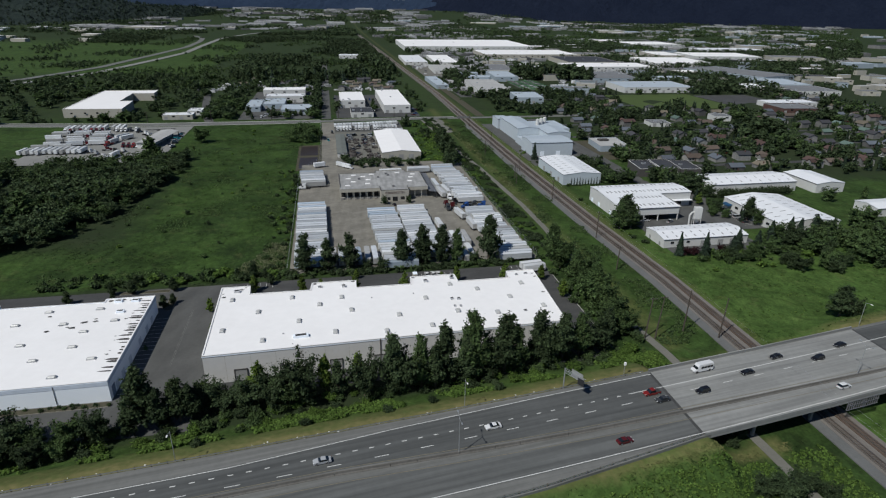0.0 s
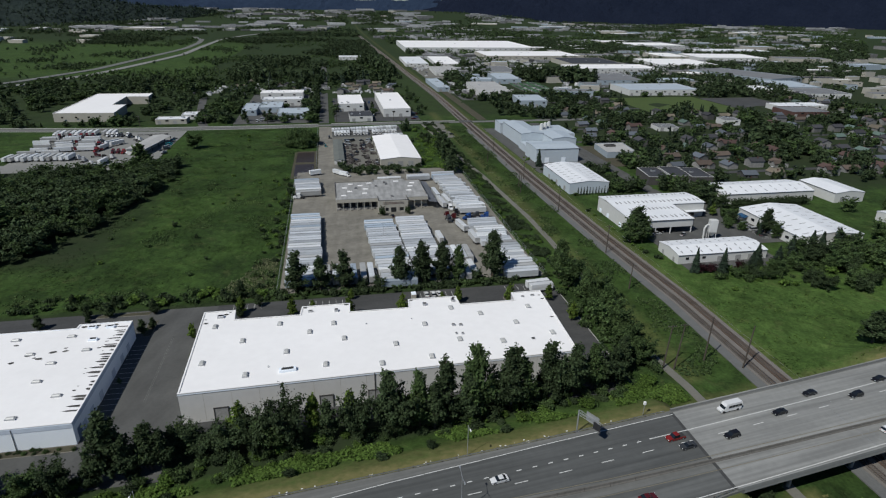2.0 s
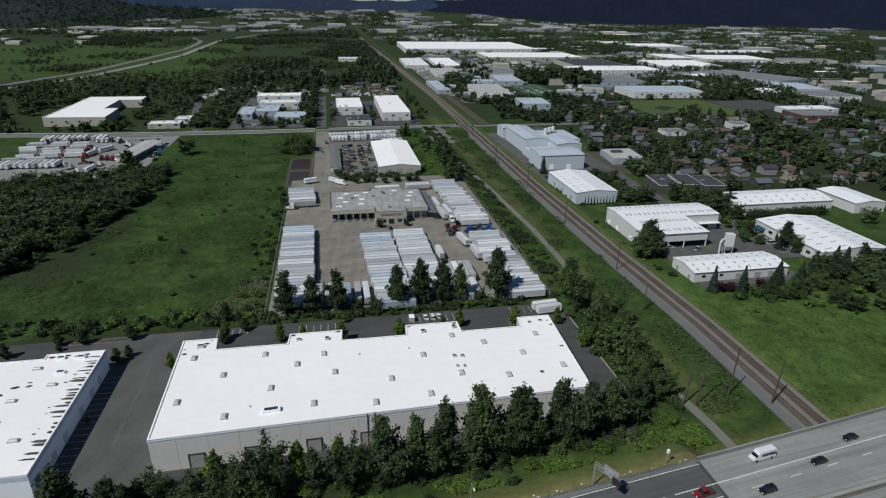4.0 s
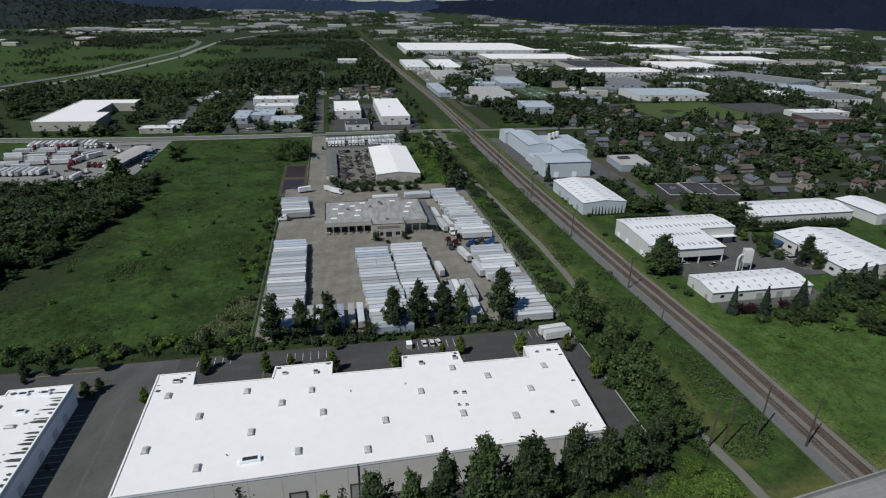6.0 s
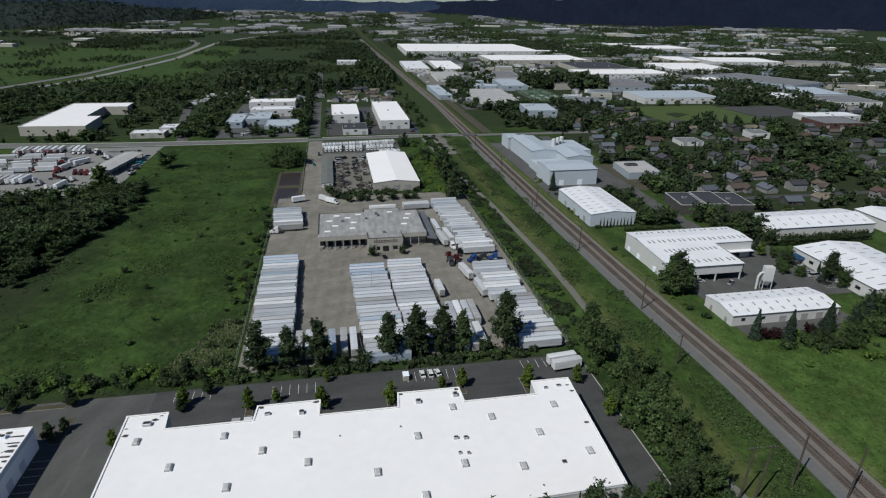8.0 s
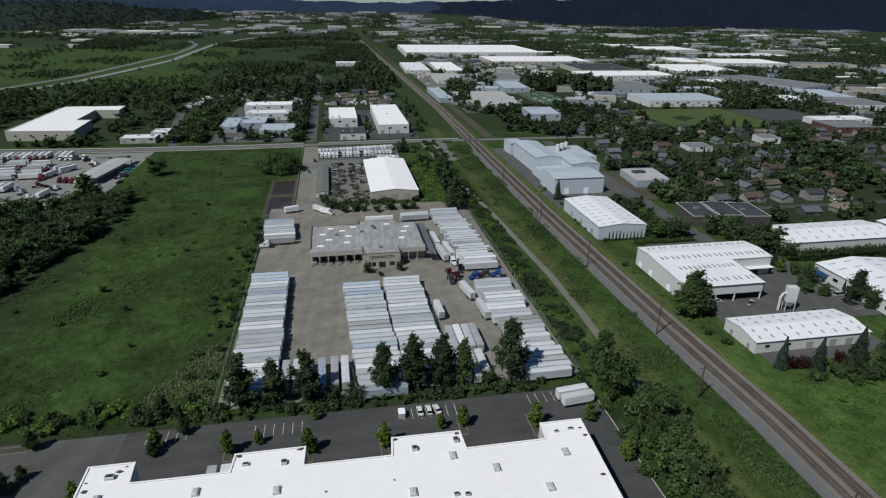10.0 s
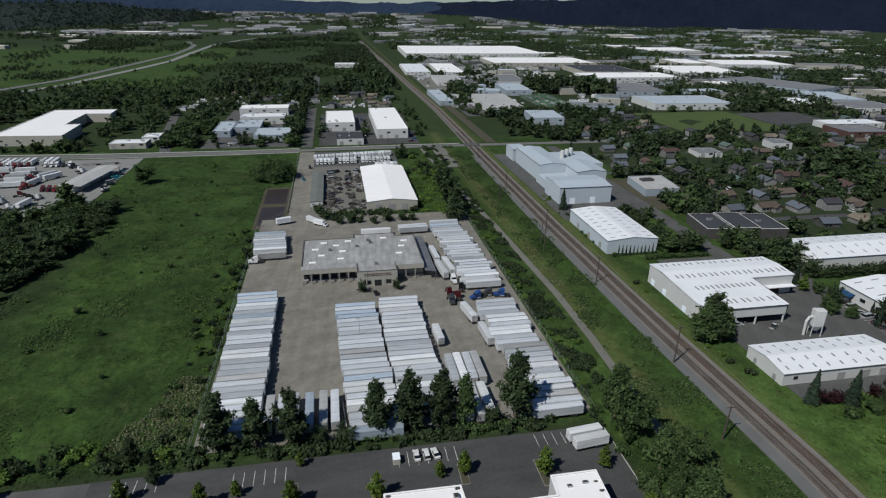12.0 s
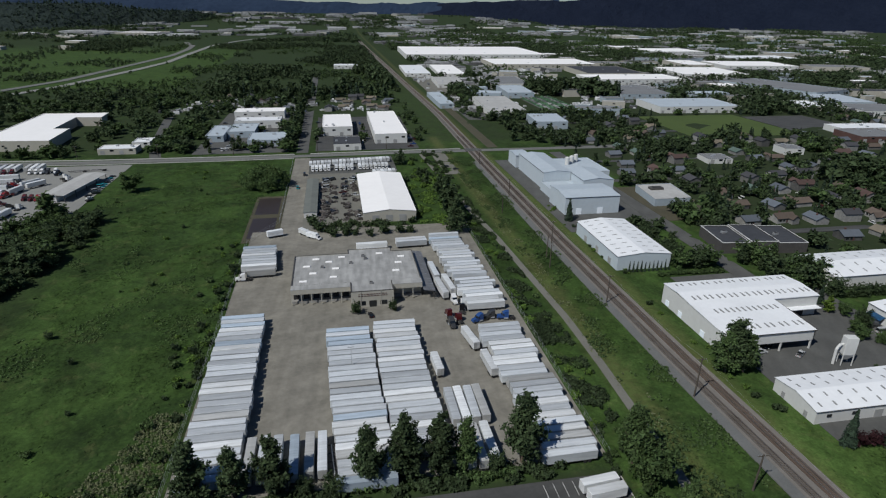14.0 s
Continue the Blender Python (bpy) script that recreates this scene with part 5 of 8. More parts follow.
def gable(name, x0, x1, y0, y1, eave, ridge, along, wall_m, roof_m, label, category="building", group="", lights=0, over=0.25, lm=None):
    """A metal shed: walls up to the gables, a pitched roof with thickness, and its roof lights."""
    ob = thing(name, label, category, group)
    cx, cy = (x0 + x1) / 2, (y0 + y1) / 2
    if along == "y":
        part("wall", Geo().add([(x0, y0, -0.3), (x1, y0, -0.3), (x1, y1, -0.3), (x0, y1, -0.3), (x0, y0, eave), (x1, y0, eave), (x1, y1, eave), (x0, y1, eave), (cx, y0, ridge), (cx, y1, ridge)],
                               [(0, 1, 5, 8, 4), (2, 3, 7, 9, 6), (1, 2, 6, 5), (3, 0, 4, 7)]), wall_m, ob)
        slopes = [((x0 - over, eave - 0.03), (cx, ridge)), ((cx, ridge), (x1 + over, eave - 0.03))]
    else:
        part("wall", Geo().add([(x0, y0, -0.3), (x1, y0, -0.3), (x1, y1, -0.3), (x0, y1, -0.3), (x0, y0, eave), (x1, y0, eave), (x1, y1, eave), (x0, y1, eave), (x0, cy, ridge), (x1, cy, ridge)],
                               [(0, 1, 5, 4), (2, 3, 7, 6), (1, 2, 6, 9, 5), (3, 0, 4, 8, 7)]), wall_m, ob)
        slopes = [((y0 - over, eave - 0.03), (cy, ridge)), ((cy, ridge), (y1 + over, eave - 0.03))]
    e0, e1 = (y0 - over, y1 + over) if along == "y" else (x0 - over, x1 + over)
    for (a, za), (b, zb) in slopes:
        put = (lambda u, v, z: (u, v, z)) if along == "y" else (lambda u, v, z: (v, u, z))
        vs = [put(a, e0, za + 0.03), put(b, e0, zb + 0.03), put(b, e1, zb + 0.03), put(a, e1, za + 0.03), put(a, e0, za + 0.2), put(b, e0, zb + 0.2), put(b, e1, zb + 0.2), put(a, e1, za + 0.2)]
        part("roof", Geo().add(vs, [(0, 3, 2, 1), (4, 5, 6, 7), (0, 1, 5, 4), (2, 3, 7, 6), (3, 0, 4, 7), (1, 2, 6, 5)]), roof_m, ob)
        for i in range(lights):
            t = e0 + (i + 0.6) * (e1 - e0) / (lights + 0.2)
            for f in (0.3, 0.72):
                u0, u1 = a + (b - a) * (f - 0.1), a + (b - a) * (f + 0.1)
                z0, z1 = za + (zb - za) * (f - 0.1) + 0.215, za + (zb - za) * (f + 0.1) + 0.215
                part("roof_light", Geo().add([put(u0, t - 0.35, z0), put(u1, t - 0.35, z1), put(u1, t + 0.35, z1), put(u0, t + 0.35, z0)], [(0, 1, 2, 3)]), lm or SKYLIGHT, ob)
    for (a, za), (b, zb) in slopes:
        u, z = (a, za) if za < zb else (b, zb)
        if along == "y":
            part("gutter", Geo().box(u - 0.1, e0, z - 0.12, u + 0.1, e1, z + 0.06), TRIM_DARK, ob)
        else:
            part("gutter", Geo().box(e0, u - 0.1, z - 0.12, e1, u + 0.1, z + 0.06), TRIM_DARK, ob)
    return ob


def doors(ob, side, at, spots, w, h, m=DOOR_GREY, z=0.05, name="door"):
    """Doors or windows on a wall: side x or y, the wall's place, the openings' middles."""
    for s in spots:
        if side == "y":
            part(name, Geo().box(s - w / 2, at - 0.08, z, s + w / 2, at + 0.08, z + h), m, ob)
        else:
            part(name, Geo().box(at - 0.08, s - w / 2, z, at + 0.08, s + w / 2, z + h), m, ob)


sh = gable("storage_shed", 39.8, 71.0, 463.5, 551, 6.0, 7.6, "y", WALL_TAN, ROOF_WHITE, "long tan shed with a plain white metal roof", "shed")
doors(sh, "y", 463.4, (47, 55, 63), 4.0, 4.2)
doors(sh, "x", 39.7, (475, 490, 505, 520, 535), 4.5, 4.4, OPENING_SHADE)
LIGHT_DARK = mat("roof_light_grey", (0.2, 0.2, 0.2), (0.28, 0.28, 0.27), 0.4)

# eastern sheds
e1 = thing("metal_shed", "white metal building with an open bay and roof lights", "shed", "white metal sheds")
part("wall", Geo().prism([(163, 321.5), (221.0, 321.5), (221.0, 342.5), (163, 342.5)], -0.3, 8.6).box(163, 297.5, -0.3, 163.4, 321.5, 8.3), WALL_WHITE, e1)
part("wall", Geo().box(163, 297.5, 3.9, 199.4, 297.9, 8.2).box(199.0, 297.5, 3.9, 199.4, 321.5, 8.3), WALL_WHITE, e1)
# back wall of the open bay, painted near-black for the shade inside
part("wall", Geo().box(163.5, 309.0, -0.3, 199.0, 309.4, 8.2), OPENING_SHADE, e1)
for x0, x1, ya, yb, za, zb in ((162.7, 221.3, 321.2, 332, 9.1, 9.7), (162.7, 221.3, 332, 342.8, 9.7, 8.7), (162.7, 199.7, 297.2, 321.2, 8.3, 9.1)):
    part("roof", Geo().add([(x0, ya, za), (x1, ya, za), (x1, yb, zb), (x0, yb, zb), (x0, ya, za - 0.3), (x1, ya, za - 0.3), (x1, yb, zb - 0.3), (x0, yb, zb - 0.3)],
                           [(0, 1, 2, 3), (4, 7, 6, 5), (0, 4, 5, 1), (1, 5, 6, 2), (2, 6, 7, 3), (3, 7, 4, 0)]), ROOF_METAL, e1)
part("fascia", Geo().box(162.6, 297.05, 8.0, 199.8, 297.2, 8.3).box(199.7, 297.1, 8.0, 199.82, 321.2, 9.0), TRIM_DARK, e1)
for x in (168, 177, 186, 198.6):
    part("post", Geo().box(x - 0.25, 297.6, -0.3, x + 0.25, 298.1, 4.0), WALL_WHITE, e1)
for y, zz, n, xa, xb in ((338.6, 9.12, 9, 168, 217), (326.5, 9.5, 10, 168, 218), (315.5, 9.0, 6, 171, 195), (303.0, 8.58, 5, 172, 196)):
    for i in range(n):
        x = xa + i * (xb - xa) / (n - 1)
        for dx in (-1.2, 1.2):
            part("roof_light", Geo().box(x + dx - 0.35, y - 1.6, zz - 0.6, x + dx + 0.35, y + 1.6, zz + 0.03), LIGHT_DARK, e1)
doors(e1, "y", 321.4, (205, 213), 4.5, 3.6, OPENING_SHADE)
part("canopy", Geo().box(199.8, 318.6, 4.2, 221.2, 321.5, 4.45), ROOF_METAL, e1)
doors(e1, "x", 162.9, (303, 312, 328, 338), 2.6, 2.6, WALL_PALE)
e2 = gable("metal_shed", 167.2, 216, 258.2, 276.6, 4.6, 5.9, "x", WALL_WHITE, ROOF_METAL, "low white metal shed with rows of roof lights", "shed", "white metal sheds", 9, lm=LIGHT_DARK)
doors(e2, "y", 258.1, (172, 181), 1.6, 1.1, GLASS, 2.2, "window")
doors(e2, "y", 258.1, (190, 200, 207), 3.0, 3.0)
doors(e2, "x", 167.1, (262, 272), 1.4, 2.2)
r1 = gable("metal_shed", 247, 313.5, 340.5, 366.5, 6.5, 8.6, "x", WALL_WHITE, ROOF_METAL, "white metal shed behind a dark clipped hedge", "shed", "white metal sheds", 9, lm=LIGHT_DARK)
doors(r1, "x", 313.6, (347, 354, 361), 3.2, 3.4)
r2 = gable("metal_shed", 242, 280.5, 267, 317, 6.0, 8.0, "y", WALL_WHITE, ROOF_METAL, "wide white metal shed with blue awning", "shed", "white metal sheds", 8, lm=LIGHT_DARK)
doors(r2, "x", 241.9, (276, 286, 296, 304), 2.6, 1.4, GLASS, 2.2, "window")
part("awning", Geo().add([(239.2, 308, 2.6), (241.95, 308, 3.6), (241.95, 315, 3.6), (239.2, 315, 2.6)], [(0, 1, 2, 3), (3, 2, 1, 0)]), BODY["deep_blue"], r2, "blue canvas awning")
r3 = gable("metal_shed", 323, 345, 333, 365, 6.3, 7.6, "y", WALL_WHITE, ROOF_METAL, "white metal shed beside a grass bank", "shed", "white metal sheds", 0)
doors(r3, "y", 332.9, (329, 338), 3.4, 3.4)
gable("metal_shed", 323, 353, 284, 301, 5.0, 6.2, "x", WALL_WHITE, ROOF_METAL, "white metal shed among trees", "shed", "white metal sheds", 0)

silo = thing("dust_collector", "white dust collector hopper with bent duct on legs", "silo", at=pose(203.5, 286.5, 0.05, 0, 0, -12))
part("tower", Geo().box(-2.0, -1.5, 4.4, 2.2, 1.5, 11.2, 0.12), WALL_WHITE, silo)
part("hopper", Geo().add([(-2, -1.5, 4.4), (2.2, -1.5, 4.4), (2.2, 1.5, 4.4), (-2, 1.5, 4.4), (-0.4, -0.4, 2.0), (0.6, -0.4, 2.0), (0.6, 0.4, 2.0), (-0.4, 0.4, 2.0)],
                         [(0, 4, 5, 1), (1, 5, 6, 2), (2, 6, 7, 3), (3, 7, 4, 0), (4, 7, 6, 5)]), WALL_WHITE, silo)
for x in (-1.8, 2.0):
    for y in (-1.3, 1.3):
        part("leg", Geo().box(x - 0.14, y - 0.14, 0, x + 0.14, y + 0.14, 4.5), WALL_WHITE, silo)
part("duct", Geo().tube((-2.0, 0, 8.2), (-3.2, -0.3, 8.0), 0.5).tube((-3.2, -0.3, 8.2), (-4.3, -0.5, 6.2), 0.5).tube((-4.3, -0.5, 6.4), (-4.2, -0.6, 0.2), 0.5), WALL_WHITE, silo)

# bluish metal plant beside the railway
b1 = gable("plant_building", 158, 186, 376.5, 428, 7.2, 8.6, "y", PLANT_WALL, ROOF_METAL, "pale blue metal shed with clipped conifers at its wall", "building", "metal plant by the railway", 9, lm=LIGHT_DARK)
doors(b1, "x", 157.9, (385, 400, 415), 3.0, 3.4)
b2 = gable("plant_building", 163, 198.5, 459.5, 487, 11.0, 12.0, "x", PLANT_WALL, ROOF_BLUE, "tall bluish metal building with a low pitched roof", "building", "metal plant by the railway", 0)
doors(b2, "y", 459.4, (172, 186), 3.6, 4.0, WALL_PALE)
gable("plant_building", 168, 188, 515, 573, 12.0, 13.2, "y", PLANT_WALL, ROOF_BLUE, "long bluish metal building beside the tracks", "building", "metal plant by the railway", 0)
gable("plant_building", 188.3, 210, 493, 524, 11.6, 13.0, "y", PLANT_WALL, ROOF_BLUE, "bluish metal wing with a pitched roof", "building", "metal plant by the railway", 0)
gable("plant_building", 166.5, 178, 577, 597, 9.5, 10.2, "x", PLANT_WALL, ROOF_BLUE, "small bluish metal block near the crossing", "building", "metal plant by the railway", 0)
b6 = thing("plant_building", "flat grey plant building with three white tanks", "building", "metal plant by the railway")
shell(b6, [(188.6, 525), (222, 525), (222, 566), (188.6, 566)], 9.0, PLANT_WALL, ROOF_BLUE)
b7 = thing("plant_building", "low linking block between metal buildings", "building", "metal plant by the railway")
shell(b7, [(166, 488), (187.8, 488), (187.8, 514.5), (166, 514.5)], 6.0, PLANT_WALL, ROOF_BLUE)
for x, y in ((198, 548), (203, 552), (208, 556)):
    tk = thing("storage_tank", "white cylindrical tank on the plant roof", "tank", "tanks on the plant roof")
    part("shell", Geo().tube((x, y, 8.5), (x, y, 14.0), 1.7, n=14), WALL_WHITE, tk)
    part("lid", Geo().tube((x, y, 14.0), (x, y, 14.6), 1.75, 0.3, 14), WALL_WHITE, tk)
fl = thing("flat_roof_building", "low flat roofed building with a dark roof well", "building")
shell(fl, [(227.5, 467.5), (253, 467.5), (257, 501), (231, 501)], 5.0, WALL_BLUE, ROOF_GREY)
roof_unit(fl, 240, 490, 4.6, 9, 5, 1.4, TRIM_DARK)
ny = thing("flat_roof_building", "dark roofed workshop of three bays with white trim", "building")
for x0, x1, d, hh in ((222, 237, 0.0, 6.2), (237.4, 252, -2.0, 6.8), (252.4, 268, -4.0, 6.0)):
    shell(ny, [(x0, 388 + d), (x1, 386 + d), (x1 + 3.6, 412 + d), (x0 + 3.6, 414 + d)], hh, TRIM_DARK, ROOF_TAR, cap_m=WALL_WHITE)
roof_unit(ny, 232, 402, 5.9, 3.0, 2.0, 1.2)
roof_unit(ny, 259, 396, 5.7, 2.4, 1.8, 1.2)
doors(ny, "y", 383.0, (241, 248), 4.0, 4.2, WALL_WHITE)


def block(x0, x1, y0, y1, h, wall_m, roof_m, label, turn=0.0, units=2, seed=0, openings=True, dots=0):
    """A flat roofed commercial building: walls, parapet, roof, roof units, doors and windows."""
    r = random.Random(seed)
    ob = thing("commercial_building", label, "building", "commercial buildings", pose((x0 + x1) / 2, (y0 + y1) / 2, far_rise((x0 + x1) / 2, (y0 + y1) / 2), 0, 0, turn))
    a, b = (x1 - x0) / 2, (y1 - y0) / 2
    shell(ob, [(-a, -b), (a, -b), (a, b), (-a, b)], h, wall_m, roof_m, lip=0.4, capped=y0 < 1000)
    for _ in range(units):
        roof_unit(ob, r.uniform(-a + 2, a - 2), r.uniform(-b + 2, b - 2), h - 0.42, r.uniform(1.5, 3), r.uniform(1.5, 3), r.uniform(0.8, 1.5), grille=False)
    if openings:
        n = max(2, int(2 * a / 7))
        spots = [-a + (i + 0.5) * 2 * a / n for i in range(n)]
        doors(ob, "y", -b - 0.02, spots[::2], 3.4, 3.4, DOOR_GREY)
        doors(ob, "y", -b - 0.02, spots[1::2], 3.0, 1.5, GLASS, h * 0.55, "window")
    return ob


BLOCKS = [
        (-171, -141, 664, 681, 5, WALL_TAN, ROOF_METAL, "small tan workshop with a pale roof", 0), (-151, -136, 689, 708, 5, WALL_WHITE, ROOF_METAL, "small white roofed store by the street", 0),
        (-92, -76, 704, 756, 6, WALL_BLUE, ROOF_BLUE, "bluish low office wing with flat roof", 0), (-75, -29, 768, 791, 8, WALL_WHITE, ROOF_METAL, "long white commercial building by offices", 0),
        (-83, -29, 825, 852, 8, WALL_WHITE, ROOF_WHITE, "white roofed commercial building by offices", 0), (-52, -17, 680, 716, 6, WALL_BLUE, ROOF_BLUE, "blue-grey office block near the road", 0),
        (-75, -50, 722, 764, 6, WALL_BLUE, ROOF_BLUE, "blue-grey workshop among parked cars", 0),
        (14, 43, 720, 792, 9, WALL_WHITE, ROOF_WHITE, "white two storey workshop with flat roof", 0), (62, 92, 680, 808, 9, WALL_WHITE, ROOF_WHITE, "long white roofed workshop with flat roof", 0),
        (24, 48, 655, 688, 6, WALL_GREY, ROOF_TAR, "dark roofed garage by the road", 0), (30, 80, 1386, 1420, 7, WALL_WHITE, ROOF_METAL, "lone white shed in the fields", 0),
        (208, 555, 1600, 1900, 12, WALL_WHITE, ROOF_WHITE, "huge white distribution warehouse with flat roof", -2), (356, 575, 1348, 1490, 11, WALL_TAN, ROOF_WHITE, "very long pale warehouse with white roof", -2),
        (206, 250, 796, 920, 8, WALL_WHITE, ROOF_GREY, "white walled grey roofed depot", -3), (237, 271, 727, 778, 8, WALL_BLUE, ROOF_BLUE, "bluish metal shed among trees", -6),
        (270, 308, 950, 1036, 8, WALL_BLUE, ROOF_BLUE, "bluish metal shed with a pale roof", -4), (272, 336, 1052, 1160, 8, WALL_WHITE, ROOF_DULL, "grey roofed store with white walls", -3),
        (455, 620, 1088, 1168, 9, WALL_WHITE, ROOF_WHITE, "long white roofed plant with pale walls", -2), (490, 600, 1182, 1325, 9, WALL_TAN, ROOF_TAR, "dark roofed hall behind white plant", -4), (422, 528, 806, 876, 8, WALL_WHITE, ROOF_BLUE, "long pale roofed school building", -3),
        (430, 506, 925, 1018, 7, WALL_BLUE, ROOF_DULL, "grey-blue roofed plant with flat roof", -4), (668, 796, 1150, 1292, 9, WALL_WHITE, ROOF_WHITE, "white roofed factory with pale walls", -6),
        (860, 1020, 1305, 1425, 9, WALL_WHITE, ROOF_WHITE, "wide white factory hall with flat roof", -8), (775, 838, 1330, 1450, 10, WALL_TAN, ROOF_WHITE, "tall cube-shaped store with white roof", -6), (690, 778, 912, 1078, 9, WALL_BLUE, ROOF_DULL, "long bluish factory hall with flat roof", 18),
        (622, 662, 806, 862, 5, WALL_TAN, ROOF_METAL, "tan walled store with a pale roof", -8),
        (905, 1060, 1720, 1860, 10, WALL_WHITE, ROOF_WHITE, "white flat roofed factory far off", 0), (992, 1180, 1495, 1590, 9, WALL_WHITE, ROOF_METAL, "white factory hall with metal roof", 0),
        (160, 206, 1235, 1400, 6, WALL_WHITE, ROOF_METAL, "pale trade shed by the railway", -2), (222, 270, 1225, 1405, 6, WALL_WHITE, ROOF_WHITE, "long row of white trade units", -3), (192, 236, 1074, 1176, 6, WALL_WHITE, ROOF_GREY, "grey roofed trade unit with white walls", -3), (690, 745, 822, 905, 7, WALL_BLUE, ROOF_BLUE, "low bluish roofed workshop with white walls", -10), (664, 730, 752, 812, 7, WALL_WHITE, ROOF_DULL, "grey roofed hall with white walls", -8),
        (533, 580, 622, 662, 6, BRICK_RED, ROOF_DULL, "brick building with a dull roof", -6), (546, 612, 664, 690, 6, WALL_WHITE, ROOF_METAL, "long white shed behind brick building", -2), (331, 352, 566, 586, 4, WALL_WHITE, ROOF_DULL, "low flat block with pale grey roof", -6), (418, 436, 586, 604, 6, WALL_WHITE, ROOF_DULL, "white two storey flats among trees", -8), (157, 175, 874, 984, 6, WALL_BLUE, ROOF_BLUE, "pale blue shed by the railway", 0)]
for k, (x0, x1, y0, y1, h, wm, rm, label, turn) in enumerate(BLOCKS):
    block(x0, x1, y0, y1, h, wm, rm, label, turn, 3, k)
bw = thing("warehouse", "tan walled warehouse with a white roof", "warehouse")
shell(bw, [(-274, 689), (-215, 685), (-219, 741), (-233, 742), (-236, 803), (-211, 801), (-213, 830), (-277, 831)], 9.0, WALL_TAN, ROOF_WHITE)
doors(bw, "y", 686.6, (-265, -252, -240, -228), 2.0, 1.4, GLASS, 4.0, "window")
cn = thing("truck_canopy", "long pale grey truck shelter roof on posts", "canopy", at=pose(-149, 556, 0, 0, 0, -9))
part("roof", Geo().add([(-8, -27, 5.0), (0, -27, 6.0), (8, -27, 5.0), (8, 27, 5.0), (0, 27, 6.0), (-8, 27, 5.0), (-8, -27, 4.8), (8, -27, 4.8), (8, 27, 4.8), (-8, 27, 4.8)],
                       [(0, 1, 4, 5), (1, 2, 3, 4), (0, 6, 7, 2, 1), (6, 9, 8, 7), (2, 7, 8, 3), (5, 9, 6, 0), (3, 8, 9, 5, 4)]), ROOF_GREY, cn)
part("wall", Geo().box(-7.5, -26, 0, 2, 26, 4.85), WALL_GREY, cn)
for x in (7.2,):
    for y in range(-26, 27, 13):
        part("post", Geo().box(x - 0.2, y - 0.2, 0, x + 0.2, y + 0.2, 4.85), TRIM_DARK, cn)

# ---- houses ----


def house(kind, far):
    """A detached house with a pitched roof, porch wing, windows, door and chimney."""
    shingle = SHINGLES[kind % 6]
    colour = ("charcoal", "brown", "slate grey", "dull red", "grey green", "tan")[kind % 6]
    ob = thing("house", f"small detached house with a {colour} shingle roof", "house", "houses among the trees")
    L, D = (13.0, 8.5) if kind % 2 else (11.0, 9.0)
    hh = 2.9 if kind % 3 else 5.0
    ridge = hh + 2.1

    def wing(x0, x1, y0, y1, ax):
        cx, cy = (x0 + x1) / 2, (y0 + y1) / 2
        if ax == "x":
            part("wall", Geo().add([(x0, y0, -0.3), (x1, y0, -0.3), (x1, y1, -0.3), (x0, y1, -0.3), (x0, y0, hh), (x1, y0, hh), (x1, y1, hh), (x0, y1, hh), (x0, cy, ridge), (x1, cy, ridge)],
                                   [(0, 1, 5, 4), (2, 3, 7, 6), (1, 2, 6, 9, 5), (3, 0, 4, 8, 7)]), WALL_HOUSE, ob)
            q = [(x0 - 0.5, y0 - 0.5, hh - 0.2), (x1 + 0.5, y0 - 0.5, hh - 0.2), (x1 + 0.5, cy, ridge + 0.05), (x0 - 0.5, cy, ridge + 0.05), (x1 + 0.5, y1 + 0.5, hh - 0.2), (x0 - 0.5, y1 + 0.5, hh - 0.2)]
        else:
            part("wall", Geo().add([(x0, y0, -0.3), (x1, y0, -0.3), (x1, y1, -0.3), (x0, y1, -0.3), (x0, y0, hh), (x1, y0, hh), (x1, y1, hh), (x0, y1, hh), (cx, y0, ridge), (cx, y1, ridge)],
                                   [(0, 1, 5, 8, 4), (2, 3, 7, 9, 6), (1, 2, 6, 5), (3, 0, 4, 7)]), WALL_HOUSE, ob)
            q = [(x0 - 0.5, y1 + 0.5, hh - 0.2), (x0 - 0.5, y0 - 0.5, hh - 0.2), (cx, y0 - 0.5, ridge + 0.05), (cx, y1 + 0.5, ridge + 0.05), (x1 + 0.5, y0 - 0.5, hh - 0.2), (x1 + 0.5, y1 + 0.5, hh - 0.2)]
        up = [(x, y, z + 0.22) for x, y, z in q]
        part("roof", Geo().add(q + up, [(6, 7, 8, 9), (9, 8, 10, 11), (0, 1, 7, 6), (4, 5, 11, 10), (1, 2, 8, 7), (2, 4, 10, 8), (3, 0, 6, 9), (5, 3, 9, 11), (3, 2, 1, 0), (5, 4, 2, 3)]), shingle, ob)

    wing(-L / 2, L / 2, -D / 2, D / 2, "x")
    if kind % 2:
        wing(L / 2 - 5.2, L / 2 - 0.4, -D / 2 - 3.2, 0, "y")
    if kind < 6 and not far:
        part("chimney", Geo().box(-1.8, 0.8, hh, -1.0, 1.6, ridge + 0.9), BRICK_RED, ob)
    if far:
        return ob
    doors(ob, "y", -D / 2 - 0.03, (-L / 2 + 2.0, -L / 2 + 4.6), 1.5, 1.2, GLASS, 1.0, "window")
    doors(ob, "y", -D / 2 - 0.03, (0.2,), 1.0, 2.1, BRICK_RED, 0.05, "door")
    return ob


hr = random.Random(21)
taken = [(508, 590, 690, 775), (222, 260, 460, 510), (215, 275, 378, 420), (235, 350, 255, 372), (380, 505, 668, 790), (418, 532, 800, 880), (232, 275, 722, 782), (525, 615, 615, 695), (205, 228, 380, 640), (318, 366, 554, 596), (406, 446, 578, 616)]


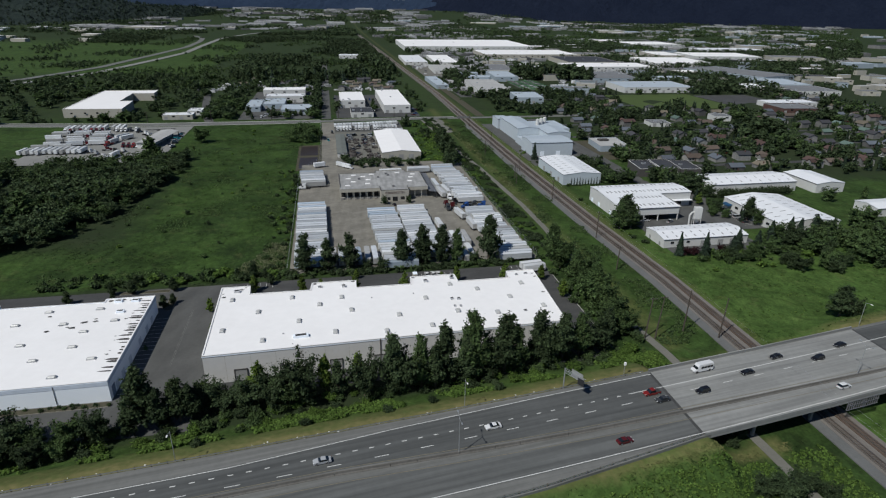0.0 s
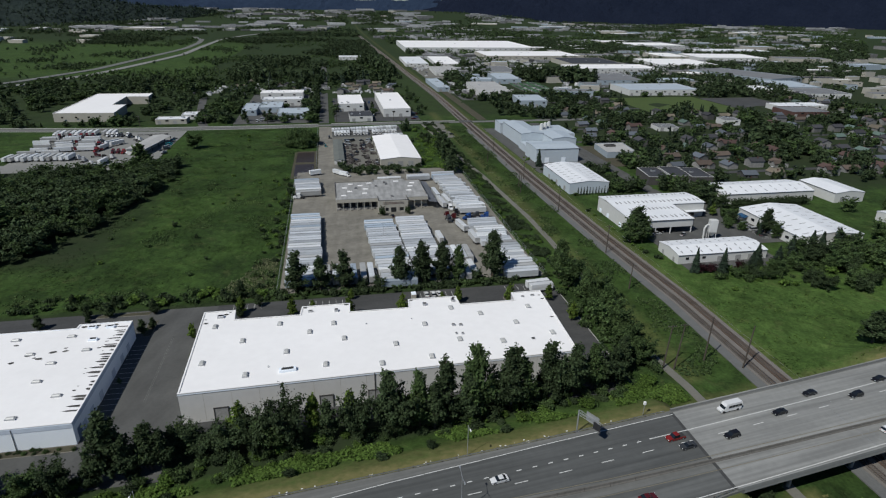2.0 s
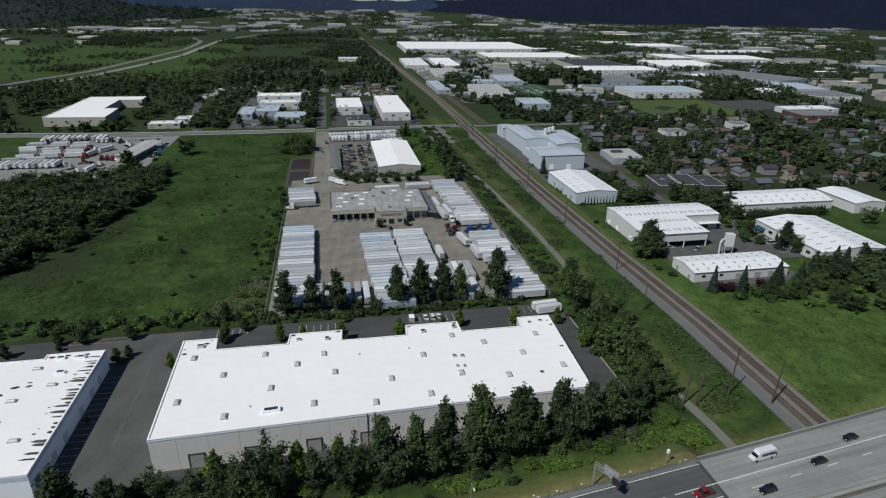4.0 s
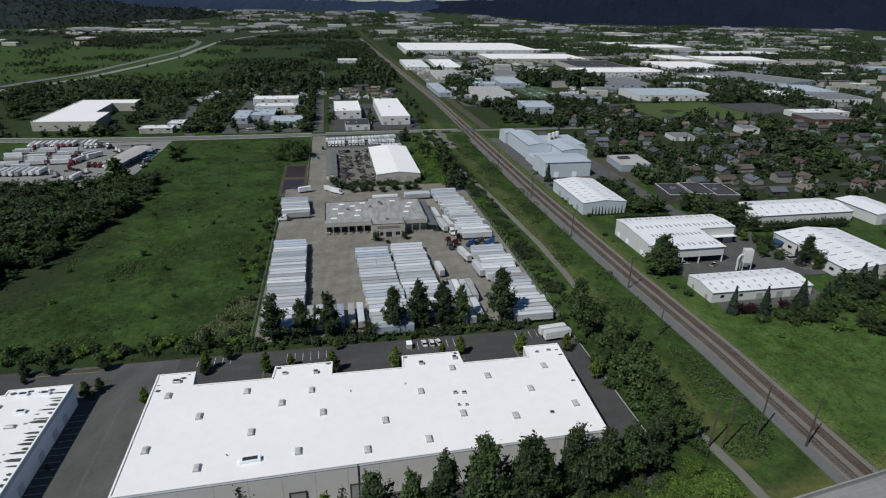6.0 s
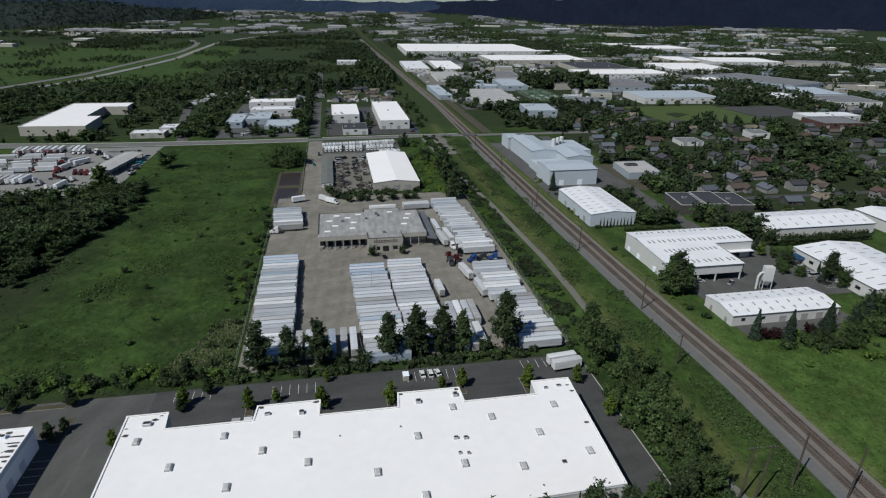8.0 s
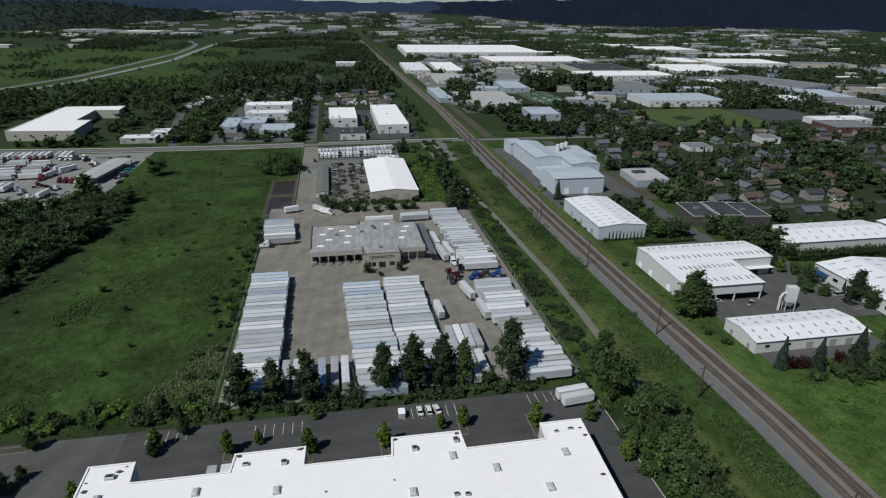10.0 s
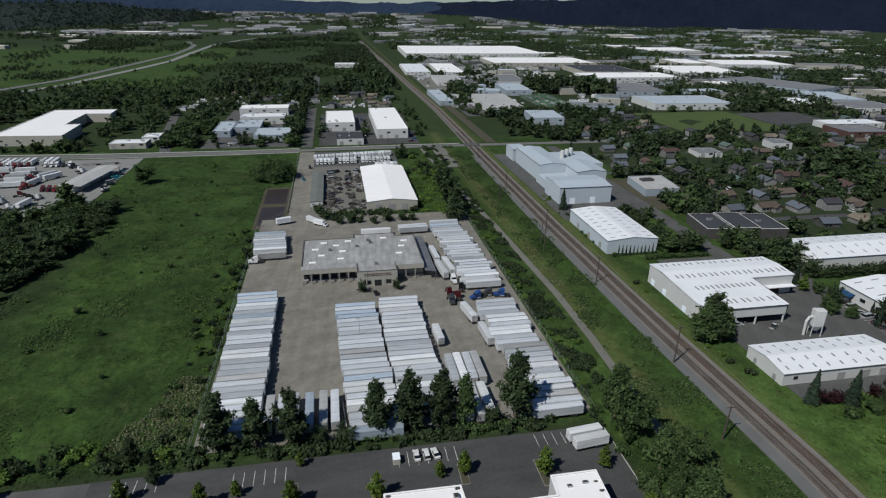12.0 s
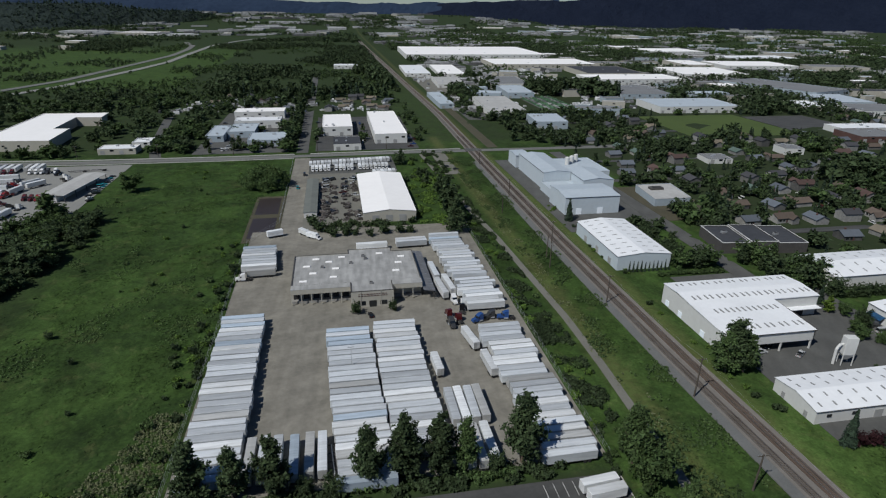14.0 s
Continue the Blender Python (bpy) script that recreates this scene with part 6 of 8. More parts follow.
def is_free(x, y, d=9):
    return not any(a - d < x < b + d and c - d < y < e + d for a, b, c, e in taken)


HOUSES = []
for iy, y in enumerate(np.arange(398, 790, 29)):
    for ix in range(19):
        x = 236 + ix * 23 + hr.uniform(-4, 4) + (iy % 2) * 6
        yy = y + hr.uniform(-4, 4)
        if is_free(x, yy) and x < 240 + 0.85 * y and hr.random() < 0.8:
            k = hr.choice([0, 0, 1, 2, 2, 3, 4, 6, 6, 8, 8, 7, 5]) % 12
            again(("house", k, yy > 500), lambda: house(k, yy > 500), pose(x, yy, 0, 0, 0, hr.choice([0, 90, 180, 270]) + hr.uniform(-5, 5)))
            HOUSES.append((x, yy))
for i in range(34):
    x, y = hr.uniform(-130, 100), hr.uniform(870, 1010)
    if abs(x + 3) > 16 and not (-90 < x < -20 and y < 870):
        k = hr.choice([0, 1, 2, 5])
        again(("house", k, True), lambda: house(k, True), pose(x, y, 0, 0, 0, hr.choice([0, 90]) + hr.uniform(-8, 8)))
for y in np.arange(413, 780, 58):
    slab("pavement_lane", 226, y - 3, 560, y + 3, ASPHALT, 0.03 + 0.0001 * (y % 7))
for i in range(56):
    x, y = hr.choice(HOUSES)
    put_car(hr.choice(["white", "silver", "grey", "black", "maroon", "blue"]), hr.choice(["saloon", "estate car", "van", "pickup"]), x + hr.uniform(9, 11), y - 8, 0.05, hr.choice([0, 90]) + hr.uniform(-6, 6))

# far trade estates: many plain sheds in the valley
fr = random.Random(5)
far_sheds = []


def far_estate(x0, x1, y0, y1, count, pale, size):
    tries = 0
    while count and tries < 4000:
        tries += 1
        x, y = fr.uniform(x0, x1), fr.uniform(y0, y1)
        big = fr.choice([0.35, 0.5, 0.7, 1.0, 1.5])
        w, d = fr.uniform(0.7, 1.3) * size * big, fr.uniform(0.5, 1.0) * size * big * 0.7
        if any(abs(x - a) < (w + c) / 2 + 8 and abs(y - b) < (d + e) / 2 + 8 for a, b, c, e in far_sheds) or 90 < x < 200 or not is_free(x, y, size * 0.6):
            continue
        far_sheds.append((x, y, w, d))
        kind = fr.random()
        rm = ROOF_WHITE if kind < pale else fr.choice([ROOF_BLUE, ROOF_GREY, ROOF_DULL, ROOF_DULL, ROOF_TAR])
        block(x - w / 2, x + w / 2, y - d / 2, y + d / 2, fr.uniform(6, 10), fr.choice([WALL_TAN, WALL_TAN, WALL_BLUE, WALL_HOUSE]), rm,
              "plain commercial shed in the distant estate", fr.choice([0, 0, -12, -18]), 0, tries, y < 900)
        count -= 1


for a in BLOCKS:
    taken.append((a[0] - 6, a[1] + 6, a[2] - 6, a[3] + 6))
taken.append((280, 330, 850, 965))
far_estate(210, 430, 800, 1380, 14, 0.25, 30)
far_estate(500, 1000, 700, 1100, 34, 0.08, 34)
far_estate(560, 1500, 1100, 1800, 60, 0.28, 60)
far_estate(900, 2600, 1500, 2700, 46, 0.36, 78)
far_estate(600, 2400, 2500, 3900, 26, 0.5, 100)
far_estate(-1250, -640, 1950, 2950, 24, 0.85, 95)
far_estate(-500, 500, 2700, 4300, 14, 0.4, 80)

# ---- trees ----


def tri_mesh(name, v, m):
    """A mesh of loose three-cornered leaf sprays out of an array of corners."""
    me = bpy.data.meshes.new(name)
    n = len(v) // 3
    me.vertices.add(3 * n)
    me.vertices.foreach_set("co", np.asarray(v, dtype=np.float32).ravel())
    me.loops.add(3 * n)
    me.loops.foreach_set("vertex_index", np.arange(3 * n, dtype=np.int32))
    me.polygons.add(n)
    me.polygons.foreach_set("loop_start", np.arange(0, 3 * n, 3, dtype=np.int32))
    me.materials.append(m)
    me.update(calc_edges=True)
    return me


def leaves(centres, outward, size, nr, up=0.4, wild=0.42):
    """Small leaf sprays at the centres, facing roughly outward."""
    n = len(centres)
    nrm = outward + nr.normal(0, wild, (n, 3))
    nrm[:, 2] += up
    nrm /= np.linalg.norm(nrm, axis=1)[:, None] + 1e-9
    ref = nr.normal(0, 1, (n, 3))
    u = np.cross(nrm, ref)
    u /= np.linalg.norm(u, axis=1)[:, None] + 1e-9
    w = np.cross(nrm, u)
    s = size * nr.uniform(0.4, 1.6, (n, 1))
    a = nr.uniform(0.7, 1.2, (n, 1))
    return np.stack([centres - u * s - w * s * 0.5, centres + u * s * a - w * s * 0.6, centres + w * s * a + u * s * nr.uniform(-0.5, 0.5, (n, 1))], 1).reshape(-1, 3)


def lobes_for(kind, h, w, nr):
    """Middles and radii of the masses that make up a crown."""
    out = []
    if kind in ("poplar", "round"):
        tall = kind == "poplar"
        for i in range(38 if tall else 40):
            t = (0.1 + 0.8 * (i + nr.uniform(0, 1)) / 38) if tall else nr.uniform(0.16, 0.62)
            env = min(1.0, 0.55 + 1.8 * t) * (1.0 - max(0.0, t - 0.25) / 0.85) ** 0.9 if tall else 1.0
            a, reach = nr.uniform(0, 6.283), w / 2 * env * nr.uniform(0.55, 1.12)
            rise = reach * nr.uniform(0.35, 1.0) if tall else h * nr.uniform(-0.05, 0.42)
            for s in (0.3, 0.5, 0.7, 0.86, 1.0):
                r = reach * s * (1 if tall else math.cos(0.75 * rise / h * s * 2))
                sway = nr.uniform(-0.25, 0.25)
                out.append((r * math.cos(a + sway), r * math.sin(a + sway), h * t + rise * s, w * nr.uniform(0.065, 0.135) * (1.25 - 0.6 * s) * (0.5 + 0.5 * env), h * nr.uniform(0.03, 0.062)))
        if not tall:
            out.append((0, 0, h * 0.5, w * 0.2, h * 0.24))
        if tall:
            for i in range(5):
                out.append((nr.uniform(-0.05, 0.05) * w, nr.uniform(-0.05, 0.05) * w, h * (0.84 + 0.035 * i), w * (0.09 - 0.012 * i), h * 0.035))
    elif kind == "shrub":
        for i in range(16):
            a, r = nr.uniform(0, 6.283), w * 0.33 * nr.uniform(0.2, 1.1)
            out.append((r * math.cos(a), r * math.sin(a), h * nr.uniform(0.3, 0.72), w * nr.uniform(0.11, 0.2), h * nr.uniform(0.14, 0.26)))
    elif kind == "willow":
        for i in range(170):
            a, r = nr.uniform(0, 6.283), w * 0.44 * math.sqrt(nr.uniform(0.02, 1.0))
            top = h * (0.94 - 0.5 * (r / (w * 0.44)) ** 2.4)
            out.append((r * math.cos(a), r * math.sin(a), top * (nr.uniform(0.35, 1.0) if r > w * 0.3 else nr.uniform(0.8, 1.0)), w * nr.uniform(0.03, 0.06), h * nr.uniform(0.08, 0.18)))
    return out


def crown(kind, h, w, count, size, m, seed):
    nr = np.random.RandomState(seed)
    if kind == "conifer":
        tiers = 17
        t = 1 - np.sqrt(nr.uniform(0, 1, count))
        a = nr.uniform(0, 6.283, count)
        reach = nr.uniform(0.5, 1.12, (tiers + 1, 11))[np.minimum((t * tiers).astype(int), tiers), (a / 6.2832 * 11).astype(int) % 11]
        rad = w / 2 * (1.03 - t) ** 0.9 * reach * (0.7 + 0.3 * ((t * tiers) % 1 < 0.45)) * np.sqrt(nr.uniform(0.12, 1, count))
        z = h * (0.06 + 0.94 * t) - rad * 0.25 + nr.normal(0, 0.12, count)
        c = np.stack([rad * np.cos(a), rad * np.sin(a), z], 1)
        o = np.stack([np.cos(a), np.sin(a), 0.35 + 0 * a], 1)
        return tri_mesh("crown", leaves(c, o, size, nr), m)
    lobes = lobes_for(kind, h, w, nr)
    weight = np.array([r * r for *_, r, _ in lobes])
    pick = nr.choice(len(lobes), count, p=weight / weight.sum())
    L = np.array(lobes)[pick]
    d = nr.normal(0, 1, (count, 3))
    d /= np.linalg.norm(d, axis=1)[:, None]
    rr = np.abs(nr.normal(0.85, 0.62, (count, 1)))
    c = L[:, :3] + d * rr * np.stack([L[:, 3], L[:, 3], L[:, 4]], 1)
    c[:, 2] = np.maximum(c[:, 2], 0.05)
    whole = np.stack([c[:, 0] / w, c[:, 1] / w, (c[:, 2] / h - 0.45) * 1.1], 1)
    whole /= np.linalg.norm(whole, axis=1)[:, None] + 1e-6
    return tri_mesh("crown", leaves(c, 0.25 * d + 0.6 * whole, size, nr, 0.5, 0.8), m)


def trunk(kind, h, w, seed):
    r = random.Random(seed)
    g = Geo()
    base = 0.022 * h + 0.04
    if kind == "shrub":
        for i in range(5):
            a = r.uniform(0, 6.283)
            g.tube((0.1 * math.cos(a), 0.1 * math.sin(a), -0.25), (0.28 * w * math.cos(a), 0.28 * w * math.sin(a), h * 0.55), 0.05, 0.02, 5)
        return g
    top = h * (0.92 if kind in ("conifer", "poplar") else 0.6)
    g.tube((0, 0, -0.3), (0.1, 0.05, top * 0.5), base, base * 0.65, 8).tube((0.1, 0.05, top * 0.5), (0, 0, top), base * 0.65, base * 0.15, 6)
    if kind != "conifer":
        for i in range(6):
            a, z = r.uniform(0, 6.283), h * r.uniform(0.2, 0.5)
            g.tube((0, 0, z), (0.3 * w * math.cos(a), 0.3 * w * math.sin(a), z + h * 0.2), base * 0.4, base * 0.1, 5)
    return g


TREES = {  # key: kind, height, width, leaf count, leaf size, foliage, words
    "poplar_a": ("poplar", 14.0, 7.6, 8400, 0.240, LEAF_DARK, "dark green poplar with a ragged upright crown"),
    "poplar_b": ("poplar", 14.0, 8.0, 8400, 0.250, LEAF_MID, "green cottonwood with an uneven crown"),
    "poplar_c": ("poplar", 14.0, 6.6, 7600, 0.230, LEAF_DARK, "slim dark green tree with a pointed crown"),
    "round_a": ("round", 11.0, 10.0, 8800, 0.265, LEAF_DARK, "dark green broadleaf tree with a full crown"),
    "round_b": ("round", 11.0, 9.0, 8800, 0.265, LEAF_MID, "green broadleaf tree with a rounded crown"),
    "lime": ("poplar", 6.0, 3.4, 2400, 0.19, LEAF_LIGHT, "young bright green tree in a planting strip"),
    "conifer_a": ("conifer", 13.0, 6.5, 5600, 0.29, LEAF_CONIFER, "dark spruce with layered boughs"),
    "conifer_b": ("conifer", 13.0, 5.0, 5000, 0.28, LEAF_CONIFER, "dark narrow fir with layered boughs"),
    "cypress": ("conifer", 6.0, 1.5, 900, 0.17, LEAF_CONIFER, "clipped columnar cypress at a metal wall"),
    "red_a": ("round", 5.0, 4.6, 2000, 0.22, LEAF_RED, "dark red leaved ornamental tree"),
    "shrub_a": ("shrub", 3.0, 4.6, 1500, 0.22, LEAF_SCRUB, "leafy green shrub on rough grass"),
    "shrub_b": ("shrub", 3.4, 5.2, 1600, 0.23, LEAF_MID, "dense green bush on rough grass"),
    "shrub_c": ("shrub", 2.6, 4.0, 1300, 0.21, LEAF_DARK, "low dark bush on rough grass"),
    "willow": ("willow", 14.0, 36.0, 20000, 0.42, LEAF_MID, "broad weeping willow by the meadow"),
    "far_round": ("round", 10.0, 10.0, 340, 0.95, LEAF_DARK, "dark green tree among houses"),
    "far_mid": ("round", 9.0, 8.5, 320, 0.9, LEAF_MID, "green garden tree among houses"),
    "far_tall": ("poplar", 14.0, 8.0, 350, 0.95, LEAF_DARK, "tall dark green tree in a belt"),
    "far_conifer": ("conifer", 15.0, 6.0, 320, 0.9, LEAF_CONIFER, "tall dark conifer among houses"),
}
tr = random.Random(11)


def make_tree(key):
    kind, h, w, n, size, m, label = TREES[key]
    ob = thing("shrub" if kind == "shrub" else "tree", label, "shrub" if kind == "shrub" else "tree", key.split("_")[0] + " planting")
    part("trunk", trunk(kind, h, w, n), BARK, ob)
    part("crown", crown(kind, h, w, n, size, m, n + len(key)), m, ob)
    return ob


MASS, SHAPES, ONES = {}, {}, {"tree": 0, "shrub": 0}


def tree(key, x, y, h=None, fat=1.0):
    """A tree of that kind at its place; h: its height. Those of the near plots are things, those further off join a wood."""
    k = (h or TREES[key][1]) / TREES[key][1]
    m = pose(x, y, land(x, y), 0, 0, tr.uniform(0, 360)) @ Matrix.Diagonal((k * fat, k * fat, k, 1))
    kind = "shrub" if TREES[key][0] == "shrub" else "tree"
    plot = (-130 < x < 125 and y < 264) or y == 351.5 or y == 352.0 or (150 < x < 245 and y < 345) if kind == "tree" else -100 < x < 110 and y < 176
    if key in ("willow", "cypress", "red_a") or (x, y) == (-111.5, 549):
        plot = True
    if not plot or ONES[kind] >= 290:
        if key not in SHAPES:
            kd, hh, ww, n, size, leaf, _ = TREES[key]
            me = crown(kd, hh, ww, n, size, leaf, n + len(key))
            co = np.empty(len(me.vertices) * 3, dtype=np.float32)
            me.vertices.foreach_get("co", co)
            SHAPES[key] = co.reshape(-1, 3, 3)
            bpy.data.meshes.remove(me)
        step = 1 if key[:3] == "far" else (4 if y < 300 else 6)
        q = SHAPES[key]
        if step > 1 and kind == "tree" and x < -118 and y < 470:  # inside a wood only the tops show
            q = q[q[:, 0, 2] > 0.36 * TREES[key][1]]
        q = q[::step]
        mid = q.mean(axis=1, keepdims=True)
        part_of = mid + (q - mid) * (1.0 if step == 1 else 1.7 if step == 4 else 2.0)
        rot = np.array(m.to_3x3())
        q = part_of.reshape(-1, 3) @ rot.T + np.array(m.translation)
        leaf = TREES[key][5]
        MASS.setdefault((leaf.name, kind, x < 140), []).append(q)
        return
    ONES[kind] += 1
    if ("tree", key) not in KEPT:
        again(("tree", key), lambda: make_tree(key), m)
        return
    copy_thing(KEPT[("tree", key)], m)


def belt(keys, spots, h0, h1):
    for x, y in spots:
        k = tr.choice(keys)
        tree(k, x, y, tr.uniform(h0, h1), tr.uniform(0.85, 1.2))


# row in front of the warehouse
for key, x, y, h, f in (("poplar_a", -54.5, 155, 16.5, 1.2), ("poplar_b", -50.5, 158, 16, 1.1), ("poplar_a", -58.5, 156, 14, 1.2), ("poplar_a", -46, 157, 9, 1.1), ("lime", -44.5, 168.5, 9.5, 1.1), ("poplar_a", -49, 157, 10.5, 1.1), ("round_a", -28.5, 160.5, 10.2, 0.95), ("lime", -27, 165, 11.5, 1.0),
                        ("round_a", -21, 160.0, 9.5, 0.9), ("round_a", -14.5, 160.8, 11, 0.95), ("round_b", -18, 158.5, 10, 0.8), ("lime", -6.2, 165, 12.0, 0.75), ("poplar_c", -2.2, 161.5, 11.0, 1.1),
                        ("lime", 4.4, 165.5, 11.5, 0.7), ("round_a", 6, 160.8, 10, 0.8), ("poplar_a", 15.6, 161.5, 14.5, 1.0), ("round_a", 19, 160.5, 10.5, 0.8), ("poplar_b", 24.5, 161.8, 13.5, 0.85), ("poplar_c", 32.4, 163.2, 15.5, 1.0),
                        ("poplar_a", 29, 161, 11, 1.1), ("poplar_b", 42.2, 164.3, 17.5, 0.9), ("poplar_a", 39.5, 162, 12, 1.0), ("poplar_a", 53.8, 165.5, 15.5, 1.15), ("round_a", 49.5, 164.0, 11, 0.7), ("poplar_b", 57.5, 166.0, 12.5, 1.0),
                        ("poplar_c", 66.8, 168.5, 14.8, 0.95), ("round_a", 71, 168.4, 12.5, 0.8), ("poplar_a", 76, 169.5, 13.0, 1.0), ("poplar_b", 83, 171, 12.0, 1.0), ("round_a", 89, 172.5, 9, 1.0), ("round_a", -41, 163, 6.5, 1.1), ("round_a", -36, 161, 5.5, 1.2), ("poplar_a", -44, 160.5, 7.5, 1.1),
                        ("poplar_a", 97, 178, 10, 1.0), ("round_a", -70, 151.5, 8.5, 0.9), ("round_b", -76, 150.5, 8, 1.0), ("poplar_a", -62, 153, 7, 1.2), ("round_a", -92, 152, 9, 1.1), ("round_a", -99, 151, 10, 1.1),
                        ("round_b", -86, 150, 7, 1.1), ("round_a", -84, 143.5, 6, 1.1), ("round_a", -93, 142, 6.5, 1.1), ("poplar_b", -101, 141, 8, 1.1), ("round_b", -110, 140, 7, 1.1), ("round_b", -78, 146, 5, 1.1), ("round_a", -108, 151, 10, 1.1), ("round_b", -116, 150, 9, 1.1)):
    tree(key, x, y - 2.0, h * (1.15 if key == "lime" else 1.3 if x < -65 else 1.5), f * (0.95 if key != "lime" else 1.1))
for x in range(-112, 108, 4):
    for row in range(3):
        if tr.random() < 0.42:
            yy = hw_north(x) + 17.5 + row * 4.0 + tr.uniform(-1.2, 1.8)
            if yy < 166 or x > 85:
                tree(tr.choice(["shrub_a", "shrub_a", "shrub_b", "shrub_c"]), x + tr.uniform(-1.5, 1.5), yy, tr.uniform(1.6, 3.4))
for i in range(54):
    x = tr.uniform(-52, 84)
    tree(tr.choice(["shrub_c", "shrub_b", "shrub_a"]), x, hw_north(x) + 21 + tr.uniform(0, 6.5), tr.uniform(1.4, 3.0), 1.1)
for x in (-40, -12, 9, 27, 48):
    tree("shrub_c", x + tr.uniform(-3, 3), hw_north(x) + 10, 2.2)
for i in range(30):
    tree(tr.choice(["shrub_c", "shrub_c", "shrub_b"]), tr.uniform(-118, -72), 167.2 + tr.uniform(-1.0, 0.9), tr.uniform(0.8, 1.4), 0.8)
# row between the lot and the trailer yard
for key, x, y, h, f in (("poplar_c", -14.6, 257, 15.5, 1.3), ("poplar_c", -4.6, 256.8, 13.0, 1.2), ("poplar_c", 5.4, 256.8, 14.5, 1.3), ("poplar_a", 30.0, 256.2, 15.2, 1.05), ("poplar_a", 40.3, 257, 16.0, 1.15),
                        ("poplar_c", 49.6, 257, 15.6, 1.2), ("poplar_b", 56.8, 256.6, 13.8, 0.9), ("poplar_a", 73.0, 257.5, 18.5, 1.1), ("round_a", 65, 255, 7, 0.8), ("round_a", 13.5, 254.5, 6, 0.9), ("round_a", 21, 254.2, 6.5, 1.0)):
    tree(key, x, y, h * (1.3 if key[:3] == "pop" else 1.0), f * 0.95)
for x in np.arange(-20, 80, 4.2):
    tree(tr.choice(["shrub_c", "shrub_b", "shrub_c"]), x, 252.6 + tr.uniform(-1, 1.5), tr.uniform(1.6, 3.4), 1.0)
for x, y, h in ((-15.8, 235.5, 6.5), (-7.7, 238, 4.2), (6.7, 232, 6.8), (28.0, 231.0, 7.0), (45.5, 236, 4.5), (52.2, 236.2, 6.0), (73.6, 232.4, 7.2), (94.4, 214, 6.5), (91, 232, 6), (-51.7, 224, 5.0), (-47.8, 205, 4.2), (-36, 240.5, 6.0), (8.0, 246.4, 4)):
    tree("lime", x, y, h * 1.3)
for x, y, h in ((-70.5, 246, 7.0), (-87, 245.5, 7.0), (-70.6, 230.4, 6.5), (-68, 234, 5.0), (-93.7, 242, 3.6), (-69.6, 198, 2.6), (-36.5, 237.5, 5.2), (-30, 246, 6.0), (-95, 246, 6), (-110, 240, 6.5)):
    tree("poplar_a", x, y, h, 1.3)
# dense belt east of the warehouse
for x, y, h, f in ((103, 252, 16.5, 1.05), (106.5, 257, 13, 1.0), (104, 243, 13.5, 0.95), (107.5, 246, 10, 1.0), (106, 229, 12.5, 1.05), (108, 222, 13.5, 1.0), (104.5, 218, 10, 0.95),
                   (107, 210, 14.5, 1.05), (104.5, 204, 12.5, 1.0), (107.5, 199, 11, 1.0), (105.5, 189, 10.5, 1.05), (102, 184, 9.5, 1.0), (106, 180, 9, 1.0)):
    tree(tr.choice(["poplar_b", "poplar_a", "round_b", "poplar_b"]), x + tr.uniform(-0.8, 0.8), y, h * 1.22, f * 0.98)
for i in range(26):
    tree(tr.choice(["shrub_b", "shrub_c"]), tr.uniform(97, 110), tr.uniform(172, 258), tr.uniform(2, 4))
# scrub along the meadow's edges
for i in range(85):
    x = tr.uniform(-128, -24)
    tree(tr.choice(["shrub_a", "shrub_b", "shrub_c", "shrub_b"]), x, 251.5 + tr.random() ** 1.5 * 11 + max(0, (-45 - x) * 0.04), tr.uniform(1.3, 3.6))
for x, y, h in ((-38, 256, 8.5), (-45, 254, 6.0), (-33, 254, 5), (-60, 255, 4.5), (-88, 256, 5), (-104, 257, 6)):
    tree("poplar_a", x, y, h, 1.25)
for i in range(60):
    y = tr.uniform(262, 440)
    tree(tr.choice(["shrub_a", "shrub_b", "shrub_c"]), -25.5 - tr.random() ** 2 * 12, y, tr.uniform(1.2, 3.0))
for x, y, h in ((-24.6, 401, 6.0), (-25.5, 386, 3.5), (-62, 470, 2.5), (-70, 330, 2.5), (-85, 350, 3.5), (-60, 300, 2)):
    tree("round_a", x, y, h)
for i in range(34):
    tree(tr.choice(["shrub_a", "shrub_b"]), tr.uniform(-125, -30), tr.uniform(275, 600), tr.uniform(0.8, 2.2))
tree("round_a", 30.6, 351.5, 6.0, 0.8)
tree("round_a", 46.0, 352.0, 5.6, 0.75)
for x, y, h in ((110, 97, 7.5), (105, 99, 6), (116, 98.5, 6.5), (120.5, 95, 5), (112, 120, 4.5), (108, 117, 3.5)):
    tree("round_a", x, y, h, 1.2)
tree("willow", -23.0, 549, 24.0, 1.08)
tree("round_b", -111.5, 549, 14, 1.2)
tree("round_a", -115, 484, 9.5, 1.7)
tree("round_a", -124, 480, 8.0, 1.5)
tree("poplar_b", -138.5, 489, 19, 1.6)
for x, y, h in ((-128, 478, 9), (-133, 473, 8.5), (-143, 478, 9.5), (-152, 474, 9), (-163, 475, 8.5), (-174, 474, 9), (-186, 475, 8), (-198, 474, 9), (-122, 468, 7.5), (-138, 466, 8)):
    tree("round_b", x, y, h, 1.5)
# western wood


def wood_edge(y):
    return float(np.interp(y, [296, 304, 315, 342, 396, 457, 489, 512], [-175, -148, -138, -125, -114, -101, -106, -122]))


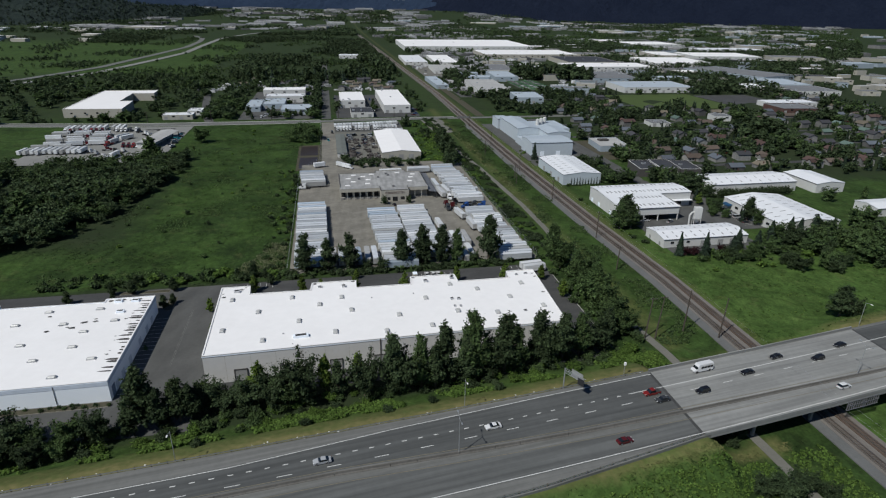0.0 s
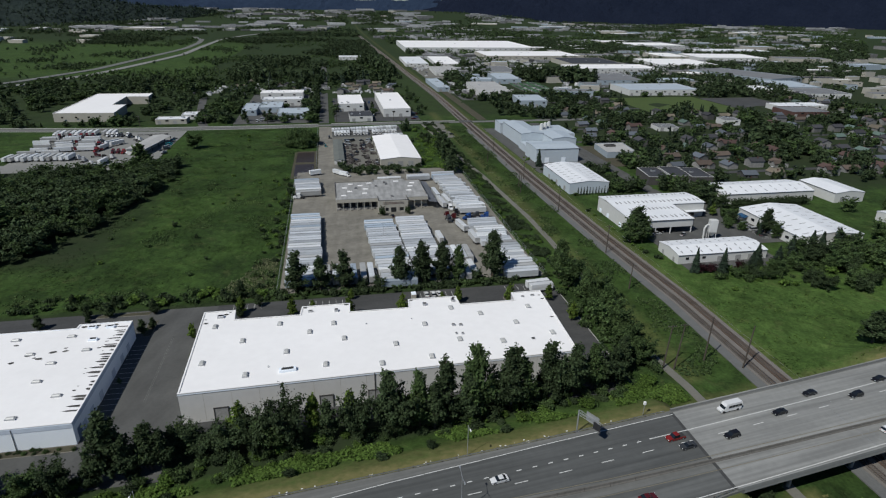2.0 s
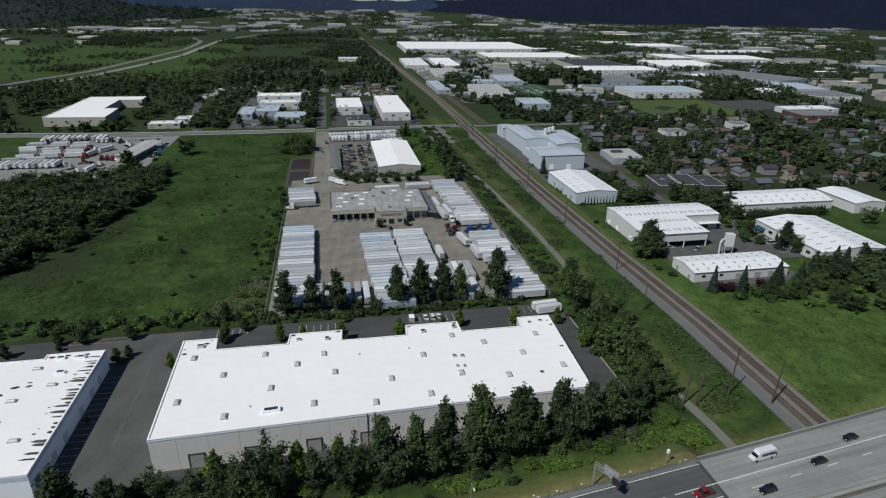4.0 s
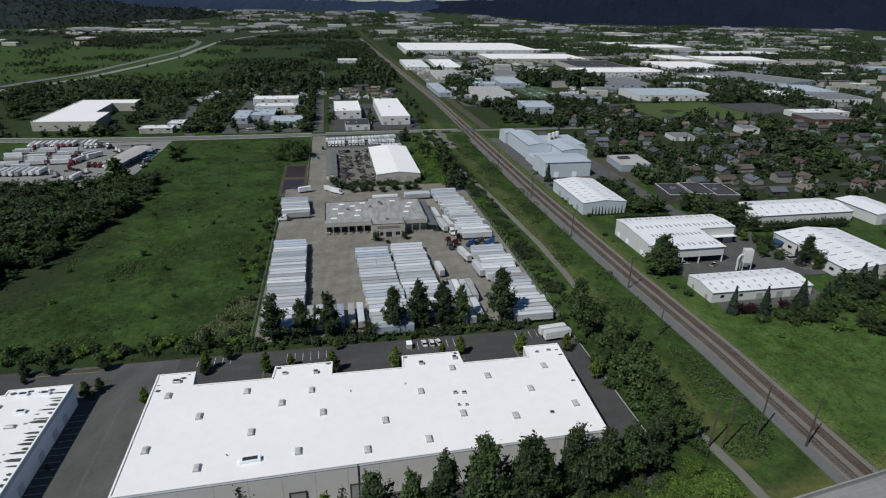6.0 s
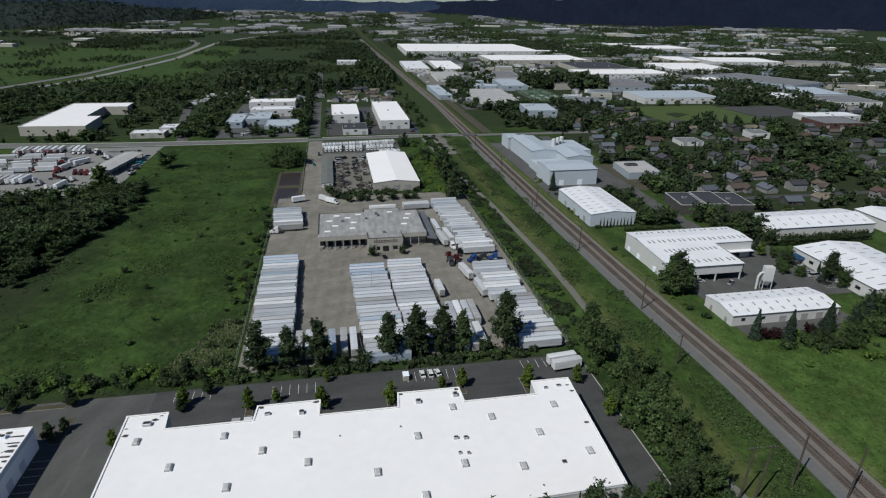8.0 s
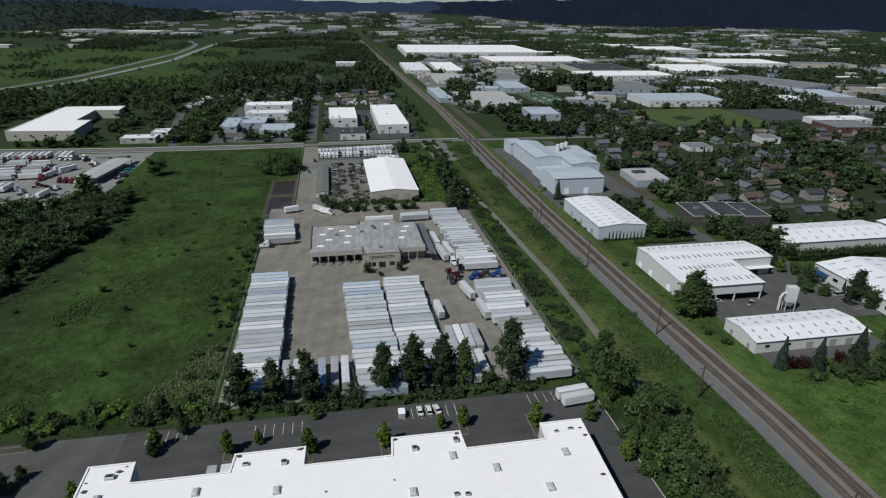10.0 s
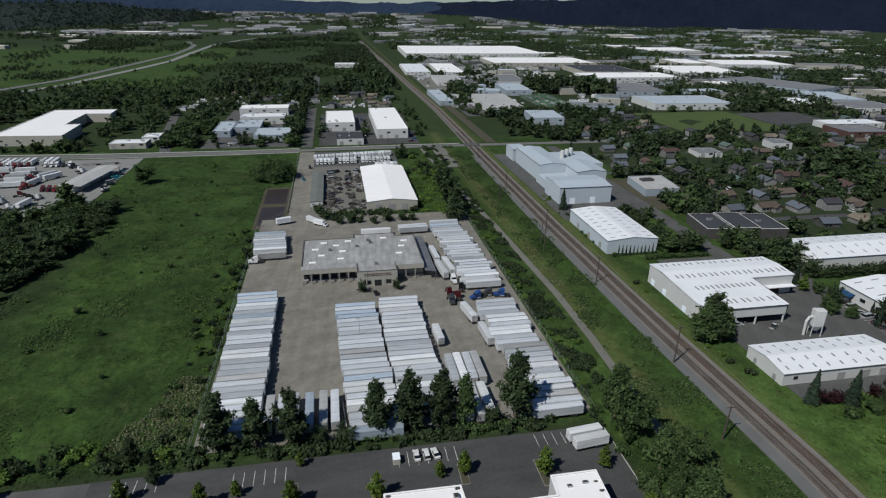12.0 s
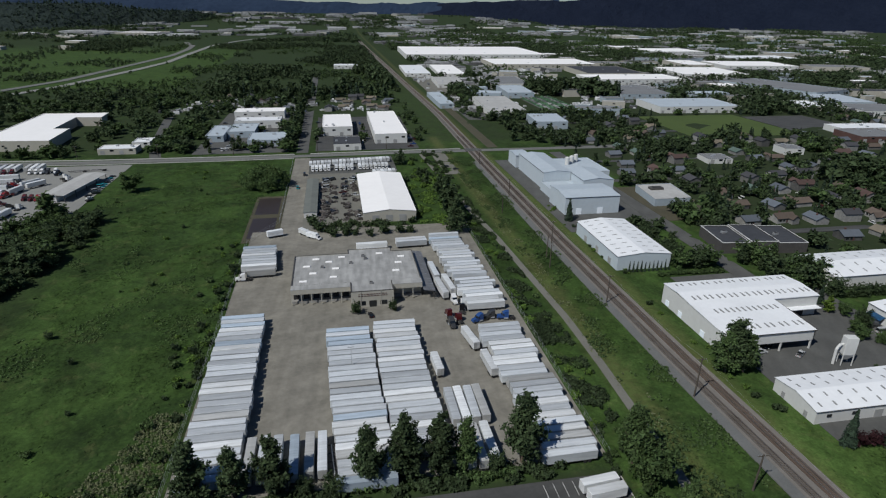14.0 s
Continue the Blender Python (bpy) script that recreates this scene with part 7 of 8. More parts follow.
for i in range(370):
    y = tr.uniform(297, 506)
    x = wood_edge(y) - 3 - tr.random() ** 1.3 * 130
    if y > 476 and x < -146:
        y = tr.uniform(300, 474)
    tree(tr.choice(["round_a", "round_a", "round_b"]), x, y, (tr.uniform(7.5, 13) if x < wood_edge(y) - 8 else tr.uniform(4, 8)) * (1 if y < 430 else 0.8 if y < 465 else 0.65), tr.uniform(1.0, 1.5))
for x, y, h in ((-177, 330, 17), (-169, 345, 18), (-186, 350, 16)):
    tree("poplar_b", x, y, h + 2, 1.5)
# by the railway and the eastern yards
for key, x, y, h, f in (("poplar_a", 161.0, 290, 20, 1.5), ("poplar_b", 157.5, 289, 16, 1.3), ("poplar_b", 164, 288, 15, 1.3), ("round_a", 164.5, 291, 12, 1.1), ("poplar_a", 198.5, 177, 14, 1.7), ("round_a", 203, 175.5, 8, 1.0),
                        ("conifer_a", 183.2, 246, 10, 1.25), ("conifer_b", 170.3, 248.4, 3, 1.3), ("conifer_a", 197, 244.3, 11, 1.25), ("conifer_a", 205, 251, 12, 1.2), ("conifer_b", 215, 249, 11, 1.6), ("conifer_a", 228, 256, 13, 1.25), ("conifer_a", 244, 261, 12.5, 1.3),
                        ("conifer_b", 251, 262, 11, 1.6), ("conifer_a", 259, 261, 13, 1.3), ("conifer_a", 269, 259, 11, 1.3), ("round_b", 187, 241, 5, 1.3), ("round_b", 209, 243, 7, 1.2), ("round_b", 221, 244, 8, 1.2), ("round_a", 234, 250, 9, 1.2),
                        ("red_a", 173.6, 247.2, 3.6, 1.0), ("red_a", 178.6, 247.4, 4.6, 1.1), ("red_a", 193, 247.2, 5.2, 1.0),
                        ("conifer_b", 161.5, 449, 14, 1.1), ("conifer_b", 163.5, 453, 12, 1.0), ("poplar_a", 208, 300 - 22, 5, 1.3), ("round_a", 231, 308, 9, 0.9), ("conifer_b", 234.5, 288, 9, 0.9), ("poplar_a", 239.6, 290, 15, 1.3), ("round_b", 240.3, 282, 10, 0.7), ("conifer_b", 240.2, 297, 7, 0.8),
                        ("round_a", 237, 345, 14, 1.2), ("round_a", 229, 354, 13, 1.2), ("round_a", 243, 335, 10, 1.0), ("round_a", 244, 352, 13, 1.1), ("round_b", 221.5, 326, 5, 1.0), ("lime", 228, 322, 8, 1.2), ("conifer_a", 231, 330, 9, 1.0)):
    tree(key, x, y, h, f)
for i in range(11):
    tree("cypress", 163 + i * 2.1, 373.4, tr.uniform(4.5, 6.2))
for i in range(24):
    tree("round_a", 250 + i * 2.3, 333 + tr.uniform(-0.8, 0.8), tr.uniform(5.5, 7.0), 0.75)
for i in range(120):
    x, y = tr.uniform(190, 345), tr.uniform(214, 262)
    if y > 216 + max(0, (222 - x)) * 0.75 and not (x < 222 and y > 250):
        tree(tr.choice(["round_a", "round_b", "round_b", "poplar_b"]), x, y, tr.uniform(3.5, 8) + 4.0 * (x > 232 and y > 222), 1.15)
for i in range(46):
    x, y = tr.uniform(284, 352), tr.uniform(252, 330)
    if not (318 < x < 356 and 278 < y < 306) and (y < 282 or x > 318) and not (316 < x and y > 322):
        tree(tr.choice(["round_a", "round_b", "poplar_b"]), x, y, tr.uniform(5, 11), 1.15)
for i in range(30):
    tree(tr.choice(["shrub_a", "shrub_b"]), tr.uniform(176, 235), tr.uniform(228, 251), tr.uniform(1.5, 3.8))
for x, y, h in ((93, 452, 18), (96, 460, 17), (93, 468, 20), (96, 478, 17), (93, 489, 19), (96, 500, 18), (94, 512, 15), (98, 530, 10), (91, 441, 12), (90, 546, 9), (86, 560, 8), (76, 600, 10), (78, 606, 12)):
    tree(tr.choice(["poplar_a", "poplar_c", "round_a"]), x, y, h, 1.2)
for i in range(46):
    tree(tr.choice(["shrub_a", "shrub_b", "shrub_c"]), tr.uniform(73, 103), tr.uniform(462, 625), tr.uniform(1.5, 4))
for i in range(70):
    y = tr.uniform(262, 600)
    tree(tr.choice(["shrub_a", "shrub_b", "shrub_a"]), 99.5 + tr.random() ** 2 * 10, y, tr.uniform(1.0, 2.6))
for i in range(26):
    tree(tr.choice(["shrub_a", "shrub_c"]), tr.uniform(156, 163), tr.uniform(262, 480), tr.uniform(1, 2.4))
for x, y, h in ((9, 468, 5), (11, 464, 6), (15, 452, 6.5), (13, 457, 4), (22.5, 443, 5.5), (29, 445, 7), (34, 444, 4.5), (42, 441, 5), (50, 444, 6.5), (59, 444, 6), (65, 443.5, 5)):
    tree("round_a", x, y, h, 1.15)
for i in range(16):
    tree("shrub_c", tr.uniform(10, 70), tr.uniform(456, 461), tr.uniform(2, 4))
for i in range(18):
    tree(tr.choice(["round_a", "round_b"]), tr.uniform(18, 39), tr.uniform(447, 458), tr.uniform(2, 4))
# around the plant, the flats and the houses
for i in range(3000):
    x, y = tr.uniform(224, 700), tr.uniform(372, 800)
    if noise.noise((x / 55, y / 55, 8)) > tr.uniform(-0.5, 0.42) and is_free(x, y, 2) and all(abs(x - a) > 6.5 or abs(y - b) > 5.5 for a, b in HOUSES) and x < 260 + 0.85 * y:
        tree(tr.choice(["far_round", "far_round", "far_mid", "far_tall", "far_conifer", "far_conifer"]), x, y, tr.uniform(5, 10) + 9 * max(0.0, noise.noise((x / 55, y / 55, 8))), tr.uniform(0.85, 1.3))
for x, y, h in ((190, 374, 10), (195, 376, 9), (201, 375, 10), (206, 374, 11), (224, 374, 12), (228, 378, 11), (233, 373, 12), (238, 370, 11), (243, 376, 10), (229, 366, 8), (236, 352, 13), (242, 356, 12), (232, 346, 11), (247, 350, 10)):
    tree(tr.choice(["round_a", "round_b", "poplar_a"]), x, y, h, 1.1)
for i in range(26):
    tree(tr.choice(["round_a", "far_round"]), tr.uniform(190, 209), tr.uniform(376, 440), tr.uniform(4, 8))
for i in range(20):
    tree("shrub_b", 176 + i * 1.7, 367.5 + tr.uniform(-0.6, 0.6), tr.uniform(1.6, 2.6))
for x, y in ((224, 300), (226, 305), (229.5, 296), (233, 318), (235, 322)):
    tree("round_b", x, y, tr.uniform(4, 7))
for i in range(70):
    x, y = tr.uniform(190, 320), tr.uniform(652, 800)
    if is_free(x, y, 2) and not (x < 204 and y > 780):
        tree(tr.choice(["far_round", "far_tall", "far_round"]), x, y, tr.uniform(7, 14), 1.15)
for i in range(40):
    tree(tr.choice(["far_round", "far_mid"]), tr.uniform(176, 203), tr.uniform(790, 1010), tr.uniform(4, 10), 1.1)
for i in range(26):
    tree("far_round", tr.uniform(196, 262), tr.uniform(784, 797), tr.uniform(6, 12), 1.1)
for i in range(26):
    tree(tr.choice(["far_round", "far_tall"]), tr.uniform(255, 290), tr.uniform(1040, 1220), tr.uniform(9, 16), 1.1)
for i in range(90):
    x = tr.uniform(318, 432)
    tree(tr.choice(["far_tall", "far_tall", "far_conifer", "far_round"]), x, 992 - 0.35 * (x - 318) + tr.uniform(-22, 40), tr.uniform(16, 25), 1.1)
for i in range(26):
    a, d = tr.uniform(0, 6.283), 22 * math.sqrt(tr.random())
    tree(tr.choice(["far_round", "far_tall"]), 412 + d * math.cos(a), 508 + 0.8 * d * math.sin(a), tr.uniform(12, 19), 1.3)
# west of the crossing road
for i in range(760):
    x, y = tr.uniform(-480, -10), tr.uniform(655, 1010)
    ok = not (-310 < x < -200 and 670 < y < 825) and not (-175 < x < -132 and 655 < y < 715) and not (-98 < x < -14 and 672 < y < 858) and abs(x + 140) > 9
    if ok:
        tree(tr.choice(["far_round", "far_mid", "far_round", "far_tall"]), x, y, tr.uniform(4, 13), tr.uniform(0.9, 1.4))
for i in range(54):
    tree(tr.choice(["far_mid", "far_round", "far_mid"]), tr.uniform(-131, -100), tr.uniform(658, 770), tr.uniform(5, 10), 1.2)
for x, y, h in ((-16, 658, 12), (-15, 672, 14), (-14, 690, 15), (-13, 715, 13), (-66, 690, 7), (-61, 694, 8), (-37, 676, 6), (-30, 672, 7), (-72, 745, 8), (-46, 752, 7), (-24, 740, 11), (-22, 760, 12), (-104, 662, 10), (-108, 668, 12), (-18, 790, 13),
                (-232, 664, 6), (-240, 662, 5), (-222, 664, 5), (-212, 668, 6), (-198, 690, 8), (-192, 720, 9), (-190, 745, 9), (-186, 770, 10), (8, 690, 8), (10, 720, 9), (52, 700, 9), (54, 740, 8), (50, 690, 6), (104, 690, 7)):
    tree(tr.choice(["far_round", "far_tall", "far_mid"]), x, y, h, 1.25)
for i in range(70):
    tree(tr.choice(["far_tall", "far_conifer", "far_tall"]), tr.uniform(-125, 100), tr.uniform(960, 1040), tr.uniform(13, 20), 1.1)
for y in np.arange(660, 1000, 13):
    tree("far_tall", -12 + tr.uniform(-2, 2), y, tr.uniform(10, 17))
for i in range(24):
    tree(tr.choice(["far_round", "far_mid"]), tr.uniform(96, 118), tr.uniform(655, 1000), tr.uniform(4, 8))

# ---- far woods, fields' scrub and grass: uncounted growth ----


def growth(name, label, spots, kind, m, per, size, up=0.35):
    """Many small clumps in one mesh; spots: x, y, height, width."""
    nr = np.random.RandomState(len(spots) + per)
    P = np.array(spots)
    n = len(P)
    P = np.repeat(P, per, axis=0)
    d = nr.normal(0, 1, (n * per, 3))
    d /= np.linalg.norm(d, axis=1)[:, None]
    rr = nr.uniform(0.4, 1, (n * per, 1)) ** 0.5
    o = d * rr
    z = P[:, 4] + P[:, 2] * (0.52 + 0.46 * o[:, 2])
    taper = 1.0 if kind == "round" else np.clip(1.25 - (z - P[:, 4]) / P[:, 2], 0.1, 1)
    c = np.stack([P[:, 0] + o[:, 0] * P[:, 3] / 2 * taper, P[:, 1] + o[:, 1] * P[:, 3] / 2 * taper, z], 1)
    s = size * np.sqrt(P[:, 3])[:, None]
    q = leaves(c, d, 1.0, nr, up).reshape(-1, 3, 3)
    q = c[:, None, :] + (q - c[:, None, :]) * s[:, None, :]
    return tagged(new(name, tri_mesh(name, q.reshape(-1, 3), m)), label, "vegetation", kind="stuff")


def scatter(count, x0, x1, y0, y1, h0, h1, keep=None, seed=1, clump=None):
    r = random.Random(seed)
    out, tries = [], 0
    while len(out) < count and tries < count * 40:
        tries += 1
        x, y = r.uniform(x0, x1), r.uniform(y0, y1)
        if keep and not keep(x, y):
            continue
        if clump and noise.noise((x / clump, y / clump, seed)) < r.uniform(0.0, 0.28):
            continue
        h = r.uniform(h0, h1)
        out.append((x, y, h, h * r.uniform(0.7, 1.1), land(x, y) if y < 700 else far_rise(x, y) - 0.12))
    return out


def off_shed(x, y):
    return not any(abs(x - a) < w / 2 + 5 and abs(y - b) < d / 2 + 5 for a, b, w, d in far_sheds) and is_free(x, y, 3) and not 128 < x < 165


def off_road(x, y):
    mid = np.interp(y, [850, 1020, 1090, 1180, 1470, 1650, 1880, 2125, 2400], [-540, -446, -420, -392, -358, -341, -347, -357, -320])
    return abs(x - mid) > 34 and off_shed(x, y)


for (leaf, kind, west), chunks in MASS.items():
    nm = "scrub" if kind == "shrub" else "woodland"
    words = {"shrub": "dense green scrub over rough ground", "tree": "massed green trees of the " + ("western wood" if west else "housing estate")}[kind]
    tagged(new(nm, tri_mesh(nm, np.concatenate(chunks), MATS[leaf])), words, "vegetation", kind="stuff")
wide = lambda x, y: off_road(x, y) and x > -0.66 * y
meadow_far = lambda x, y: -900 < x < -210 and 1060 < y < 1900
growth("far_wood", "dark mixed woodland in the flat valley", scatter(2600, -900, 125, 1000, 2500, 6, 13, lambda x, y: wide(x, y) and not meadow_far(x, y) and not (20 < x < 90 and 1340 < y < 1430), 3, 240), "round", LEAF_DARK, 30, 0.5)
growth("far_wood", "dark trees dotted over the western fields", scatter(520, -900, -210, 1060, 1900, 5, 10, wide, 31, 120), "round", LEAF_DARK, 26, 0.5)
growth("far_wood", "green brush in the flat valley", scatter(1800, -500, 125, 880, 2200, 3, 7, lambda x, y: wide(x, y) and abs(x + 3) > 8 and not (20 < x < 90 and 1340 < y < 1430), 32, 150), "round", LEAF_MID, 20, 0.5)
growth("far_wood", "tall dark trees in a valley copse", scatter(460, -150, 118, 1000, 1330, 13, 20, lambda x, y: abs(x + 3) > 9 and (x < -2 or x > 40), 4, 90), "tall", LEAF_DARK, 46, 0.5)
growth("far_wood", "scattered trees between distant sheds", scatter(6200, 200, 1900, 780, 2100, 7, 16, lambda x, y: off_shed(x, y) and x < 0.95 * y + 60, 5, 260), "round", LEAF_DARK, 26, 0.52)
growth("far_wood", "green trees between distant sheds", scatter(3600, 200, 2600, 1300, 2900, 7, 16, lambda x, y: off_shed(x, y) and x < 0.95 * y + 60, 6, 150), "round", LEAF_MID, 22, 0.55)
growth("far_wood", "far dark tree belts across the valley", scatter(6400, -1900, 3300, 2300, 4300, 8, 16, lambda x, y: off_shed(x, y) and abs(x) < 0.85 * y, 7, 420), "round", LEAF_DARK, 14, 0.85)


def sward(name, label, count, x0, x1, y0, y1, keep, seed, size=0.5, rank=0.0):
    """Loose tufts over rough ground, thicker in rank patches, too many to count; coloured as the ground they grow on."""
    r, nr = random.Random(seed), np.random.RandomState(seed)
    out = []
    while len(out) < count:
        x, y = r.uniform(x0, x1), r.uniform(y0, y1)
        if not keep(x, y):
            continue
        thick = noise.noise((x / 24, y / 34, seed)) + 0.6 * noise.noise((x / 5, y / 7, seed + 3))
        if thick + r.uniform(-0.25, 0.25) > rank:
            out.append((x, y, land(x, y) + r.uniform(0.0, 0.1 + 0.3 * max(0.0, thick))))
    c = np.array(out)
    me = tri_mesh(name, leaves(c, np.zeros((count, 3)), size, nr, 1.0, 0.17), GROUND)
    for zone, fn in (("dry", zone_dry), ("wood", zone_wood_shade), ("lush", zone_lush_lit)):
        at = me.attributes.new(zone, "FLOAT", "POINT")
        at.data.foreach_set("value", np.repeat([float(fn(x, y)) for x, y, _ in out], 3).astype(np.float32))
    return tagged(new(name, me), label, "vegetation", kind="stuff")


sward("meadow_grass", "uneven rank grass of the wet meadow", 20000, -155, -24, 250, 632, lambda x, y: x > wood_edge(y) - 2 if y > 296 else x > -130, 9)
sward("railside_grass", "rough grass beside the railway", 13000, 99, 139, 168, 640, lambda x, y: abs(x - 114) > 4.5, 10)
sward("bank_grass", "rough grass on the eastern bank", 6000, 153.5, 320, 158, 262, lambda x, y: hw_north(x) + 3 < y and not (168 < x and y > 250), 12)
sward("south_grass", "rough green growth below the highway", 12000, 20, 185, 60, 124, lambda x, y: y < hw_north(x) - south_edge(x) - 2 and not 135 < x < 157 and abs(x - 117.5) > 3, 13, 0.45, -0.2)
growth("bank_growth", "bright green brambles on the highway bank", scatter(4600, -115, 112, 128, 172, 0.5, 1.5, lambda x, y: 11 < y - hw_north(x) < 20, 15, 14), "round", LEAF_SCRUB, 16, 0.32, 1.0)
growth("bank_growth", "rough green brambles below the highway", scatter(5200, 10, 134, 55, 118, 0.3, 1.1, lambda x, y: noise.noise((x / 15, y / 15, 3)) * 14 + y > 66 and x > 16 + 9 * noise.noise((y / 12, 0, 2)) and 6 < hw_north(x) - south_edge(x) - y < 60 and abs(x - 117.5) > 3.0, 16), "round", LEAF_SCRUB, 16, 0.3, 1.0)
growth("railside_growth", "rank green weeds along the fence", scatter(3400, 99.2, 111, 262, 640, 0.6, 2.0, None, 17, 9), "round", LEAF_DARK, 16, 0.3, 0.8)
growth("railside_growth", "patches of rank weeds beside the tracks", scatter(3600, 117, 138, 170, 640, 0.3, 1.2, None, 18, 14), "round", LEAF_MID, 13, 0.3, 1.2)
growth("meadow_growth", "dark sedge and low bushes dotted over the meadow", scatter(2600, -140, -26, 262, 625, 0.2, 0.7, lambda x, y: x > wood_edge(y) and noise.noise((x / 38, y / 55, 4)) > 0.08, 19, 16), "round", LEAF_MID, 12, 0.34, 1.6)
REEDS = leafy("reeds", (0.1, 0.118, 0.06), (0.18, 0.19, 0.105), 0.35)
growth("meadow_growth", "pale olive reeds in the meadow corner", scatter(1500, -49, -25, 254, 296, 0.3, 1.0, lambda x, y: x > -49 + 0.35 * (y - 254) + 5 * noise.noise((x / 7, y / 7, 1)), 21), "round", REEDS, 14, 0.2, 0.9)
growth("bank_growth", "lush undergrowth behind the white shed", scatter(1500, 73, 104, 452, 566, 0.5, 2.0, None, 23, 9), "round", LEAF_SCRUB, 14, 0.32, 0.9)
growth("hedge_growth", "dark undergrowth between lot and trailer yard", scatter(900, -23, 98, 249.8, 256.5, 0.4, 3.2, lambda x, y: not (84 < x < 97), 24, 5), "round", LEAF_DARK, 20, 0.27, 0.5)
growth("railside_growth", "straw coloured tall grass beside the path", scatter(900, 115.5, 124, 262, 640, 0.2, 0.6, lambda x, y: x > 110, 22, 8), "round", REEDS, 10, 0.3, 1.4)
growth("bank_growth", "patches of weeds on the eastern bank", scatter(700, 155, 330, 165, 260, 0.2, 0.6, lambda x, y: hw_north(x) + 6 < y and not (168 < x < 222 and y > 248), 20, 9), "round", LEAF_SCRUB, 13, 0.3, 1.0)

# ---- small fabric of the distant estates: uncounted ----


def fabric(name, label, category, m, count, x0, x1, y0, y1, sizes, seed, clump):
    r, g, n, tries = random.Random(seed), Geo(), 0, 0
    while n < count and tries < 30 * count:
        tries += 1
        x, y = r.uniform(x0, x1), r.uniform(y0, y1)
        if x > 0.92 * y + 60 or x < -0.7 * y or not off_shed(x, y) or noise.noise((x / clump, y / clump, seed)) < r.uniform(-0.1, 0.3):
            continue
        w, d, h = r.choice(sizes)
        w, d = w * r.uniform(0.7, 1.3), d * r.uniform(0.7, 1.3)
        if r.random() < 0.5:
            w, d = d, w
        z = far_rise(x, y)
        g.box(x - w / 2, y - d / 2, z - 3.0, x + w / 2, y + d / 2, z + h * r.uniform(0.8, 1.2))
        n += 1
    return tagged(new(name, g.mesh(name, m)), label, category, kind="stuff")


SMALL_ROOFS = mat("small_roofs", (0.13, 0.135, 0.14), (0.3, 0.3, 0.295), 0.8, fine=0.3, island=0.7)
STACK_GREEN = mat("stacked_green", (0.05, 0.11, 0.06), (0.1, 0.18, 0.1), 0.8, fine=0.5, island=0.4)
SMALL_CARS = mat("small_vehicles", (0.22, 0.22, 0.225), (0.5, 0.5, 0.5), 0.5, fine=0.3, island=0.85)
fabric("distant_buildings", "small pale roofed buildings crowded in the distant estates", "building", SMALL_ROOFS, 420, 210, 1500, 1000, 1900, [(14, 10, 4), (22, 14, 5), (30, 16, 5)], 41, 160)
fabric("distant_buildings", "tiny pale buildings far across the valley", "building", SMALL_ROOFS, 620, 120, 3300, 1900, 4200, [(26, 22, 5), (40, 34, 6), (60, 50, 7)], 42, 300)
fabric("distant_buildings", "tiny pale buildings of the far valley towns", "building", SMALL_ROOFS, 230, -1000, 700, 2700, 4650, [(40, 30, 6), (70, 50, 7), (120, 80, 8)], 46, 260)
fabric("distant_vehicles", "vehicles parked in the trade lots by the railway", "vehicle", SMALL_CARS, 420, 166, 430, 850, 1380, [(4.6, 1.9, 1.5), (4.6, 1.9, 1.5), (12, 2.5, 3.6)], 43, 40)
fabric("distant_vehicles", "vehicles parked among distant sheds", "vehicle", SMALL_CARS, 900, 430, 1700, 1000, 2000, [(4.8, 2.0, 1.6), (5.2, 2.0, 1.8), (14, 2.6, 3.8)], 44, 70)
fabric("distant_vehicles", "vehicles and sheds in the caravan yards", "vehicle", SMALL_CARS, 150, -180, 95, 868, 960, [(5, 2.0, 1.7), (7, 2.5, 2.6)], 45, 30)

rr = random.Random(61)
for k in range(9):
    g = Geo()
    y = 852.0
    while y < 958:
        n = rr.uniform(2.5, 7)
        g.box(286.5 + k * 5.1, y, 0, 288.7 + k * 5.1, y + n, rr.uniform(1.2, 2.6))
        y += n + rr.choice([0.4, 0.4, 3.0])
    tagged(new("stacked_goods", g.mesh("stacked_goods", (STACK_GREEN, SMALL_ROOFS, STACK_GREEN)[k % 3])), "row of stacked green and pale goods in a yard", "goods", kind="stuff")

# ---- hills ----


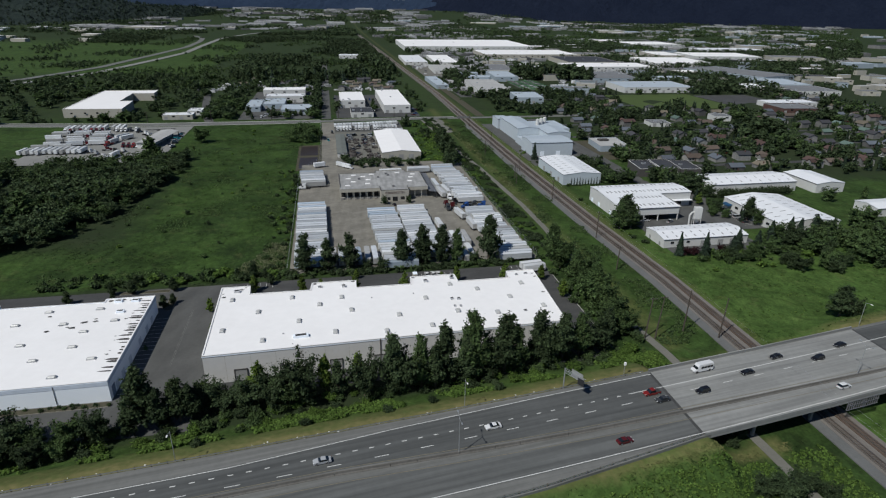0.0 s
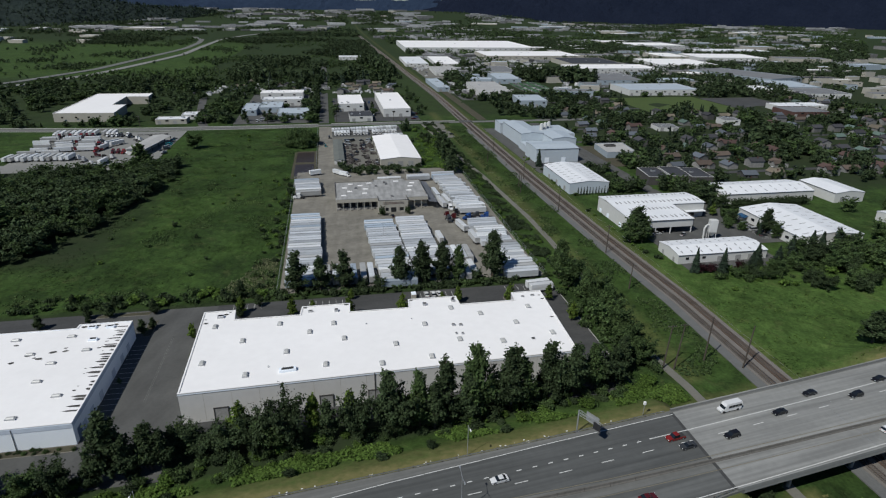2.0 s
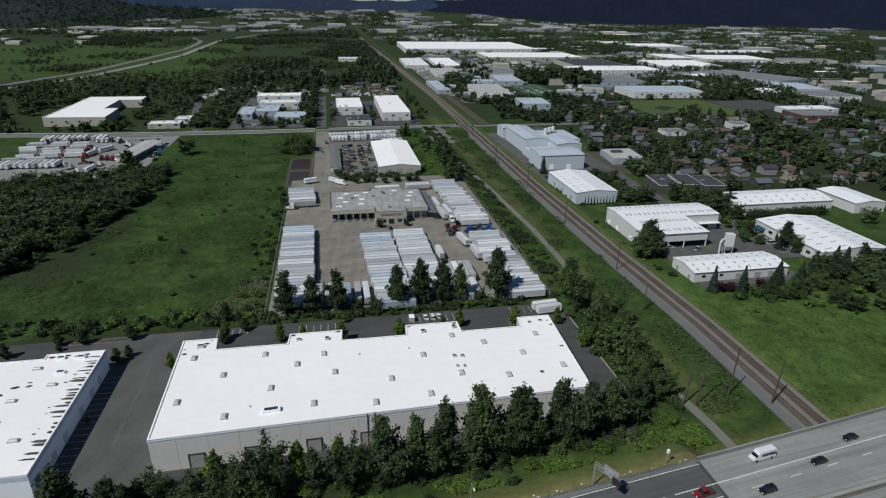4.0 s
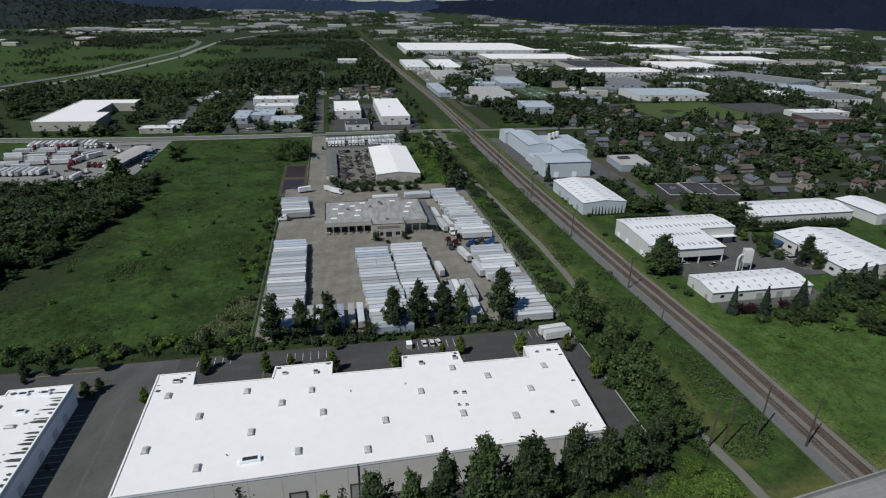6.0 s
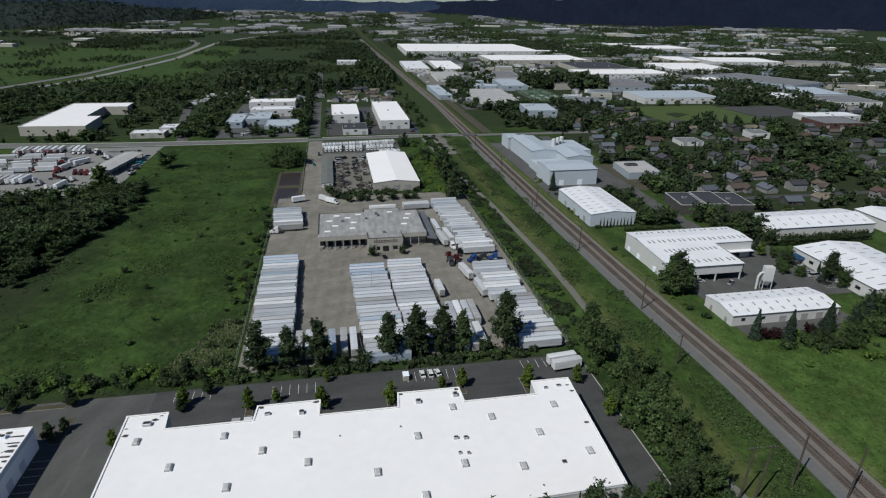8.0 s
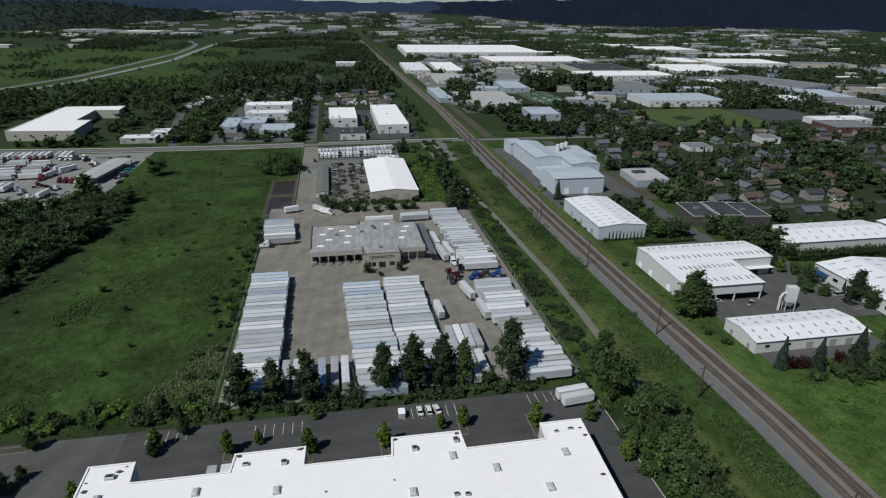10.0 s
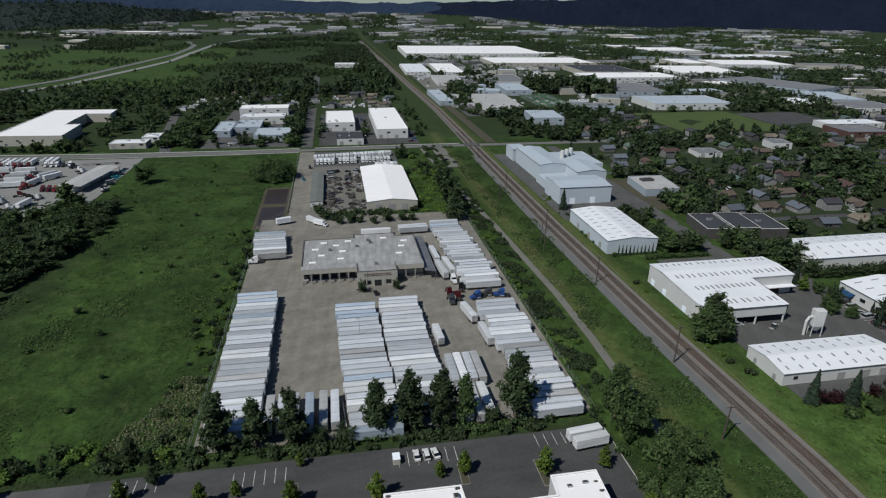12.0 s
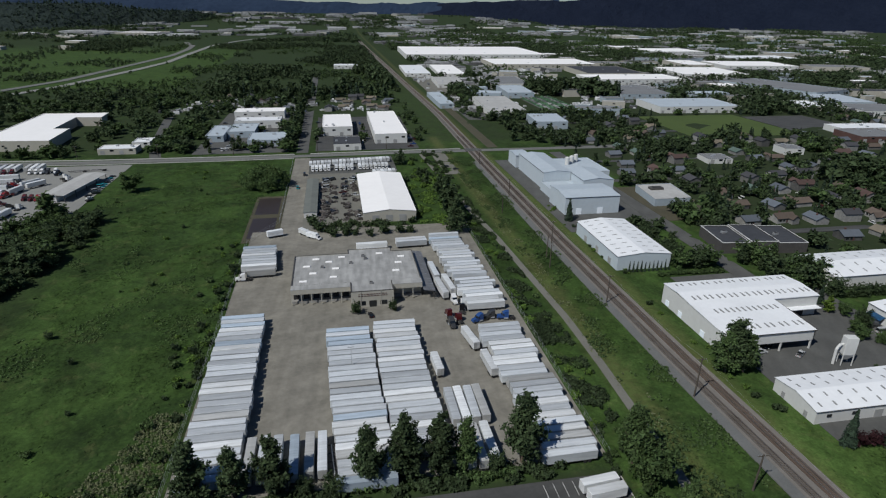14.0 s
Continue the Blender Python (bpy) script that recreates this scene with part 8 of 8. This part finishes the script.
def ridge(name, label, line, width, m, seed, trees, leaf):
    """A wooded hill along a line of (x, y, height)."""
    n, k = 90, 12
    xs = np.linspace(0, 1, n)
    L = np.array(line)
    t = np.linspace(0, 1, len(L))
    vs = []
    for i, u in enumerate(xs):
        x, y, h = (np.interp(u, t, L[:, j]) for j in range(3))
        for j in range(k):
            v = j / (k - 1)
            prof = math.sin(min(1.0, v * 1.15) * math.pi / 2) ** 1.3
            bump = 0.16 * h * noise.noise((x / 260 + seed, y / 260 + v * 3, seed)) + 9 * noise.noise((x / 40, v * 22, seed)) * (v > 0.05)
            vs.append((x * (1 + 0.0 * v), y + v * width, -3 + prof * h + bump * min(1, v * 3)))
    fs = [(i * k + j, (i + 1) * k + j, (i + 1) * k + j + 1, i * k + j + 1) for i in range(n - 1) for j in range(k - 1)]
    me = Geo().add(vs, fs).mesh(name, m)
    setting(name, me, m, label)
    r, spots = random.Random(seed), []
    for _ in range(trees):
        i, j, a, b = r.randrange(n - 1), r.randrange(k - 2), r.random(), r.random()
        p = Vector(vs[i * k + j]).lerp(Vector(vs[(i + 1) * k + j]), a).lerp(Vector(vs[i * k + j + 1]).lerp(Vector(vs[(i + 1) * k + j + 1]), a), b)
        h = r.uniform(8, 24)
        spots.append((p.x, p.y, h, h * r.uniform(0.5, 0.8), p.z - 3))
    if trees:
        growth("hill_wood", "dark conifer wood on the far hillside", spots, "tall", leaf, 12, 0.75)


# Navy and near-black: cloud shade and distance haze are put into the colour.
HILL_SHADED = mat("hill_forest_shaded", (0.0045, 0.0075, 0.017), (0.014, 0.019, 0.034), 1.0, fine=0.045, coarse=0.006, mix=1.3, bump=1.0, depth=12, spec=0.05)
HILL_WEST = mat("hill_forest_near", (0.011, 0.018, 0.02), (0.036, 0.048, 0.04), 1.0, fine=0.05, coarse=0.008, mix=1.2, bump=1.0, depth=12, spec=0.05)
# Bluer still: the haze of distance is painted into this forest colour.
HILL_HAZE = mat("hill_forest_haze", (0.014, 0.024, 0.046), (0.03, 0.046, 0.078), 1.0, fine=0.03, coarse=0.004, mix=1.2, bump=0.8, depth=10, spec=0.05)
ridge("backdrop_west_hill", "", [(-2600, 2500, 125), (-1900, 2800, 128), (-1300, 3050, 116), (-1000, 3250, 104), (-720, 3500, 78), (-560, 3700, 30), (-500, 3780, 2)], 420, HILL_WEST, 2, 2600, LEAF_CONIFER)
ridge("backdrop_east_hill", "", [(600, 4560, 120), (1100, 4330, 152), (1600, 4150, 172), (2200, 4000, 190), (2800, 3750, 200), (3300, 3400, 205), (3900, 2900, 205)], 480, HILL_SHADED, 9, 0, None)
ridge("backdrop_far_hill", "", [(-2300, 4250, 150), (-1500, 4420, 150), (-700, 4560, 146), (-200, 4620, 142), (200, 4640, 138), (500, 4620, 142), (900, 4560, 142), (1700, 4400, 160)], 300, HILL_HAZE, 5, 0, None)

# ---- poles, fences, markings, litter ----


def power_pole(x, y, h, lean, arms):
    ob = thing("utility_pole", "weathered wooden utility pole with crossarms", "utility pole", "poles along the railway", pose(x, y, 0, 0, lean, 0))
    part("post", Geo().tube((0, 0, -0.5), (0, 0, h), 0.3, 0.19), WOOD_POLE, ob)
    for k in range(arms):
        z = h - 0.6 - 1.1 * k
        part("crossarm", Geo().box(-1.7, -0.09, z, 1.7, 0.09, z + 0.18), WOOD_POLE, ob)
        for s in (-1.5, -0.6, 0.6, 1.5):
            part("insulator", Geo().tube((s, 0, z + 0.18), (s, 0, z + 0.45), 0.06, n=6), GALV, ob)


for x, y, h, lean, arms in ((113, 176.5, 17, 3, 1), (116.4, 175.2, 18, 4, 1), (129.7, 178, 18, 1.5, 0), (140.8, 171.6, 17, 2.5, 0), (130.8, 237, 12, 2, 1), (138.2, 277, 15, 1, 1), (126.8, 385, 12, 0, 1), (129.2, 397, 12, 1, 0),
                            (126, 470, 12, 0, 1), (138.4, 345, 13, 1, 1), (138.5, 415, 13, 0, 1), (139, 500, 13, 0, 1), (140, 590, 13, 0, 1)):
    power_pole(x, y, h, lean, arms)
for x, y in ((-182, 650), (-120, 650), (-60, 650), (10, 650), (70, 652)):
    power_pole(x, y, 11, 0, 1)


def cable(points, sag, label):
    ob = thing("overhead_cable", label, "cable", "overhead cables")
    g = Geo()
    for a, b in zip(points, points[1:]):
        a, b = Vector(a), Vector(b)
        last = a
        for k in range(1, 9):
            t = k / 8
            p = a.lerp(b, t) - Vector((0, 0, sag * 4 * t * (1 - t)))
            g.tube(last, p, 0.016, n=4)
            last = p
    part("wire", g, GALV, ob)


for dx in (-1.5, 1.5):
    cable([(139.8 + dx, 90, 13), (138.2 + dx, 277, 14.4), (138.4 + dx, 345, 12.4), (138.5 + dx, 415, 12.4), (139 + dx, 500, 12.4), (140 + dx, 590, 12.4)], 1.6, "thin grey cable strung between wooden poles")


def yard_mast(x, y, h):
    ob = thing("yard_light", "thin steel yard light mast", "lamp post", "yard lights", pose(x, y, 0.05))
    part("pole", Geo().tube((0, 0, 0), (0, 0, h), 0.12, 0.08), GALV, ob)
    part("crossbar", Geo().box(-0.9, -0.06, h - 0.1, 0.9, 0.06, h), GALV, ob)
    for s in (-0.8, 0.8):
        part("lamp_head", Geo().box(s - 0.2, -0.3, h - 0.02, s + 0.2, 0.2, h + 0.18, 0.04), GALV, ob)


yard_mast(27.5, 308, 11)
yard_mast(-72, 832, 24)


def fence(line, label):
    ob = thing("chain_link_fence", label, "fence", "yard fences")
    post = Geo().tube((0, 0, -0.2), (0, 0, 2.2), 0.06, n=6).mesh("post", GALV)
    for (xa, ya), (xb, yb) in zip(line, line[1:]):
        d = math.hypot(xb - xa, yb - ya)
        for i in range(int(d / 4.5)):
            t = i * 4.5 / d
            p = part("post", post, GALV, ob)
            p.location = (xa + (xb - xa) * t, ya + (yb - ya) * t, 0.05)
        for z in (2.15, 1.1, 0.15):
            part("rail", Geo().tube((xa, ya, z), (xb, yb, z), 0.03, n=5), GALV, ob)


fence([(-23.6, 256), (-23.6, 440), (-9, 470), (-9, 620)], "grey chain link fence between yard and meadow")
fence([(98.6, 256), (98.6, 455)], "grey chain link fence beside the railway land")

for x0, n, y0, y1 in ((-9.5, 6, 241.0, 246.5), (35.0, 7, 241.5, 247.2), (76, 5, 243, 248), (-40, 5, 243, 248)):
    for i in range(n):
        setting("marking_bay", Geo().box(x0 + i * 2.75 - 0.06, y0, 0.0, x0 + i * 2.75 + 0.06, y1, 0.075), PAINT_WHITE)
for x in (-59.3, -58.8):
    setting("marking_drive", Geo().box(x - 0.06, 186, 0.0, x + 0.06, 227, 0.083), HIGHWAY_SHOULDER)
for i in range(18):
    setting("marking_bay", Geo().box(-71.8, 172 + i * 2.9, 0.0, -67.2, 172.12 + i * 2.9, 0.083), PAINT_WHITE)
for i in range(15):
    setting("marking_bay", Geo().box(183 + i * 2.8, 350, 0.0, 183.1 + i * 2.8, 355, 0.064), PAINT_WHITE)
    setting("marking_bay", Geo().box(233, 283 + i * 2.0, 0.0, 238, 283.1 + i * 2.0, 0.064), PAINT_WHITE)
kerb = thing("planter_kerbs", "pale concrete kerbs round planting islands", "kerb")
for x, y, w, d in ((-15.8, 236, 2.4, 8), (6.7, 234, 2.4, 12), (28, 233, 2.4, 12), (52, 236, 2.4, 8), (73.6, 233, 2.4, 10), (-69, 234, 3.4, 12), (-82, 246.6, 20, 2.6), (-121, 167.3, 97, 2.8)):
    part("kerb", Geo().box(x - w / 2, y - d / 2, -0.1, x + w / 2, y + d / 2, 0.2, 0.05), CONCRETE, kerb)
    part("soil", Geo().box(x - w / 2 + 0.2, y - d / 2 + 0.2, 0.0, x + w / 2 - 0.2, y + d / 2 - 0.2, 0.22, 0.01), DIRT, kerb, "brown planting soil")
bin_ob = thing("waste_container", "pale steel waste container in the parking lot", "container", at=pose(34.4, 243.6, 0.06))
part("body", Geo().box(-1.0, -1.4, 0.1, 1.0, 1.4, 2.0, 0.06), WALL_TAN, bin_ob)
part("lid", Geo().box(-1.05, -1.45, 2.0, 1.05, 1.45, 2.12, 0.04), WALL_PALE, bin_ob)
for x, m in ((-18.5, "grey"), (-15.0, "white")):
    bx = thing("loading_container", f"{'white' if m == 'white' else 'grey'} container at the warehouse dock", "container", "dock containers", pose(x, 224.0, 0.06))
    part("body", Geo().box(-1.25, -4.2, 0.1, 1.25, 4.2, 2.7, 0.05), BODY[m], bx)
    part("door", Geo().box(-1.1, 4.21, 0.2, 1.1, 4.26, 2.6), BODY["grey"], bx)
part("kerb", Geo().box(98.05, 178, -0.1, 98.35, 249, 0.2, 0.05), KERB_PALE, kerb, "long pale concrete kerb")
# scrap in the salvage yard
sr = random.Random(3)
for i in range(22):
    x, y = sr.choice([17, 22, 30.5, 37]) + sr.uniform(-1.5, 1.5), sr.uniform(472, 560)
    put_car(sr.choice(["grey", "black", "grey", "silver", "black", "maroon"]), sr.choice(["saloon", "pickup", "van", "estate car"]), x, y, 0.06, sr.uniform(0, 360))
for x0, x1, n in ((14.5, 24.5, 330), (28.5, 33.0, 190), (35.6, 38.8, 150)):
    g = Geo()
    for k in range(n):
        x, y, a, b, c = sr.uniform(x0, x1), sr.uniform(469, 549), sr.uniform(0.3, 1.5), sr.uniform(0.3, 1.1), sr.uniform(0.4, 1.7)
        if noise.noise((x / 4, y / 6, 2)) > 0.02:
            g.box(x - a, y - b, 0.0, x + a, y + b, c, 0.08)
    tagged(new("scrap_pile", g.mesh("scrap_pile", SCRAP)), "row of rusty and dark scrap metal on gravel", "scrap", kind="stuff")
long_shed = gable("storage_shed", 4.8, 12.6, 477, 552, 3.2, 3.7, "y", WALL_GREY, ROOF_SHED, "long low shed with a dull green-grey roof", "shed")
doors(long_shed, "x", 12.7, (484, 494, 504, 514, 524, 534, 544), 4.0, 2.6, OPENING_SHADE)
for p, x, y in (("black", 112, 586), ("grey", 118, 577)):
    put_car(p, "saloon", x, y, 0.06, 20)
for i in range(40):
    put_car(sr.choice(["grey", "black", "white", "silver", "blue", "maroon"]), sr.choice(["saloon", "pickup", "van", "estate car"]), sr.choice([-88, -70, -46, 10, 50, 96]) + sr.uniform(-3, 3), sr.uniform(660, 800), 0.06, sr.choice([0, 90]) + sr.uniform(-8, 8))
for x, y in ((178, 300), (184, 303), (192, 296), (203, 312)):
    put_car(sr.choice(["white", "silver", "grey"]), "pickup", x, y - 2, 0.06, sr.uniform(0, 360))
for i in range(7):
    put_car(sr.choice(["white", "silver", "grey", "blue"]), sr.choice(["saloon", "van"]), 236 + i * 0.2, 286 + i * 4.4, 0.06, 5)
